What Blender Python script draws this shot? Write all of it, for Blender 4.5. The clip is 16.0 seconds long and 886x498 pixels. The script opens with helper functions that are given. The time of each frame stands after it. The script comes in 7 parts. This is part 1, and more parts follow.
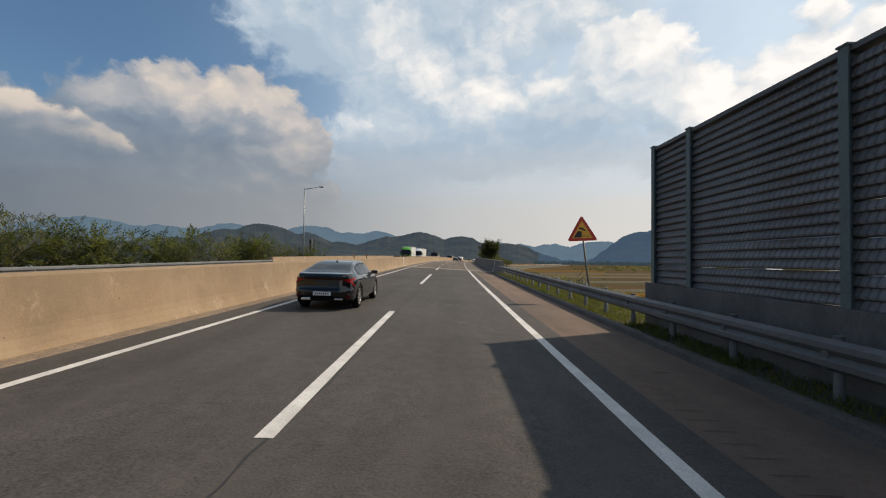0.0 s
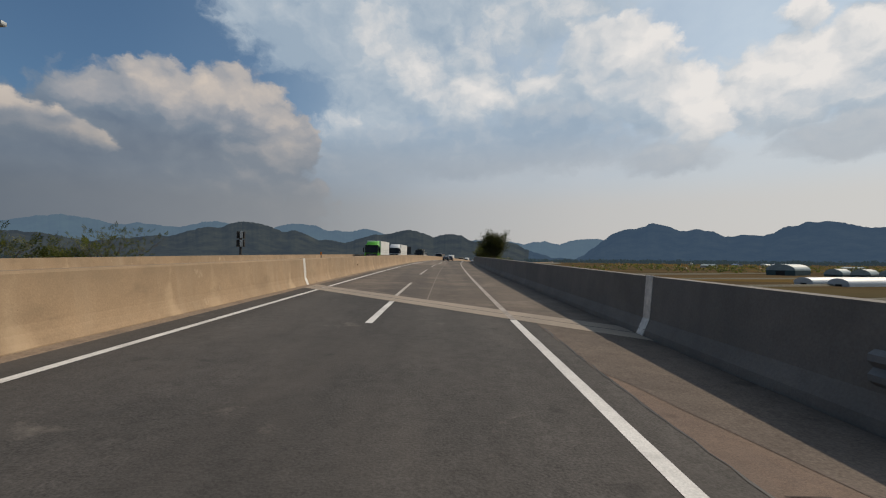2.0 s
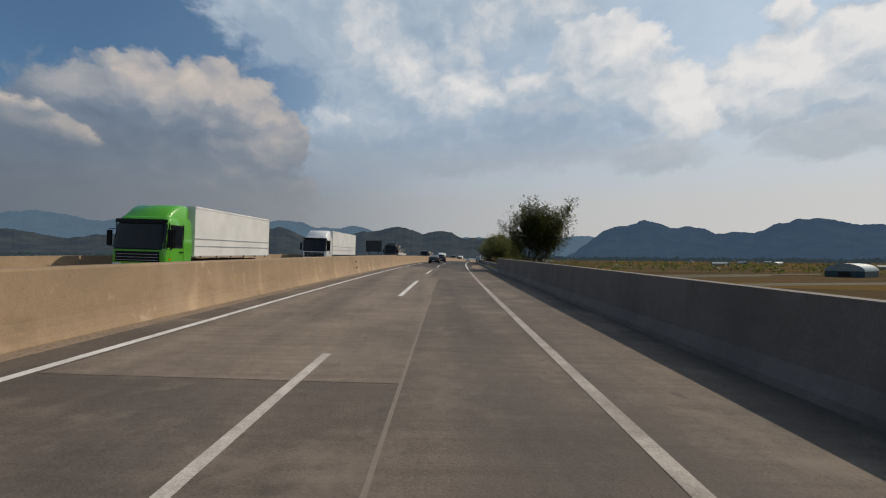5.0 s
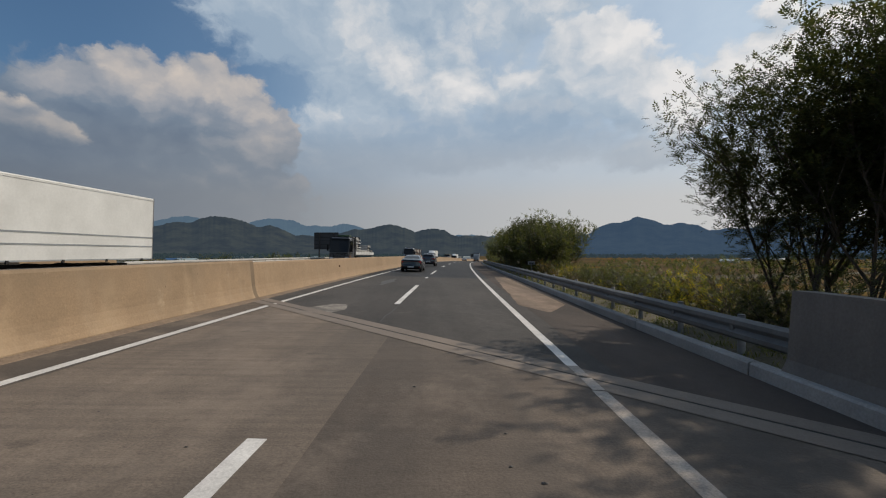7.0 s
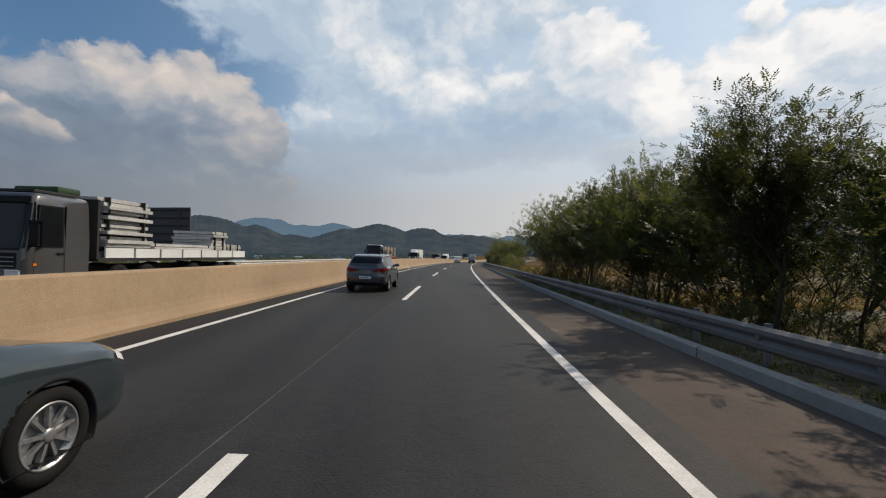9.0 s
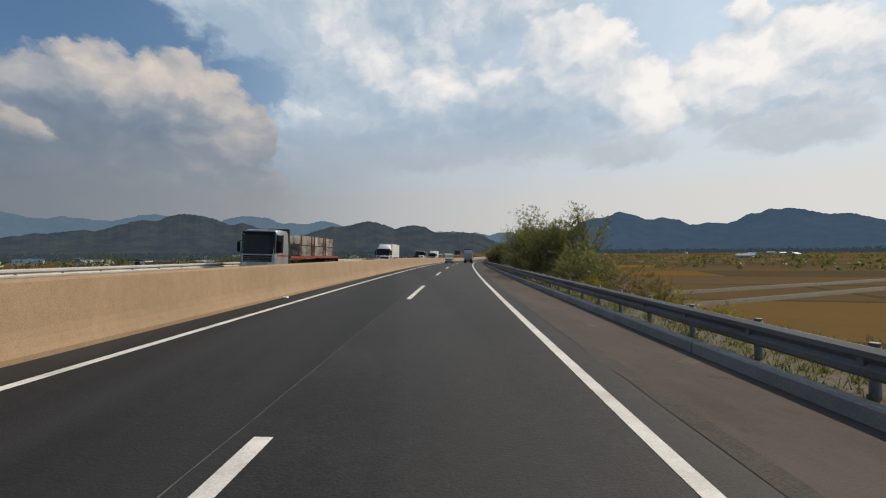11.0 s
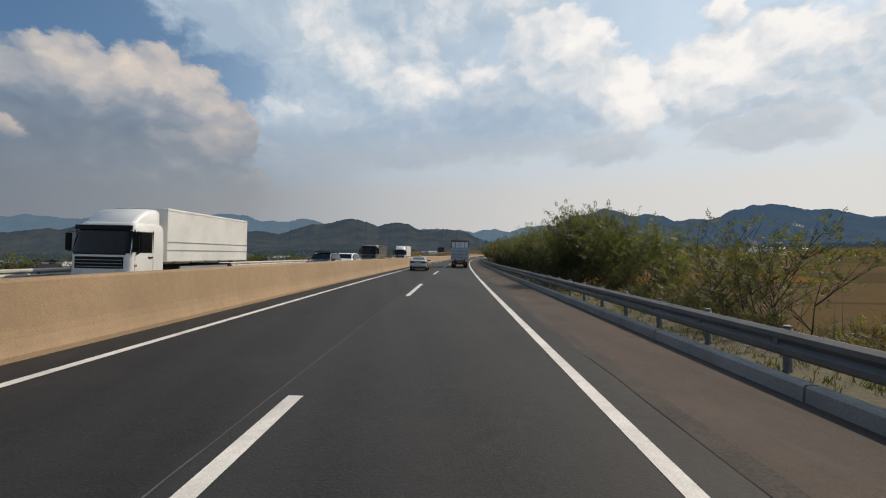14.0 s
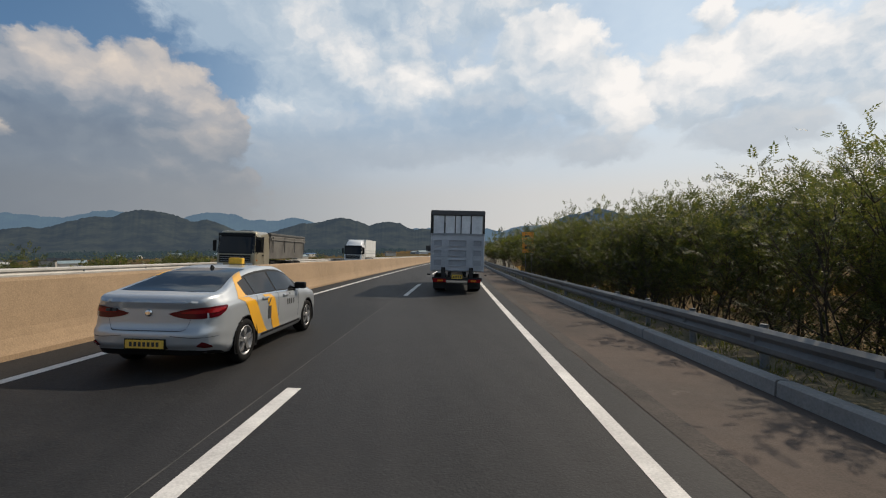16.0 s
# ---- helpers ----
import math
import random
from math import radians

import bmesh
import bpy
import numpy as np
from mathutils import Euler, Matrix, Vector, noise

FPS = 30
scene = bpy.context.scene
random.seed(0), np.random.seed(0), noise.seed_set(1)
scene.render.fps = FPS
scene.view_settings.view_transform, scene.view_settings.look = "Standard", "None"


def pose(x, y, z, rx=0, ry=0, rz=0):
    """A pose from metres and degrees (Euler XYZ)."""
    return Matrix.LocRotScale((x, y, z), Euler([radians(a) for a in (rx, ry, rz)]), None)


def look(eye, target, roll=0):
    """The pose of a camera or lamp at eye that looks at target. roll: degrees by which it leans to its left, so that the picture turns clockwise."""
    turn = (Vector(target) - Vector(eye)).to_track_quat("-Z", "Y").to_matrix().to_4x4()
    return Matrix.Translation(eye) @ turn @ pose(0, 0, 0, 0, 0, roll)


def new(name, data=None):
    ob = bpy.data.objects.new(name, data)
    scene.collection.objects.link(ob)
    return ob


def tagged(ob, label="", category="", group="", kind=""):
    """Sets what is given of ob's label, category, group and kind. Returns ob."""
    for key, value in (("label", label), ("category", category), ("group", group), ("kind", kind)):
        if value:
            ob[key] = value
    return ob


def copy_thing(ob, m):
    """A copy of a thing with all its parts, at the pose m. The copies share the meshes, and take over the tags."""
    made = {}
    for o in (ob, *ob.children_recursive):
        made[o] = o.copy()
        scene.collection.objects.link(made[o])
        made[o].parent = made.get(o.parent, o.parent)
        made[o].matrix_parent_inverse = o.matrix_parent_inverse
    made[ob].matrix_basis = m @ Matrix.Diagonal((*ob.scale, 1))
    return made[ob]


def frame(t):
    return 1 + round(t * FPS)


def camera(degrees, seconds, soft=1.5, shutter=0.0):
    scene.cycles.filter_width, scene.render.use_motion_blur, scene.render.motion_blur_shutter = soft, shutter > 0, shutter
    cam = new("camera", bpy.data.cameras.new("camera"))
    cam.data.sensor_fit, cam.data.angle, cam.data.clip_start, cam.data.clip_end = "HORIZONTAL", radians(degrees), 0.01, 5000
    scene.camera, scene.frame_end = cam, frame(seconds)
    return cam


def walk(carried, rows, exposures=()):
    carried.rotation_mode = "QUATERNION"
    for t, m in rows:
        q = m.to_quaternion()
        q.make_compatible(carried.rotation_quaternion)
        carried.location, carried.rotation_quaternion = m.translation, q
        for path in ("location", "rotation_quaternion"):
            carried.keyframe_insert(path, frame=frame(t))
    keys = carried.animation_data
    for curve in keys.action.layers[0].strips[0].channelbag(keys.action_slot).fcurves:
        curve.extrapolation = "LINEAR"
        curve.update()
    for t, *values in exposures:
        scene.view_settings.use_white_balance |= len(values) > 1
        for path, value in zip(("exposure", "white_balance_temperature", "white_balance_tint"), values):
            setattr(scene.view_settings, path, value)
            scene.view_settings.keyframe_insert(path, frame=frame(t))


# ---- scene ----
cam = camera(90.15, 16.0, soft=1.15)

# ---- the road's line: s metres along it, d metres to the right of the lane dashes ----
KNOTS = [-20, 20, 60, 100, 140, 180, 220, 260, 300, 460, 640, 700, 2000]
CURVE = [2.7, 2.7, 4.7, 6.4, 6.6, 6.9, 6.3, 4.9, 4.5, 4.5, 4.5, 0.0, 0.0]
GRADE = [1.39, 1.47, 1.56, 1.15, 0.5, -0.18, -0.75, -1.03, -1.43, -1.45, -0.4, 0.0, 0.0]
S_GRID = np.arange(-240.0, 1601.0, 2.0)


def running(values, origin):
    total = np.concatenate([[0], np.cumsum(values[1:] + values[:-1])])
    return total - total[origin]


ORIGIN = int(np.where(S_GRID == 0)[0][0])
TURN = running(np.interp(S_GRID, KNOTS, CURVE) * 1e-4, ORIGIN)
LINE_X = running(np.sin(TURN), ORIGIN)
LINE_Y = running(np.cos(TURN), ORIGIN)
LINE_Z = running(np.interp(S_GRID, KNOTS, GRADE) * 1e-2, ORIGIN)


def heading(s):
    return float(np.interp(s, S_GRID, TURN))


def crossfall(s):
    return 0.013 + 0.02 * min(max(s, -60), 340) / 300


def at(s, d, z=0.0):
    """The place s along the road, d to its right and z above its surface."""
    a = heading(s)
    return Vector((float(np.interp(s, S_GRID, LINE_X)) + d * math.cos(a),
                   float(np.interp(s, S_GRID, LINE_Y)) - d * math.sin(a),
                   float(np.interp(s, S_GRID, LINE_Z)) - crossfall(s) * d + z))


def stand(s, d, z=0.0, turn=0.0, scale=1.0, level=False):
    """A pose at that place, its y axis along the road; turn: degrees to the left."""
    rise = 0 if level else math.degrees(math.atan(float(np.interp(s, S_GRID, np.gradient(LINE_Z, 2.0)))))
    lean = 0 if level else math.degrees(math.atan(crossfall(s)))
    p = at(s, d, z)
    m = pose(p.x, p.y, p.z, 0, 0, -math.degrees(heading(s))) @ pose(0, 0, 0, rise, lean, 0) @ pose(0, 0, 0, 0, 0, turn)
    return m @ Matrix.Scale(scale, 4)


# seconds, s, d, yaw to the right, pitch, roll
PATH = [(0, -4.96, 1.67, -0.77, 1.61, -0.73), (0.5, 4.64, 1.71, -0.36, 1.50, -0.64), (1, 14.30, 1.73, 0.15, 1.46, -0.61),
        (1.5, 23.94, 1.74, 0.51, 1.42, -0.52), (2, 33.54, 1.77, 0.60, 1.37, -0.50), (2.5, 43.09, 1.85, 0.90, 1.25, -0.52),
        (3, 52.54, 1.83, 1.13, 1.26, -0.47), (3.5, 61.95, 1.82, 1.30, 1.25, -0.53), (4, 71.36, 1.76, 1.46, 1.17, -0.49),
        (4.8, 86.5, 1.74, 1.83, 1.05, -0.46), (5.7, 103.6, 1.71, 2.26, 0.92, -0.42),
        (6.5, 118.83, 1.68, 2.63, 0.80, -0.38), (7, 128.35, 1.70, 2.87, 0.74, -0.15), (7.5, 137.90, 1.70, 3.13, 0.79, -0.17),
        (8, 147.53, 1.69, 3.41, 0.87, -0.04), (8.5, 157.21, 1.74, 3.82, 0.68, -0.20), (9, 167.02, 1.76, 4.15, 0.70, -0.13),
        (9.8, 182.9, 1.75, 4.62, 0.57, 0.08), (10.7, 200.7, 1.74, 5.14, 0.43, 0.33),
        (11.5, 216.63, 1.73, 5.61, 0.30, 0.54), (12, 226.48, 1.68, 5.94, 0.35, 0.46), (12.5, 236.14, 1.72, 6.22, 0.23, 0.39),
        (13, 245.95, 1.78, 6.59, 0.22, 0.48), (13.5, 255.71, 1.86, 7.03, 0.18, 0.54), (14, 265.50, 1.87, 7.33, 0.04, 0.72),
        (14.5, 275.48, 1.90, 7.56, 0.00, 0.77), (15, 285.43, 1.92, 7.88, 0.02, 0.75), (15.5, 295.33, 1.96, 8.16, -0.01, 0.63),
        (16, 305.20, 2.00, 8.34, -0.02, 0.70)]
EYE = 1.714
walk(cam, [(t, pose(*at(s, d, EYE), 90 + pitch, roll, -yaw)) for t, s, d, yaw, pitch, roll in PATH],
     exposures=[(0, 0.0, 6700, 10), (0.5, -0.06, 6700, 10), (1, -0.28, 6650, 10), (2, -0.35, 6550, 10), (4, -0.38, 6450, 10), (7, -0.36, 6350, 10), (7.5, -0.32, 6350, 10), (8.5, -0.34, 6350, 10), (9, -0.08, 6450, 10), (11.5, -0.14, 6550, 10), (16, -0.1, 6550, 10)])

# ---- sky and sun ----
SUN_AZ, SUN_EL = radians(60), radians(42)
sun = new("sun", bpy.data.lights.new("sun", "SUN"))
sun.data.energy, sun.data.angle, sun.data.color = 4.2, radians(0.6), (1.0, 0.86, 0.68)
sun.matrix_world = look((0, 0, 400), Vector((0, 0, 400)) - Vector((math.sin(SUN_AZ) * math.cos(SUN_EL), math.cos(SUN_AZ) * math.cos(SUN_EL), math.sin(SUN_EL))))


class Nodes:
    """Short hand for node trees."""

    def __init__(self, tree):
        self.tree = tree
        tree.nodes.clear()

    def add(self, kind, ins=None):
        n = self.tree.nodes.new(kind)
        for k, v in (ins or {}).items():
            if isinstance(v, bpy.types.NodeSocket):
                self.tree.links.new(v, n.inputs[k])
            else:
                n.inputs[k].default_value = v
        return n

    def math(self, op, a, b=0.0, c=0.0, clamp=False):
        n = self.add("ShaderNodeMath", {0: a, 1: b, 2: c})
        n.operation, n.use_clamp = op, clamp
        return n.outputs[0]

    def vmath(self, op, a, b=(0, 0, 0)):
        n = self.add("ShaderNodeVectorMath", {0: a, 1: b})
        n.operation = op
        return n

    def noise(self, vec, scale, detail=4.0, rough=0.55, distortion=0.0):
        return self.add("ShaderNodeTexNoise", {"Vector": vec, "Scale": scale, "Detail": detail, "Roughness": rough, "Distortion": distortion}).outputs[0]

    def ramp(self, fac, stops, smooth=False):
        n = self.add("ShaderNodeValToRGB", {"Fac": fac})
        n.color_ramp.interpolation = "EASE" if smooth else "LINEAR"
        el = n.color_ramp.elements
        while len(el) < len(stops):
            el.new(0.5)
        for e, (p, c) in zip(el, stops):
            e.position = p
            e.color = (*c, 1) if isinstance(c, tuple) else (c, c, c, 1)
        return n.outputs[0]

    def mix(self, fac, a, b, mode="MIX"):
        n = self.add("ShaderNodeMix")
        n.data_type, n.blend_type = "RGBA", mode
        if isinstance(fac, bpy.types.NodeSocket):
            self.tree.links.new(fac, n.inputs[0])
        else:
            n.inputs[0].default_value = fac
        for i, v in ((6, a), (7, b)):
            if isinstance(v, bpy.types.NodeSocket):
                self.tree.links.new(v, n.inputs[i])
            else:
                n.inputs[i].default_value = (*v, 1)
        return n.outputs[2]


def build_sky():
    world = bpy.data.worlds.new("sky")
    scene.world = world
    world.use_nodes = True
    n = Nodes(world.node_tree)
    way = n.add("ShaderNodeTexCoord").outputs["Generated"]
    sky = n.add("ShaderNodeTexSky")
    sky.sky_type, sky.sun_disc, sky.sun_elevation, sky.sun_rotation = "NISHITA", False, SUN_EL, SUN_AZ
    sky.altitude, sky.air_density, sky.dust_density, sky.ozone_density = 50, 1.0, 0.8, 1.0
    sep = n.add("ShaderNodeSeparateXYZ", {0: way})
    x, y, z = sep.outputs
    az0 = n.math("DEGREES", n.math("ARCTAN2", x, y))
    el0 = n.math("DEGREES", n.math("ARCSINE", z))
    across = n.math("ADD", n.math("DIVIDE", az0, 120.0), 0.5)

    def total(values):
        out = values[0]
        for v in values[1:]:
            out = n.math("ADD", out, v)
        return out

    def blob(az, el, ca, ce, ra, re):
        u = n.math("DIVIDE", n.math("SUBTRACT", az, ca), ra)
        v = n.math("DIVIDE", n.math("SUBTRACT", el, ce), re)
        return n.math("SUBTRACT", 1.0, n.math("ADD", n.math("MULTIPLY", u, u), n.math("MULTIPLY", v, v)))

    def union(az, el, blobs):
        out = n.math("MAXIMUM", blob(az, el, *blobs[0]), -1.2)
        for b in blobs[1:]:
            out = n.math("SMOOTH_MAX", out, blob(az, el, *b), 0.35)
        return out

    def swirl(az, el, seed):
        # noise space: clouds flatten towards the horizon
        return n.add("ShaderNodeCombineXYZ", {0: az, 1: n.math("MULTIPLY", el, 1.35), 2: seed}).outputs[0]

    def billow(vec, scale):
        v = n.add("ShaderNodeTexVoronoi", {"Vector": vec, "Scale": scale})
        v.feature = "SMOOTH_F1"
        v.inputs["Smoothness"].default_value = 0.3
        return n.math("SUBTRACT", 0.45, v.outputs["Distance"])

    # one slow and one quick bend shared by all the clouds
    flat = swirl(az0, el0, 3.7)
    def bend(offset, slow, quick):
        vec = n.vmath("ADD", flat, offset).outputs[0]
        a = n.math("MULTIPLY", n.math("SUBTRACT", n.noise(vec, 0.10, 3), 0.5), slow)
        b = n.math("MULTIPLY", n.math("SUBTRACT", n.noise(vec, 0.42, 5, 0.6), 0.5), quick)
        return n.math("ADD", a, b)
    bent_az = n.math("ADD", az0, bend((0, 0, 0), 3.6, 2.6))
    bent_el = n.math("ADD", el0, bend((71, 13, 5), 2.8, 2.2))

    def layer(under, blobs, seed, edge, puff, fine, gain, bias, stops, opacity, base=None, glow=()):
        """Lay a cloud mass over what is under it: its edge, its lumps, and light from the sun's side."""
        def density(da, de):
            az, el = n.math("ADD", bent_az, da), n.math("ADD", bent_el, de)
            vec = swirl(az, el, seed)
            lumps = n.math("ADD", n.math("MULTIPLY", billow(vec, 0.21), puff), n.math("MULTIPLY", billow(vec, 0.55), puff * 0.55))
            wisps = n.math("MULTIPLY", n.math("SUBTRACT", n.noise(vec, 0.25, 9, 0.6), 0.5), fine)
            return total([union(az, el, blobs), lumps, wisps])
        here, sunward = density(0.0, 0.0), density(0.9, 1.3)
        mask = n.ramp(here, [(edge[0], 0.0), (edge[1], 1.0)], True)
        if base:
            mask = n.math("MULTIPLY", mask, n.ramp(n.math("DIVIDE", bent_el, 40.0), [(base[0] / 40, 0.0), (base[1] / 40, 1.0)], True))
        lit = n.math("ADD", n.math("MULTIPLY", n.math("SUBTRACT", here, sunward), gain), bias)
        for *where, much in glow:
            lit = n.math("ADD", lit, n.math("MULTIPLY", n.math("MAXIMUM", blob(bent_az, bent_el, *where), 0.0), much))
        colour = n.ramp(lit, [(p, tuple(c * SKY_TONE for c in col)) for p, col in stops])
        return n.mix(n.math("MULTIPLY", mask, opacity), under, colour)

    clear = n.mix(1.0, sky.outputs[0], (SKY_GAIN * 0.78, SKY_GAIN, SKY_GAIN * 1.12), "MULTIPLY")
    # thin veil, thicker towards the sun
    veil = n.noise(swirl(az0, el0, 8.1), 0.06, 7, 0.6)
    veil = n.math("MULTIPLY", n.ramp(veil, [(0.3, 0.7), (0.65, 1.0)]), n.ramp(across, [(0.16, 0.10), (0.28, 0.25), (0.42, 0.85), (0.8, 0.92)], True))
    both = n.mix(veil, clear, n.ramp(across, [(0.2, (0.17, 0.31, 0.49)), (0.36, (0.34, 0.47, 0.62)), (0.5, (0.52, 0.63, 0.75)), (0.78, (0.72, 0.83, 0.93))]))
    white = [(0.0, (0.42, 0.53, 0.65)), (0.35, (0.55, 0.64, 0.73)), (0.65, (0.79, 0.81, 0.83)), (1.0, (1.04, 1.0, 0.96))]
    grey = [(0.0, (0.33, 0.45, 0.59)), (0.45, (0.41, 0.52, 0.645)), (1.0, (0.68, 0.72, 0.76))]
    cream = [(0.0, (0.17, 0.23, 0.32)), (0.32, (0.24, 0.30, 0.38)), (0.62, (0.44, 0.45, 0.48)), (1.0, (0.80, 0.70, 0.61))]
    both = layer(both, AROUND, 2.2, (0.1, 0.7), 0.5, 1.2, 0.5, 0.5, grey, 0.8)
    both = layer(both, CENTRE, 1.3, (-0.25, 0.62), 0.35, 1.5, 0.6, 0.26, white, 0.94, glow=CENTRE_GLOW)
    both = layer(both, RIGHT, 4.9, (-0.05, 0.5), 0.6, 1.3, 0.6, 0.52, white, 0.93, base=(8.0, 12.0), glow=RIGHT_GLOW)
    both = layer(both, LOBE, 6.4, (0.0, 0.42), 0.6, 1.0, 0.62, 0.50, white, 0.95, base=(9.0, 15.0), glow=LOBE_GLOW)
    both = layer(both, BANDS, 9.7, (-0.45, 0.75), 0.3, 1.3, 0.5, 0.36, grey, 0.92)
    both = layer(both, LEFT, 1.9, (0.0, 0.24), 0.55, 0.75, 0.55, 0.28, cream, 0.97, glow=LEFT_GLOW)
    both = layer(both, LEFT_FRONT, 5.5, (0.0, 0.3), 0.5, 0.8, 0.6, 0.30, cream, 0.9, base=(9.0, 12.5), glow=[(-44, 15.5, 8, 2.2, 0.3)])
    # haze low over the land
    haze = n.ramp(n.math("DIVIDE", el0, 30.0), [(0.0, 1.0), (0.20, 0.88), (0.36, 0.45), (0.56, 0.0)], True)
    tone = n.ramp(across, [(0.12, (0.175, 0.205, 0.245)), (0.36, (0.335, 0.35, 0.37)), (0.50, (0.53, 0.53, 0.53)), (0.66, (0.68, 0.66, 0.635)), (0.9, (0.78, 0.755, 0.715))])
    both = n.mix(haze, both, tone)
    bg = n.add("ShaderNodeBackground", {"Color": both, "Strength": 1.0})
    n.add("ShaderNodeOutputWorld", {0: bg.outputs[0]})


# cloud masses: azimuth, elevation, half width, half height
LEFT = [(-26.5, 15.2, 8.8, 7.2), (-32.5, 15, 7.5, 6.4), (-20.0, 13.4, 5.4, 4.8), (-38.5, 13.5, 6, 6.4), (-46, 11, 8, 6), (-31, 6.5, 18, 8)]
LEFT_GLOW = [(-24.5, 18.5, 7.5, 4.5, 0.36), (-19.5, 13, 4, 4.5, 0.32), (-31, 18.5, 5, 4, 0.26), (-36.5, 18.5, 5, 3, 0.28), (-24, 11, 4, 2.5, 0.2), (-36, 9, 14, 6, -0.14)]
LEFT_FRONT = [(-47, 12.8, 9, 3.2), (-40, 11.8, 4.5, 2)]
CENTRE = [(-6, 24, 10.5, 8), (-15, 28, 14, 8), (3.5, 21.5, 8, 7), (-2, 33, 18, 9), (12, 31, 14, 8), (-9, 16, 8, 3.4)]
CENTRE_GLOW = [(-8, 27, 4.5, 4, 0.4), (-3, 23, 4.2, 4, 0.42), (4, 20, 6, 3.6, 0.5), (7.5, 27, 6, 4, 0.35), (16, 29, 5, 3, 0.3), (-13, 16.5, 4, 2, 0.2), (-18, 24, 7, 6, -0.25)]
LOBE = [(21.5, 22, 8.2, 7.2), (27, 18.5, 6.2, 5.8), (14.5, 19.5, 7.5, 5.2), (30.5, 15.5, 4, 3.2)]
LOBE_GLOW = [(30, 17, 3.4, 5, 0.42), (25, 24, 5, 3, 0.3), (14, 18, 6, 4, -0.3), (21, 16, 6, 3, -0.25)]
RIGHT = [(39, 18, 7, 6), (46, 17.5, 8, 6.4), (35, 17, 3.6, 2.6), (54, 17, 8, 6), (40, 24, 3, 2), (47, 25.5, 4, 2)]
RIGHT_GLOW = [(43.5, 12.8, 7, 2.6, -0.5), (40, 19.5, 6, 4, 0.35), (36, 18, 3, 3, 0.2), (47, 21, 5, 3, 0.25)]
BANDS = [(4, 14, 26, 4.4), (13, 16.5, 9, 3.6), (28, 11.8, 7, 2.6), (43.5, 12, 8, 2.6), (-13, 11.5, 12, 4.5)]
# unseen clouds outside the view, kept for their fill light
AROUND = [(120, 25, 50, 18), (-120, 20, 60, 15), (180, 25, 40, 15)]
SKY_GAIN, SKY_TONE = 0.085, 1.0
build_sky()

# ---- materials ----
def surface(name, a, b, rough=0.8, metal=0.0, patch=0.4, grain=30.0, mottling=0.25, bump=0.3, depth=0.01, extra=None, coat=0.0, gloss=0.5, spread=(0.35, 0.65), random_tint=0.0):
    """A surface of two tones: wide patches, fine grain and relief. extra(n, vec, colour) may alter the colour."""
    m = bpy.data.materials.new(name)
    m.use_nodes = True
    n = Nodes(m.node_tree)
    vec = n.add("ShaderNodeTexCoord").outputs["Object"]
    wide = n.noise(vec, patch, 5, 0.6, 0.2)
    fine = n.noise(vec, grain, 3, 0.6)
    colour = n.mix(n.ramp(wide, [(spread[0], 0.0), (spread[1], 1.0)]), a, b)
    middle = n.noise(n.vmath("ADD", vec, (5.3, 1.7, 9.1)).outputs[0], grain * 0.13, 4, 0.65)
    shade = n.math("ADD", n.math("ADD", n.math("MULTIPLY", n.math("SUBTRACT", fine, 0.5), mottling * 2.6), n.math("MULTIPLY", n.math("SUBTRACT", middle, 0.5), mottling * 1.3)), 1.0)
    if random_tint:
        rnd = n.add("ShaderNodeObjectInfo").outputs["Random"]
        shade = n.math("MULTIPLY", shade, n.math("ADD", n.math("MULTIPLY", n.math("SUBTRACT", rnd, 0.5), random_tint), 1.0))
    tone = n.add("ShaderNodeCombineXYZ", {0: shade, 1: shade, 2: shade}).outputs[0]
    colour = n.mix(1.0, colour, tone, "MULTIPLY")
    if extra:
        colour = extra(n, vec, colour)
    ins = {"Base Color": colour, "Roughness": rough, "Metallic": metal, "Coat Weight": coat, "Specular IOR Level": gloss}
    if bump:
        ins["Normal"] = n.add("ShaderNodeBump", {"Strength": bump, "Distance": depth, "Height": fine}).outputs[0]
    p = n.add("ShaderNodeBsdfPrincipled", ins)
    n.add("ShaderNodeOutputMaterial", {0: p.outputs[0]})
    return m


def glass(name, tint, rough=0.03):
    m = bpy.data.materials.new(name)
    m.use_nodes = True
    n = Nodes(m.node_tree)
    p = n.add("ShaderNodeBsdfPrincipled", {"Base Color": (*tint, 1), "Roughness": rough, "Specular IOR Level": 0.26, "Coat Weight": 0.0, "Coat Roughness": 0.03})
    n.add("ShaderNodeOutputMaterial", {0: p.outputs[0]})
    return m


def streaks(strength, tone):
    """Rain streaks and grime that run down upright concrete."""
    def go(n, vec, colour):
        squeezed = n.vmath("MULTIPLY", vec, (1.0, 1.0, 0.10)).outputs[0]
        s = n.ramp(n.noise(squeezed, 1.3, 4, 0.65), [(0.5, 0.0), (0.72, 1.0)])
        return n.mix(n.math("MULTIPLY", s, strength), colour, tone)
    return go


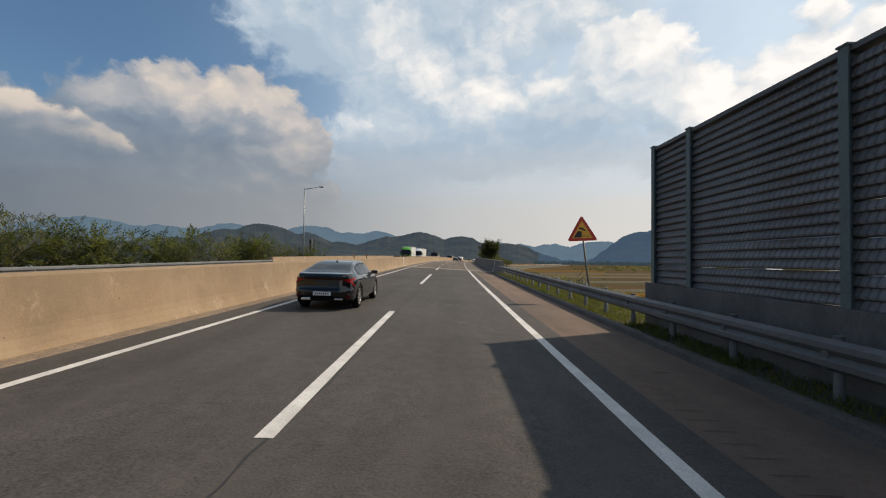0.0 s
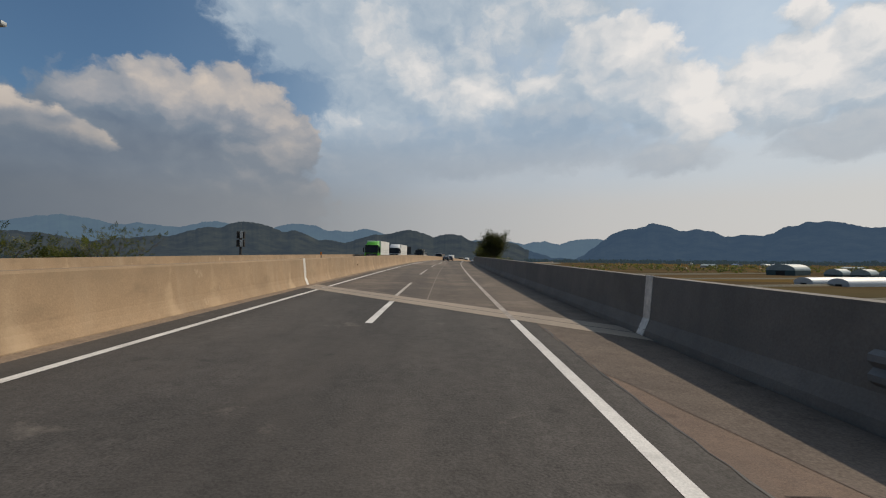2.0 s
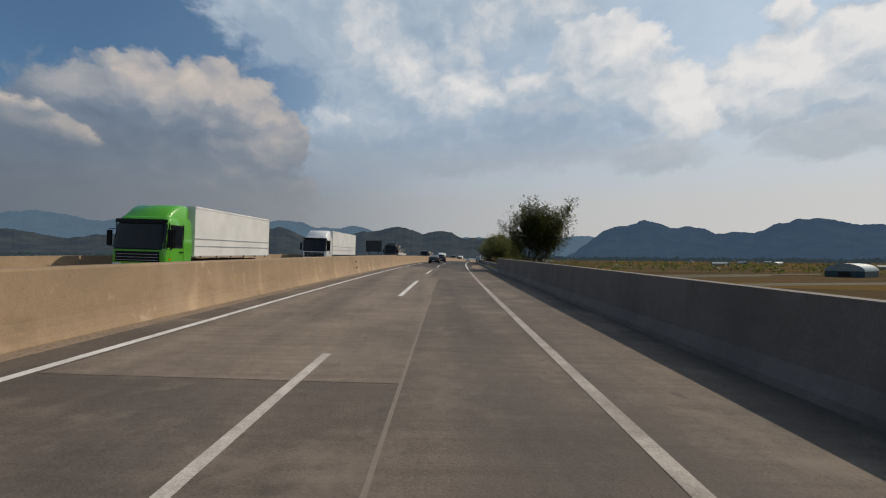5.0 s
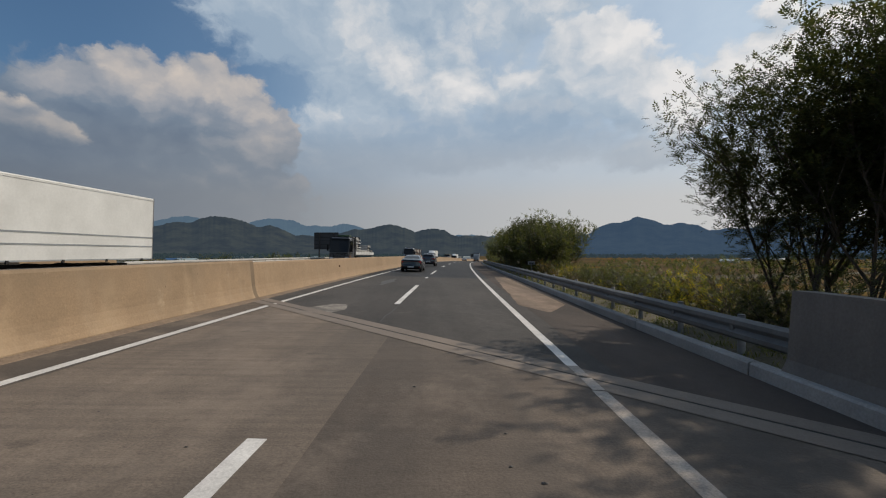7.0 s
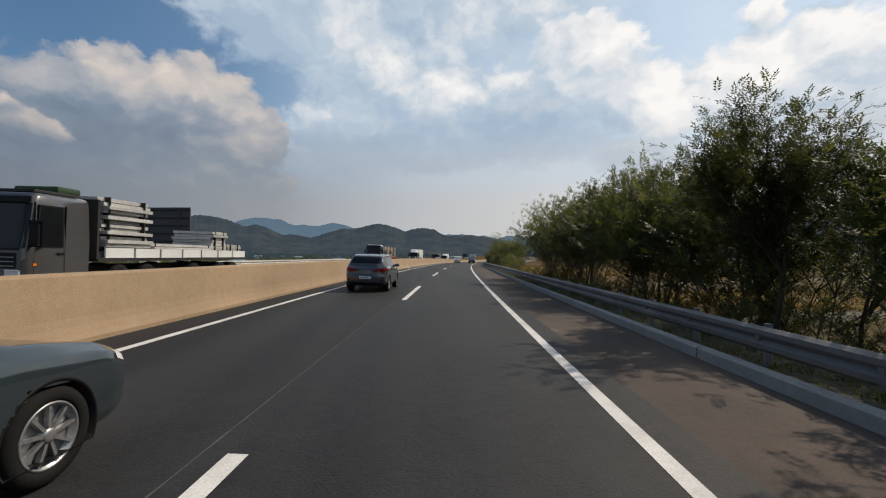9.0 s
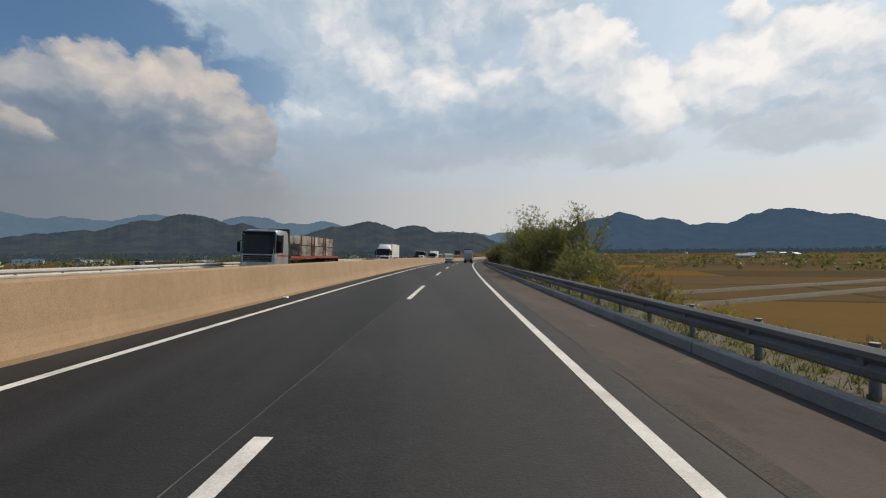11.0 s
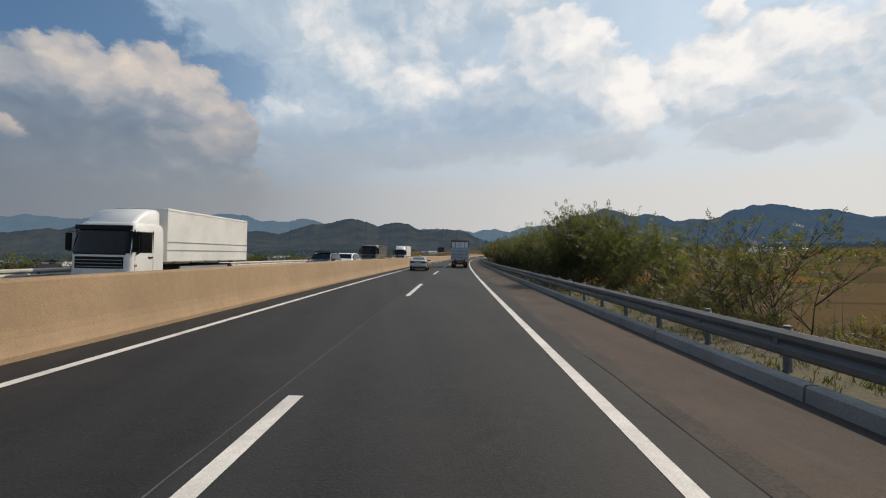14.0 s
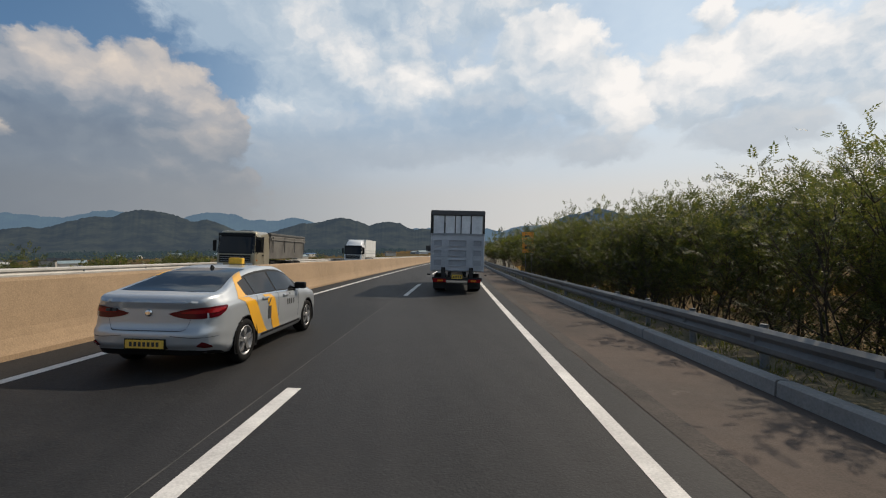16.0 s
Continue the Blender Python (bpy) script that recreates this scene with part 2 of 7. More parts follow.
def wheel_tracks(n, vec, colour):
    """Darker and paler bands along the lanes, oil drips and small stains."""
    q = n.noise(n.vmath("MULTIPLY", vec, (1.0, 0.03, 1.0)).outputs[0], 0.9, 3, 0.5)
    colour = n.mix(n.math("MULTIPLY", n.ramp(q, [(0.4, 0.0), (0.65, 1.0)]), 0.45), colour, (0.040, 0.037, 0.035))
    smear = n.ramp(n.noise(n.vmath("MULTIPLY", vec, (1.0, 0.3, 1.0)).outputs[0], 0.5, 7, 0.7), [(0.45, 0.0), (0.7, 1.0)])
    colour = n.mix(n.math("MULTIPLY", smear, 0.4), colour, (0.105, 0.092, 0.082))
    lime = n.ramp(n.noise(n.vmath("ADD", vec, (17.0, 3.0, 2.0)).outputs[0], 0.33, 8, 0.75), [(0.64, 0.0), (0.72, 1.0)])
    colour = n.mix(n.math("MULTIPLY", lime, 0.4), colour, (0.24, 0.21, 0.18))
    spots = n.ramp(n.noise(vec, 1.7, 2, 0.5), [(0.70, 0.0), (0.76, 1.0)])
    return n.mix(n.math("MULTIPLY", spots, 0.35), colour, (0.02, 0.02, 0.02))


def deck_wear(n, vec, colour):
    """Ribbed broom lines, rubber dark wheel paths and pale worn spots."""
    colour = wheel_tracks(n, vec, colour)
    ribs = n.noise(n.vmath("MULTIPLY", vec, (0.25, 9.0, 1.0)).outputs[0], 1.0, 3, 0.6)
    colour = n.mix(n.math("MULTIPLY", n.ramp(ribs, [(0.4, 0.0), (0.7, 1.0)]), 0.35), colour, (0.07, 0.058, 0.048))
    pale = n.ramp(n.noise(vec, 0.55, 6, 0.7), [(0.52, 0.0), (0.68, 1.0)])
    colour = n.mix(n.math("MULTIPLY", pale, 0.55), colour, (0.23, 0.185, 0.148))
    dark = n.ramp(n.noise(n.vmath("MULTIPLY", vec, (1.0, 0.35, 1.0)).outputs[0], 0.8, 6, 0.7), [(0.55, 0.0), (0.72, 1.0)])
    colour = n.mix(n.math("MULTIPLY", dark, 0.5), colour, (0.075, 0.058, 0.047))
    chips = n.ramp(n.noise(vec, 9, 3, 0.6), [(0.66, 0.0), (0.72, 1.0)])
    return n.mix(n.math("MULTIPLY", chips, 0.35), colour, (0.06, 0.045, 0.036))


ASPHALT = surface("worn grey asphalt", (0.078, 0.071, 0.066), (0.053, 0.050, 0.047), 0.85, patch=0.25, grain=36, mottling=0.75, bump=0.5, extra=wheel_tracks, gloss=0.2)


def fresh_wear_sheen(n, vec, colour):
    """Faint paler bands that paint in wheel-path sheen, and dusty patches on new asphalt."""
    q = n.noise(n.vmath("MULTIPLY", vec, (1.0, 0.02, 1.0)).outputs[0], 0.8, 3, 0.5)
    colour = n.mix(n.math("MULTIPLY", n.ramp(q, [(0.42, 0.0), (0.62, 1.0)]), 0.5), colour, (0.034, 0.033, 0.0335))
    dust = n.ramp(n.noise(vec, 0.35, 6, 0.7), [(0.55, 0.0), (0.75, 1.0)])
    colour = n.mix(n.math("MULTIPLY", dust, 0.3), colour, (0.055, 0.05, 0.046))
    chips = n.ramp(n.noise(vec, 70, 2, 0.5), [(0.66, 0.0), (0.72, 1.0)])
    return n.mix(n.math("MULTIPLY", chips, 0.5), colour, (0.08, 0.078, 0.075))


NEW_ASPHALT = surface("fresh dark asphalt", (0.0145, 0.015, 0.0165), (0.023, 0.023, 0.024), 0.7, patch=0.18, grain=38, mottling=0.8, bump=0.5, gloss=0.22, extra=fresh_wear_sheen)
# darker copy of NEW_ASPHALT: windscreen reflection painted into the left lane
DIMMED_ASPHALT = surface("newly laid black asphalt", (0.0115, 0.012, 0.013), (0.0175, 0.0175, 0.018), 0.7, patch=0.14, grain=42, mottling=0.8, bump=0.5, gloss=0.2, extra=fresh_wear_sheen)
SHOULDER = surface("brown worn shoulder asphalt", (0.192, 0.134, 0.1), (0.137, 0.098, 0.078), 0.9, patch=0.3, grain=50, mottling=0.4, bump=0.5, extra=wheel_tracks, gloss=0.2)
DECK = surface("grooved bridge concrete", (0.155, 0.122, 0.096), (0.092, 0.076, 0.063), 0.85, patch=0.3, grain=40, mottling=0.45, bump=0.5, extra=deck_wear, gloss=0.25)
DECK_PALE = surface("pale mended concrete", (0.185, 0.15, 0.12), (0.145, 0.12, 0.1), 0.85, patch=0.3, grain=40, mottling=0.25, bump=0.3)
DECK_MENDED = surface("mended bridge concrete", (0.235, 0.185, 0.143), (0.165, 0.132, 0.104), 0.85, patch=0.35, grain=40, mottling=0.45, bump=0.5, extra=deck_wear, gloss=0.25)
HEADER = surface("pale joint concrete", (0.30, 0.245, 0.19), (0.235, 0.195, 0.155), 0.85, patch=0.6, grain=40, mottling=0.25, bump=0.3)
RUBBER = surface("black rubber", (0.012, 0.012, 0.012), (0.02, 0.02, 0.02), 0.8, grain=60, bump=0.2)


def measure_along(n):
    """How far along the road and how high a point of a lofted piece lies."""
    out = []
    for name in ("along", "height"):
        node = n.add("ShaderNodeAttribute")
        node.attribute_name = name
        out.append(node.outputs["Fac"])
    return out


def barrier_wear(n, vec, colour):
    """Weathered tops, pale lime runs that widen downwards, rust specks and scuffs."""
    along, height = measure_along(n)
    colour = streaks(0.45, (0.34, 0.26, 0.175))(n, vec, colour)
    ragged = n.math("SUBTRACT", n.noise(vec, 1.6, 5, 0.65), 0.5)
    top = n.ramp(n.math("ADD", n.math("MULTIPLY", height, 0.7), ragged), [(0.45, 0.0), (0.95, 1.0)])
    colour = n.mix(n.math("MULTIPLY", top, 0.45), colour, (0.175, 0.128, 0.082))
    cell = n.math("DIVIDE", n.math("ADD", along, n.math("MULTIPLY", n.noise(vec, 0.21, 2), 3.0)), 2.05)
    white = n.add("ShaderNodeTexWhiteNoise", {"Vector": n.add("ShaderNodeCombineXYZ", {0: n.math("FLOOR", cell)}).outputs[0]})
    off = n.math("MULTIPLY", n.math("ABSOLUTE", n.math("SUBTRACT", n.math("FRACT", cell), 0.5)), 2.05)
    wide = n.math("SUBTRACT", n.math("ADD", 0.26, n.math("MULTIPLY", ragged, 0.8)), n.math("MULTIPLY", height, 0.24))
    run = n.ramp(n.math("ADD", n.math("SUBTRACT", wide, off), 0.5), [(0.34, 0.0), (0.66, 1.0)], True)
    run = n.math("MULTIPLY", run, n.ramp(white.outputs["Value"], [(0.35, 0.0), (1.0, 0.62)]))
    colour = n.mix(run, colour, (0.44, 0.325, 0.205))
    lime = n.ramp(n.noise(n.vmath("MULTIPLY", vec, (1.0, 1.0, 0.8)).outputs[0], 1.3, 6, 0.7), [(0.60, 0.0), (0.70, 1.0)])
    colour = n.mix(n.math("MULTIPLY", lime, 0.5), colour, (0.46, 0.36, 0.245))
    grime = n.ramp(n.noise(n.vmath("MULTIPLY", vec, (0.7, 0.7, 1.6)).outputs[0], 0.9, 6, 0.65), [(0.54, 0.0), (0.75, 1.0)])
    colour = n.mix(n.math("MULTIPLY", grime, 0.55), colour, (0.15, 0.105, 0.065))
    specks = n.ramp(n.noise(vec, 5.5, 2, 0.5), [(0.74, 0.0), (0.78, 1.0)])
    return n.mix(n.math("MULTIPLY", specks, 0.6), colour, (0.08, 0.045, 0.028))


def sandy_wear(n, vec, colour):
    """Fine sandy pitting, soft damp runs and a few chips on newer concrete."""
    colour = streaks(0.35, (0.33, 0.245, 0.155))(n, vec, colour)
    damp = n.ramp(n.noise(n.vmath("MULTIPLY", vec, (0.5, 0.5, 1.2)).outputs[0], 0.8, 6, 0.65), [(0.52, 0.0), (0.75, 1.0)])
    colour = n.mix(n.math("MULTIPLY", damp, 0.35), colour, (0.19, 0.132, 0.082))
    pits = n.ramp(n.noise(vec, 16, 3, 0.6), [(0.62, 0.0), (0.72, 1.0)])
    return n.mix(n.math("MULTIPLY", pits, 0.3), colour, (0.14, 0.095, 0.06))


CONCRETE = surface("warm stained barrier concrete", (0.30, 0.208, 0.125), (0.235, 0.165, 0.10), 0.88, patch=0.35, grain=28, mottling=0.2, bump=0.3, extra=barrier_wear)
SANDY_CONCRETE = surface("sandy tan barrier concrete", (0.315, 0.218, 0.132), (0.26, 0.18, 0.108), 0.9, patch=0.3, grain=40, mottling=0.3, bump=0.4, extra=sandy_wear)
GREY_CONCRETE = surface("grey weathered concrete", (0.18, 0.16, 0.14), (0.13, 0.117, 0.102), 0.9, patch=0.5, grain=28, mottling=0.22, bump=0.35, extra=streaks(0.45, (0.11, 0.10, 0.09)))
KERB = surface("grey kerb concrete", (0.30, 0.29, 0.275), (0.22, 0.215, 0.205), 0.9, patch=0.9, grain=30, mottling=0.25, bump=0.35, random_tint=0.2)
PAINT = surface("worn white road paint", (0.62, 0.60, 0.57), (0.46, 0.44, 0.42), 0.7, patch=1.2, grain=45, mottling=0.3, bump=0.2)
# tone lowered to paint in the shaded face of the near rail
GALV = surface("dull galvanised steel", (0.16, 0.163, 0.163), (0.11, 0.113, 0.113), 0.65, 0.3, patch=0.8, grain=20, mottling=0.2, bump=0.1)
GREY_STEEL = surface("grey painted steel", (0.33, 0.35, 0.36), (0.25, 0.27, 0.28), 0.5, 0.3, grain=20, mottling=0.15, bump=0.1)


def slotted(n, vec, colour):
    """Rows of small slots punched in the louvres, with rust runs below them."""
    y = n.add("ShaderNodeSeparateXYZ", {0: vec}).outputs[1]
    slot = n.ramp(n.math("ABSOLUTE", n.math("SINE", n.math("MULTIPLY", y, 26.0))), [(0.35, 1.0), (0.6, 0.0)])
    colour = n.mix(n.math("MULTIPLY", slot, 0.55), colour, (0.05, 0.05, 0.052))
    rust = n.ramp(n.noise(vec, 0.8, 6, 0.7), [(0.56, 0.0), (0.68, 1.0)])
    return n.mix(n.math("MULTIPLY", rust, 0.7), colour, (0.11, 0.06, 0.038))


RUST_PANEL = surface("weathered aluminium louvre panel", (0.215, 0.215, 0.22), (0.14, 0.138, 0.138), 0.6, 0.2, patch=1.1, grain=14, mottling=0.3, bump=0.15, extra=slotted, random_tint=0.25)
POST_GREEN = surface("grey green post paint", (0.12, 0.17, 0.165), (0.10, 0.13, 0.13), 0.6, 0.2, grain=20)
VERGE = surface("dry verge soil and grass", (0.055, 0.052, 0.024), (0.075, 0.058, 0.036), 0.95, patch=0.6, grain=12, mottling=0.6, bump=0.7, depth=0.04)
BARK = surface("brown bark", (0.075, 0.058, 0.043), (0.05, 0.04, 0.03), 0.95, patch=3, grain=40, mottling=0.4, bump=0.6)


def leaf_material(name, a, b, c):
    m = bpy.data.materials.new(name)
    m.use_nodes = True
    n = Nodes(m.node_tree)
    rnd = n.add("ShaderNodeNewGeometry").outputs["Random Per Island"]
    own = n.add("ShaderNodeObjectInfo").outputs["Random"]
    colour = n.ramp(rnd, [(0.0, a), (0.55, b), (0.9, c)])
    colour = n.mix(n.math("MULTIPLY", own, 0.4), colour, b)
    d = n.add("ShaderNodeBsdfPrincipled", {"Base Color": colour, "Roughness": 0.55, "Specular IOR Level": 0.25})
    t = n.add("ShaderNodeBsdfTranslucent", {"Color": n.mix(1.0, colour, (1.55, 1.6, 0.75), "MULTIPLY")})
    mixed = n.add("ShaderNodeMixShader", {0: 0.5, 1: d.outputs[0], 2: t.outputs[0]})
    n.add("ShaderNodeOutputMaterial", {0: mixed.outputs[0]})
    return m


LEAF = leaf_material("green locust leaves", (0.055, 0.070, 0.033), (0.088, 0.102, 0.046), (0.165, 0.148, 0.06))
LEAF_DARK = leaf_material("dark green leaves", (0.042, 0.054, 0.027), (0.066, 0.077, 0.035), (0.125, 0.115, 0.05))
# darker leaf copy: the shade of backlit trees is put into its colour
LEAF_BACKLIT = leaf_material("very dark green leaves", (0.026, 0.034, 0.018), (0.04, 0.047, 0.022), (0.07, 0.066, 0.03))
LEAF_DRY = leaf_material("yellowing leaves", (0.09, 0.10, 0.025), (0.15, 0.14, 0.03), (0.26, 0.19, 0.03))
LEAF_RUST = leaf_material("withered brown leaves", (0.055, 0.05, 0.022), (0.085, 0.06, 0.03), (0.13, 0.08, 0.04))
REED = leaf_material("dry reddish reeds", (0.065, 0.052, 0.03), (0.09, 0.066, 0.038), (0.13, 0.095, 0.053))
GRASS = leaf_material("dry grass blades", (0.08, 0.085, 0.03), (0.13, 0.115, 0.045), (0.19, 0.15, 0.075))


# ---- building helpers ----
def link(name, bm, material, parent=None, smooth=False):
    me = bpy.data.meshes.new(name)
    bm.normal_update()
    bm.to_mesh(me)
    bm.free()
    if smooth:
        for p in me.polygons:
            p.use_smooth = True
    for m in (material if isinstance(material, (list, tuple)) else [material]):
        me.materials.append(m)
    ob = new(name, me)
    ob.parent = parent
    return ob


def part(name, bm, material, parent, label="", smooth=False):
    ob = link(name, bm, material, parent, smooth)
    return tagged(ob, label) if label else ob


def empty(name, label, category, group="", kind=""):
    return tagged(new(name), label, category, group, kind)


def box(bm, x0, x1, y0, y1, z0, z1, bevel=0.0, m=None):
    start = len(bm.verts)
    r = bmesh.ops.create_cube(bm, size=1.0)
    vs = r["verts"]
    for v in vs:
        v.co = Vector((x0 + (v.co.x + 0.5) * (x1 - x0), y0 + (v.co.y + 0.5) * (y1 - y0), z0 + (v.co.z + 0.5) * (z1 - z0)))
    if bevel:
        es = {e for v in vs for e in v.link_edges}
        r = bmesh.ops.bevel(bm, geom=list(es), offset=bevel, segments=2, affect="EDGES", profile=0.6)
        vs = list({v for f in r["faces"] for v in f.verts} | {v for v in vs if v.is_valid})
    if m is not None:
        bmesh.ops.transform(bm, matrix=m, verts=vs)
    return vs


def tube(bm, a, b, r0, r1=None, n=8, caps=True):
    a, b = Vector(a), Vector(b)
    r1 = r0 if r1 is None else r1
    q = (b - a).to_track_quat("Z", "Y").to_matrix()
    rings = []
    for p, r in ((a, r0), (b, r1)):
        rings.append([bm.verts.new(p + q @ Vector((r * math.cos(2 * math.pi * i / n), r * math.sin(2 * math.pi * i / n), 0))) for i in range(n)])
    for i in range(n):
        f = bm.faces.new((rings[0][i], rings[0][(i + 1) % n], rings[1][(i + 1) % n], rings[1][i]))
        f.smooth = True
    if caps:
        bm.faces.new(rings[0][::-1])
        bm.faces.new(rings[1])


def loft(name, section, s0, s1, material, step=4.0, parent=None, closed=True, skew=0.0, smooth=False):
    """A section of (d, z) points drawn along the road from s0 to s1; skew moves the ends against d."""
    bm = bmesh.new()
    along, height = bm.verts.layers.float.new("along"), bm.verts.layers.float.new("height")
    count = max(1, int(math.ceil((s1 - s0) / step)))
    rings = []
    for i in range(count + 1):
        s = s0 + (s1 - s0) * i / count
        ring = [bm.verts.new(at(s - skew * d, d, z)) for d, z in section]
        for v, (d, z) in zip(ring, section):
            v[along], v[height] = s, z
        rings.append(ring)
    k = len(section)
    for a, b in zip(rings, rings[1:]):
        for j in range(k if closed else k - 1):
            f = bm.faces.new((a[j], a[(j + 1) % k], b[(j + 1) % k], b[j]))
    if closed:
        bm.faces.new(rings[0])
        bm.faces.new(rings[-1][::-1])
        bmesh.ops.recalc_face_normals(bm, faces=bm.faces[:])
    return link(name, bm, material, parent, smooth)


def patch(name, d0, d1, s0, s1, z, material, skew=(0.0, 0.0), step=2.0, columns=6, parent=None):
    """A sheet on the road between d0 and d1; s0 and s1 hold at the dashes, and the skews slant its ends."""
    bm = bmesh.new()
    count = max(1, int(math.ceil((s1 - s0) / step)))
    rows = []
    for i in range(count + 1):
        u = i / count
        row = []
        for j in range(columns + 1):
            d = d0 + (d1 - d0) * j / columns
            row.append(bm.verts.new(at((s0 - skew[0] * d) * (1 - u) + (s1 - skew[1] * d) * u, d, z)))
        rows.append(row)
    for a, b in zip(rows, rows[1:]):
        for j in range(columns):
            bm.faces.new((a[j], a[j + 1], b[j + 1], b[j]))
    return link(name, bm, material, parent)


def structure(ob, label, category):
    return tagged(ob, label, category, kind="structure")


# ---- land ----
FIELD_Z = -6.0
JOINT_A, JOINT_B, FRESH, ROAD_START, ROAD_END = 49.8, 138.2, 158.7, -200.0, 1400.0


def field_colour(n, vec, colour):
    cells = n.add("ShaderNodeTexBrick", {"Vector": n.add("ShaderNodeMapping", {"Vector": vec, "Rotation": (0, 0, 0.35)}).outputs[0], "Scale": 0.012, "Mortar Size": 0.018, "Mortar Smooth": 0.3,
                  "Bias": 0.0, "Brick Width": 2.6, "Row Height": 0.5, "Color1": (0, 0, 0, 1), "Color2": (1, 1, 1, 1), "Mortar": (0.5, 0.5, 0.5, 1)})
    parcel = n.ramp(cells.outputs["Color"], [(0.0, (0.105, 0.075, 0.042)), (0.22, (0.07, 0.05, 0.034)), (0.4, (0.13, 0.092, 0.05)), (0.56, (0.05, 0.04, 0.028)), (0.72, (0.19, 0.105, 0.026)), (0.86, (0.085, 0.07, 0.04))])
    parcel = n.mix(n.math("MULTIPLY", cells.outputs["Fac"], 0.9), parcel, (0.055, 0.05, 0.03))
    return n.mix(0.82, colour, parcel)


FIELD = surface("autumn rice fields", (0.12, 0.08, 0.035), (0.07, 0.06, 0.03), 0.95, patch=0.02, grain=0.8, mottling=0.5, bump=0.4, depth=0.2, extra=field_colour, gloss=0.0)
bm = bmesh.new()
ring = [bm.verts.new((4800 * math.sin(2 * math.pi * i / 96), 150 + 4800 * math.cos(2 * math.pi * i / 96), FIELD_Z)) for i in range(96)]
bm.faces.new(ring[::-1])
bmesh.ops.recalc_face_normals(bm, faces=bm.faces[:])
structure(link("ground", bm, FIELD), "flat brown and ochre rice fields after the harvest", "ground")

# embankment shoulders that carry the road
EDGE_R, EDGE_L, VERGE_Z = 8.4, -16.6, 0.11


def bank(name, inner, outer, z_in):
    bm = bmesh.new()
    rows = []
    for i in range(int((ROAD_END - ROAD_START) / 4) + 1):
        s = ROAD_START + 4 * i
        row = []
        for j in range(9):
            u = j / 8
            d = inner + (outer - inner) * u
            p = at(s, d, z_in)
            top = p.z
            p.z = top * (1 - u) + (FIELD_Z - 0.15) * u
            p.z += 0.22 * noise.noise(Vector((s * 0.13, d * 0.5, 1.0))) * (0.3 + u)
            row.append(bm.verts.new(p))
        rows.append(row)
    for a, b in zip(rows, rows[1:]):
        for j in range(8):
            bm.faces.new((a[j], a[j + 1], b[j + 1], b[j]))
    bmesh.ops.recalc_face_normals(bm, faces=bm.faces[:])
    return link(name, bm, VERGE, smooth=True)


structure(bank("embankment", EDGE_R, 22, -0.12), "dry grassy slope beside the motorway", "embankment")
structure(bank("embankment", EDGE_L, -30, -0.12), "dry grassy slope behind the far rail", "embankment")
structure(patch("verge", 6.03, EDGE_R + 0.05, ROAD_START, 37.2, VERGE_Z - 0.03, VERGE, columns=3, step=4), "soil strip under the guardrail", "verge")
structure(patch("verge", 6.75, EDGE_R + 0.05, 37.2, 131, -0.06, VERGE, columns=2, step=4), "soil strip behind the parapet", "verge")
structure(patch("verge", 6.3, EDGE_R + 0.05, 131, ROAD_END, VERGE_Z, VERGE, columns=4, step=4), "weedy soil strip behind the kerb", "verge")
structure(patch("verge", EDGE_L - 0.05, -14.6, ROAD_START, ROAD_END, -0.06, VERGE, columns=2, step=4), "soil strip under the far guardrail", "verge")

# carriageway
LANE_L, LANE_R = -4.6, 4.15
KERB_D = 5.75
structure(patch("road", LANE_L, LANE_R, ROAD_START, JOINT_A, 0, ASPHALT, (0, 1), columns=10), "worn grey asphalt lanes before the bridge", "road")
structure(patch("shoulder", LANE_R, KERB_D + 0.15, ROAD_START, JOINT_A, 0, SHOULDER, (0, 1), columns=3), "brown worn hard shoulder before the bridge", "shoulder")
structure(patch("bridge_deck", LANE_L, 6.3, JOINT_A, JOINT_B, 0, DECK, (1, 1), columns=12), "grooved brownish concrete bridge deck", "bridge deck")
structure(patch("road", LANE_L, LANE_R, JOINT_B, FRESH, 0, ASPHALT, (1, 0), columns=10), "worn grey asphalt lanes behind the bridge", "road")
GREY_SHOULDER = surface("grey brown shoulder asphalt", (0.085, 0.064, 0.053), (0.058, 0.047, 0.041), 0.9, patch=0.4, grain=50, mottling=0.4, bump=0.5, extra=wheel_tracks, gloss=0.2)
structure(patch("shoulder", LANE_R, 6.3, JOINT_B, 206, 0, GREY_SHOULDER, (1, 0), columns=3), "grey patched hard shoulder behind the bridge", "shoulder")
structure(patch("road", LANE_L, -0.28, FRESH, ROAD_END, 0, DIMMED_ASPHALT, columns=5, step=4), "fresh asphalt of the passing lane, dimmed to match windscreen glare", "road")
structure(patch("road", -0.28, LANE_R, FRESH, ROAD_END, 0, NEW_ASPHALT, columns=6, step=4), "fresh dark asphalt of the driving lane", "road")
structure(patch("shoulder", LANE_R, 6.3, 206, ROAD_END, -0.012, GREY_SHOULDER, columns=3, step=4), "grey brown worn hard shoulder", "shoulder")
structure(patch("road", -14.7, -5.5, ROAD_START, ROAD_END, 0, ASPHALT, columns=6, step=4), "asphalt lanes of the opposite carriageway", "road")

# markings
LINE_Z0 = 0.005
OLD_PAINT = surface("faded worn road paint", (0.36, 0.32, 0.28), (0.22, 0.19, 0.165), 0.8, patch=1.6, grain=45, mottling=0.45, bump=0.3)
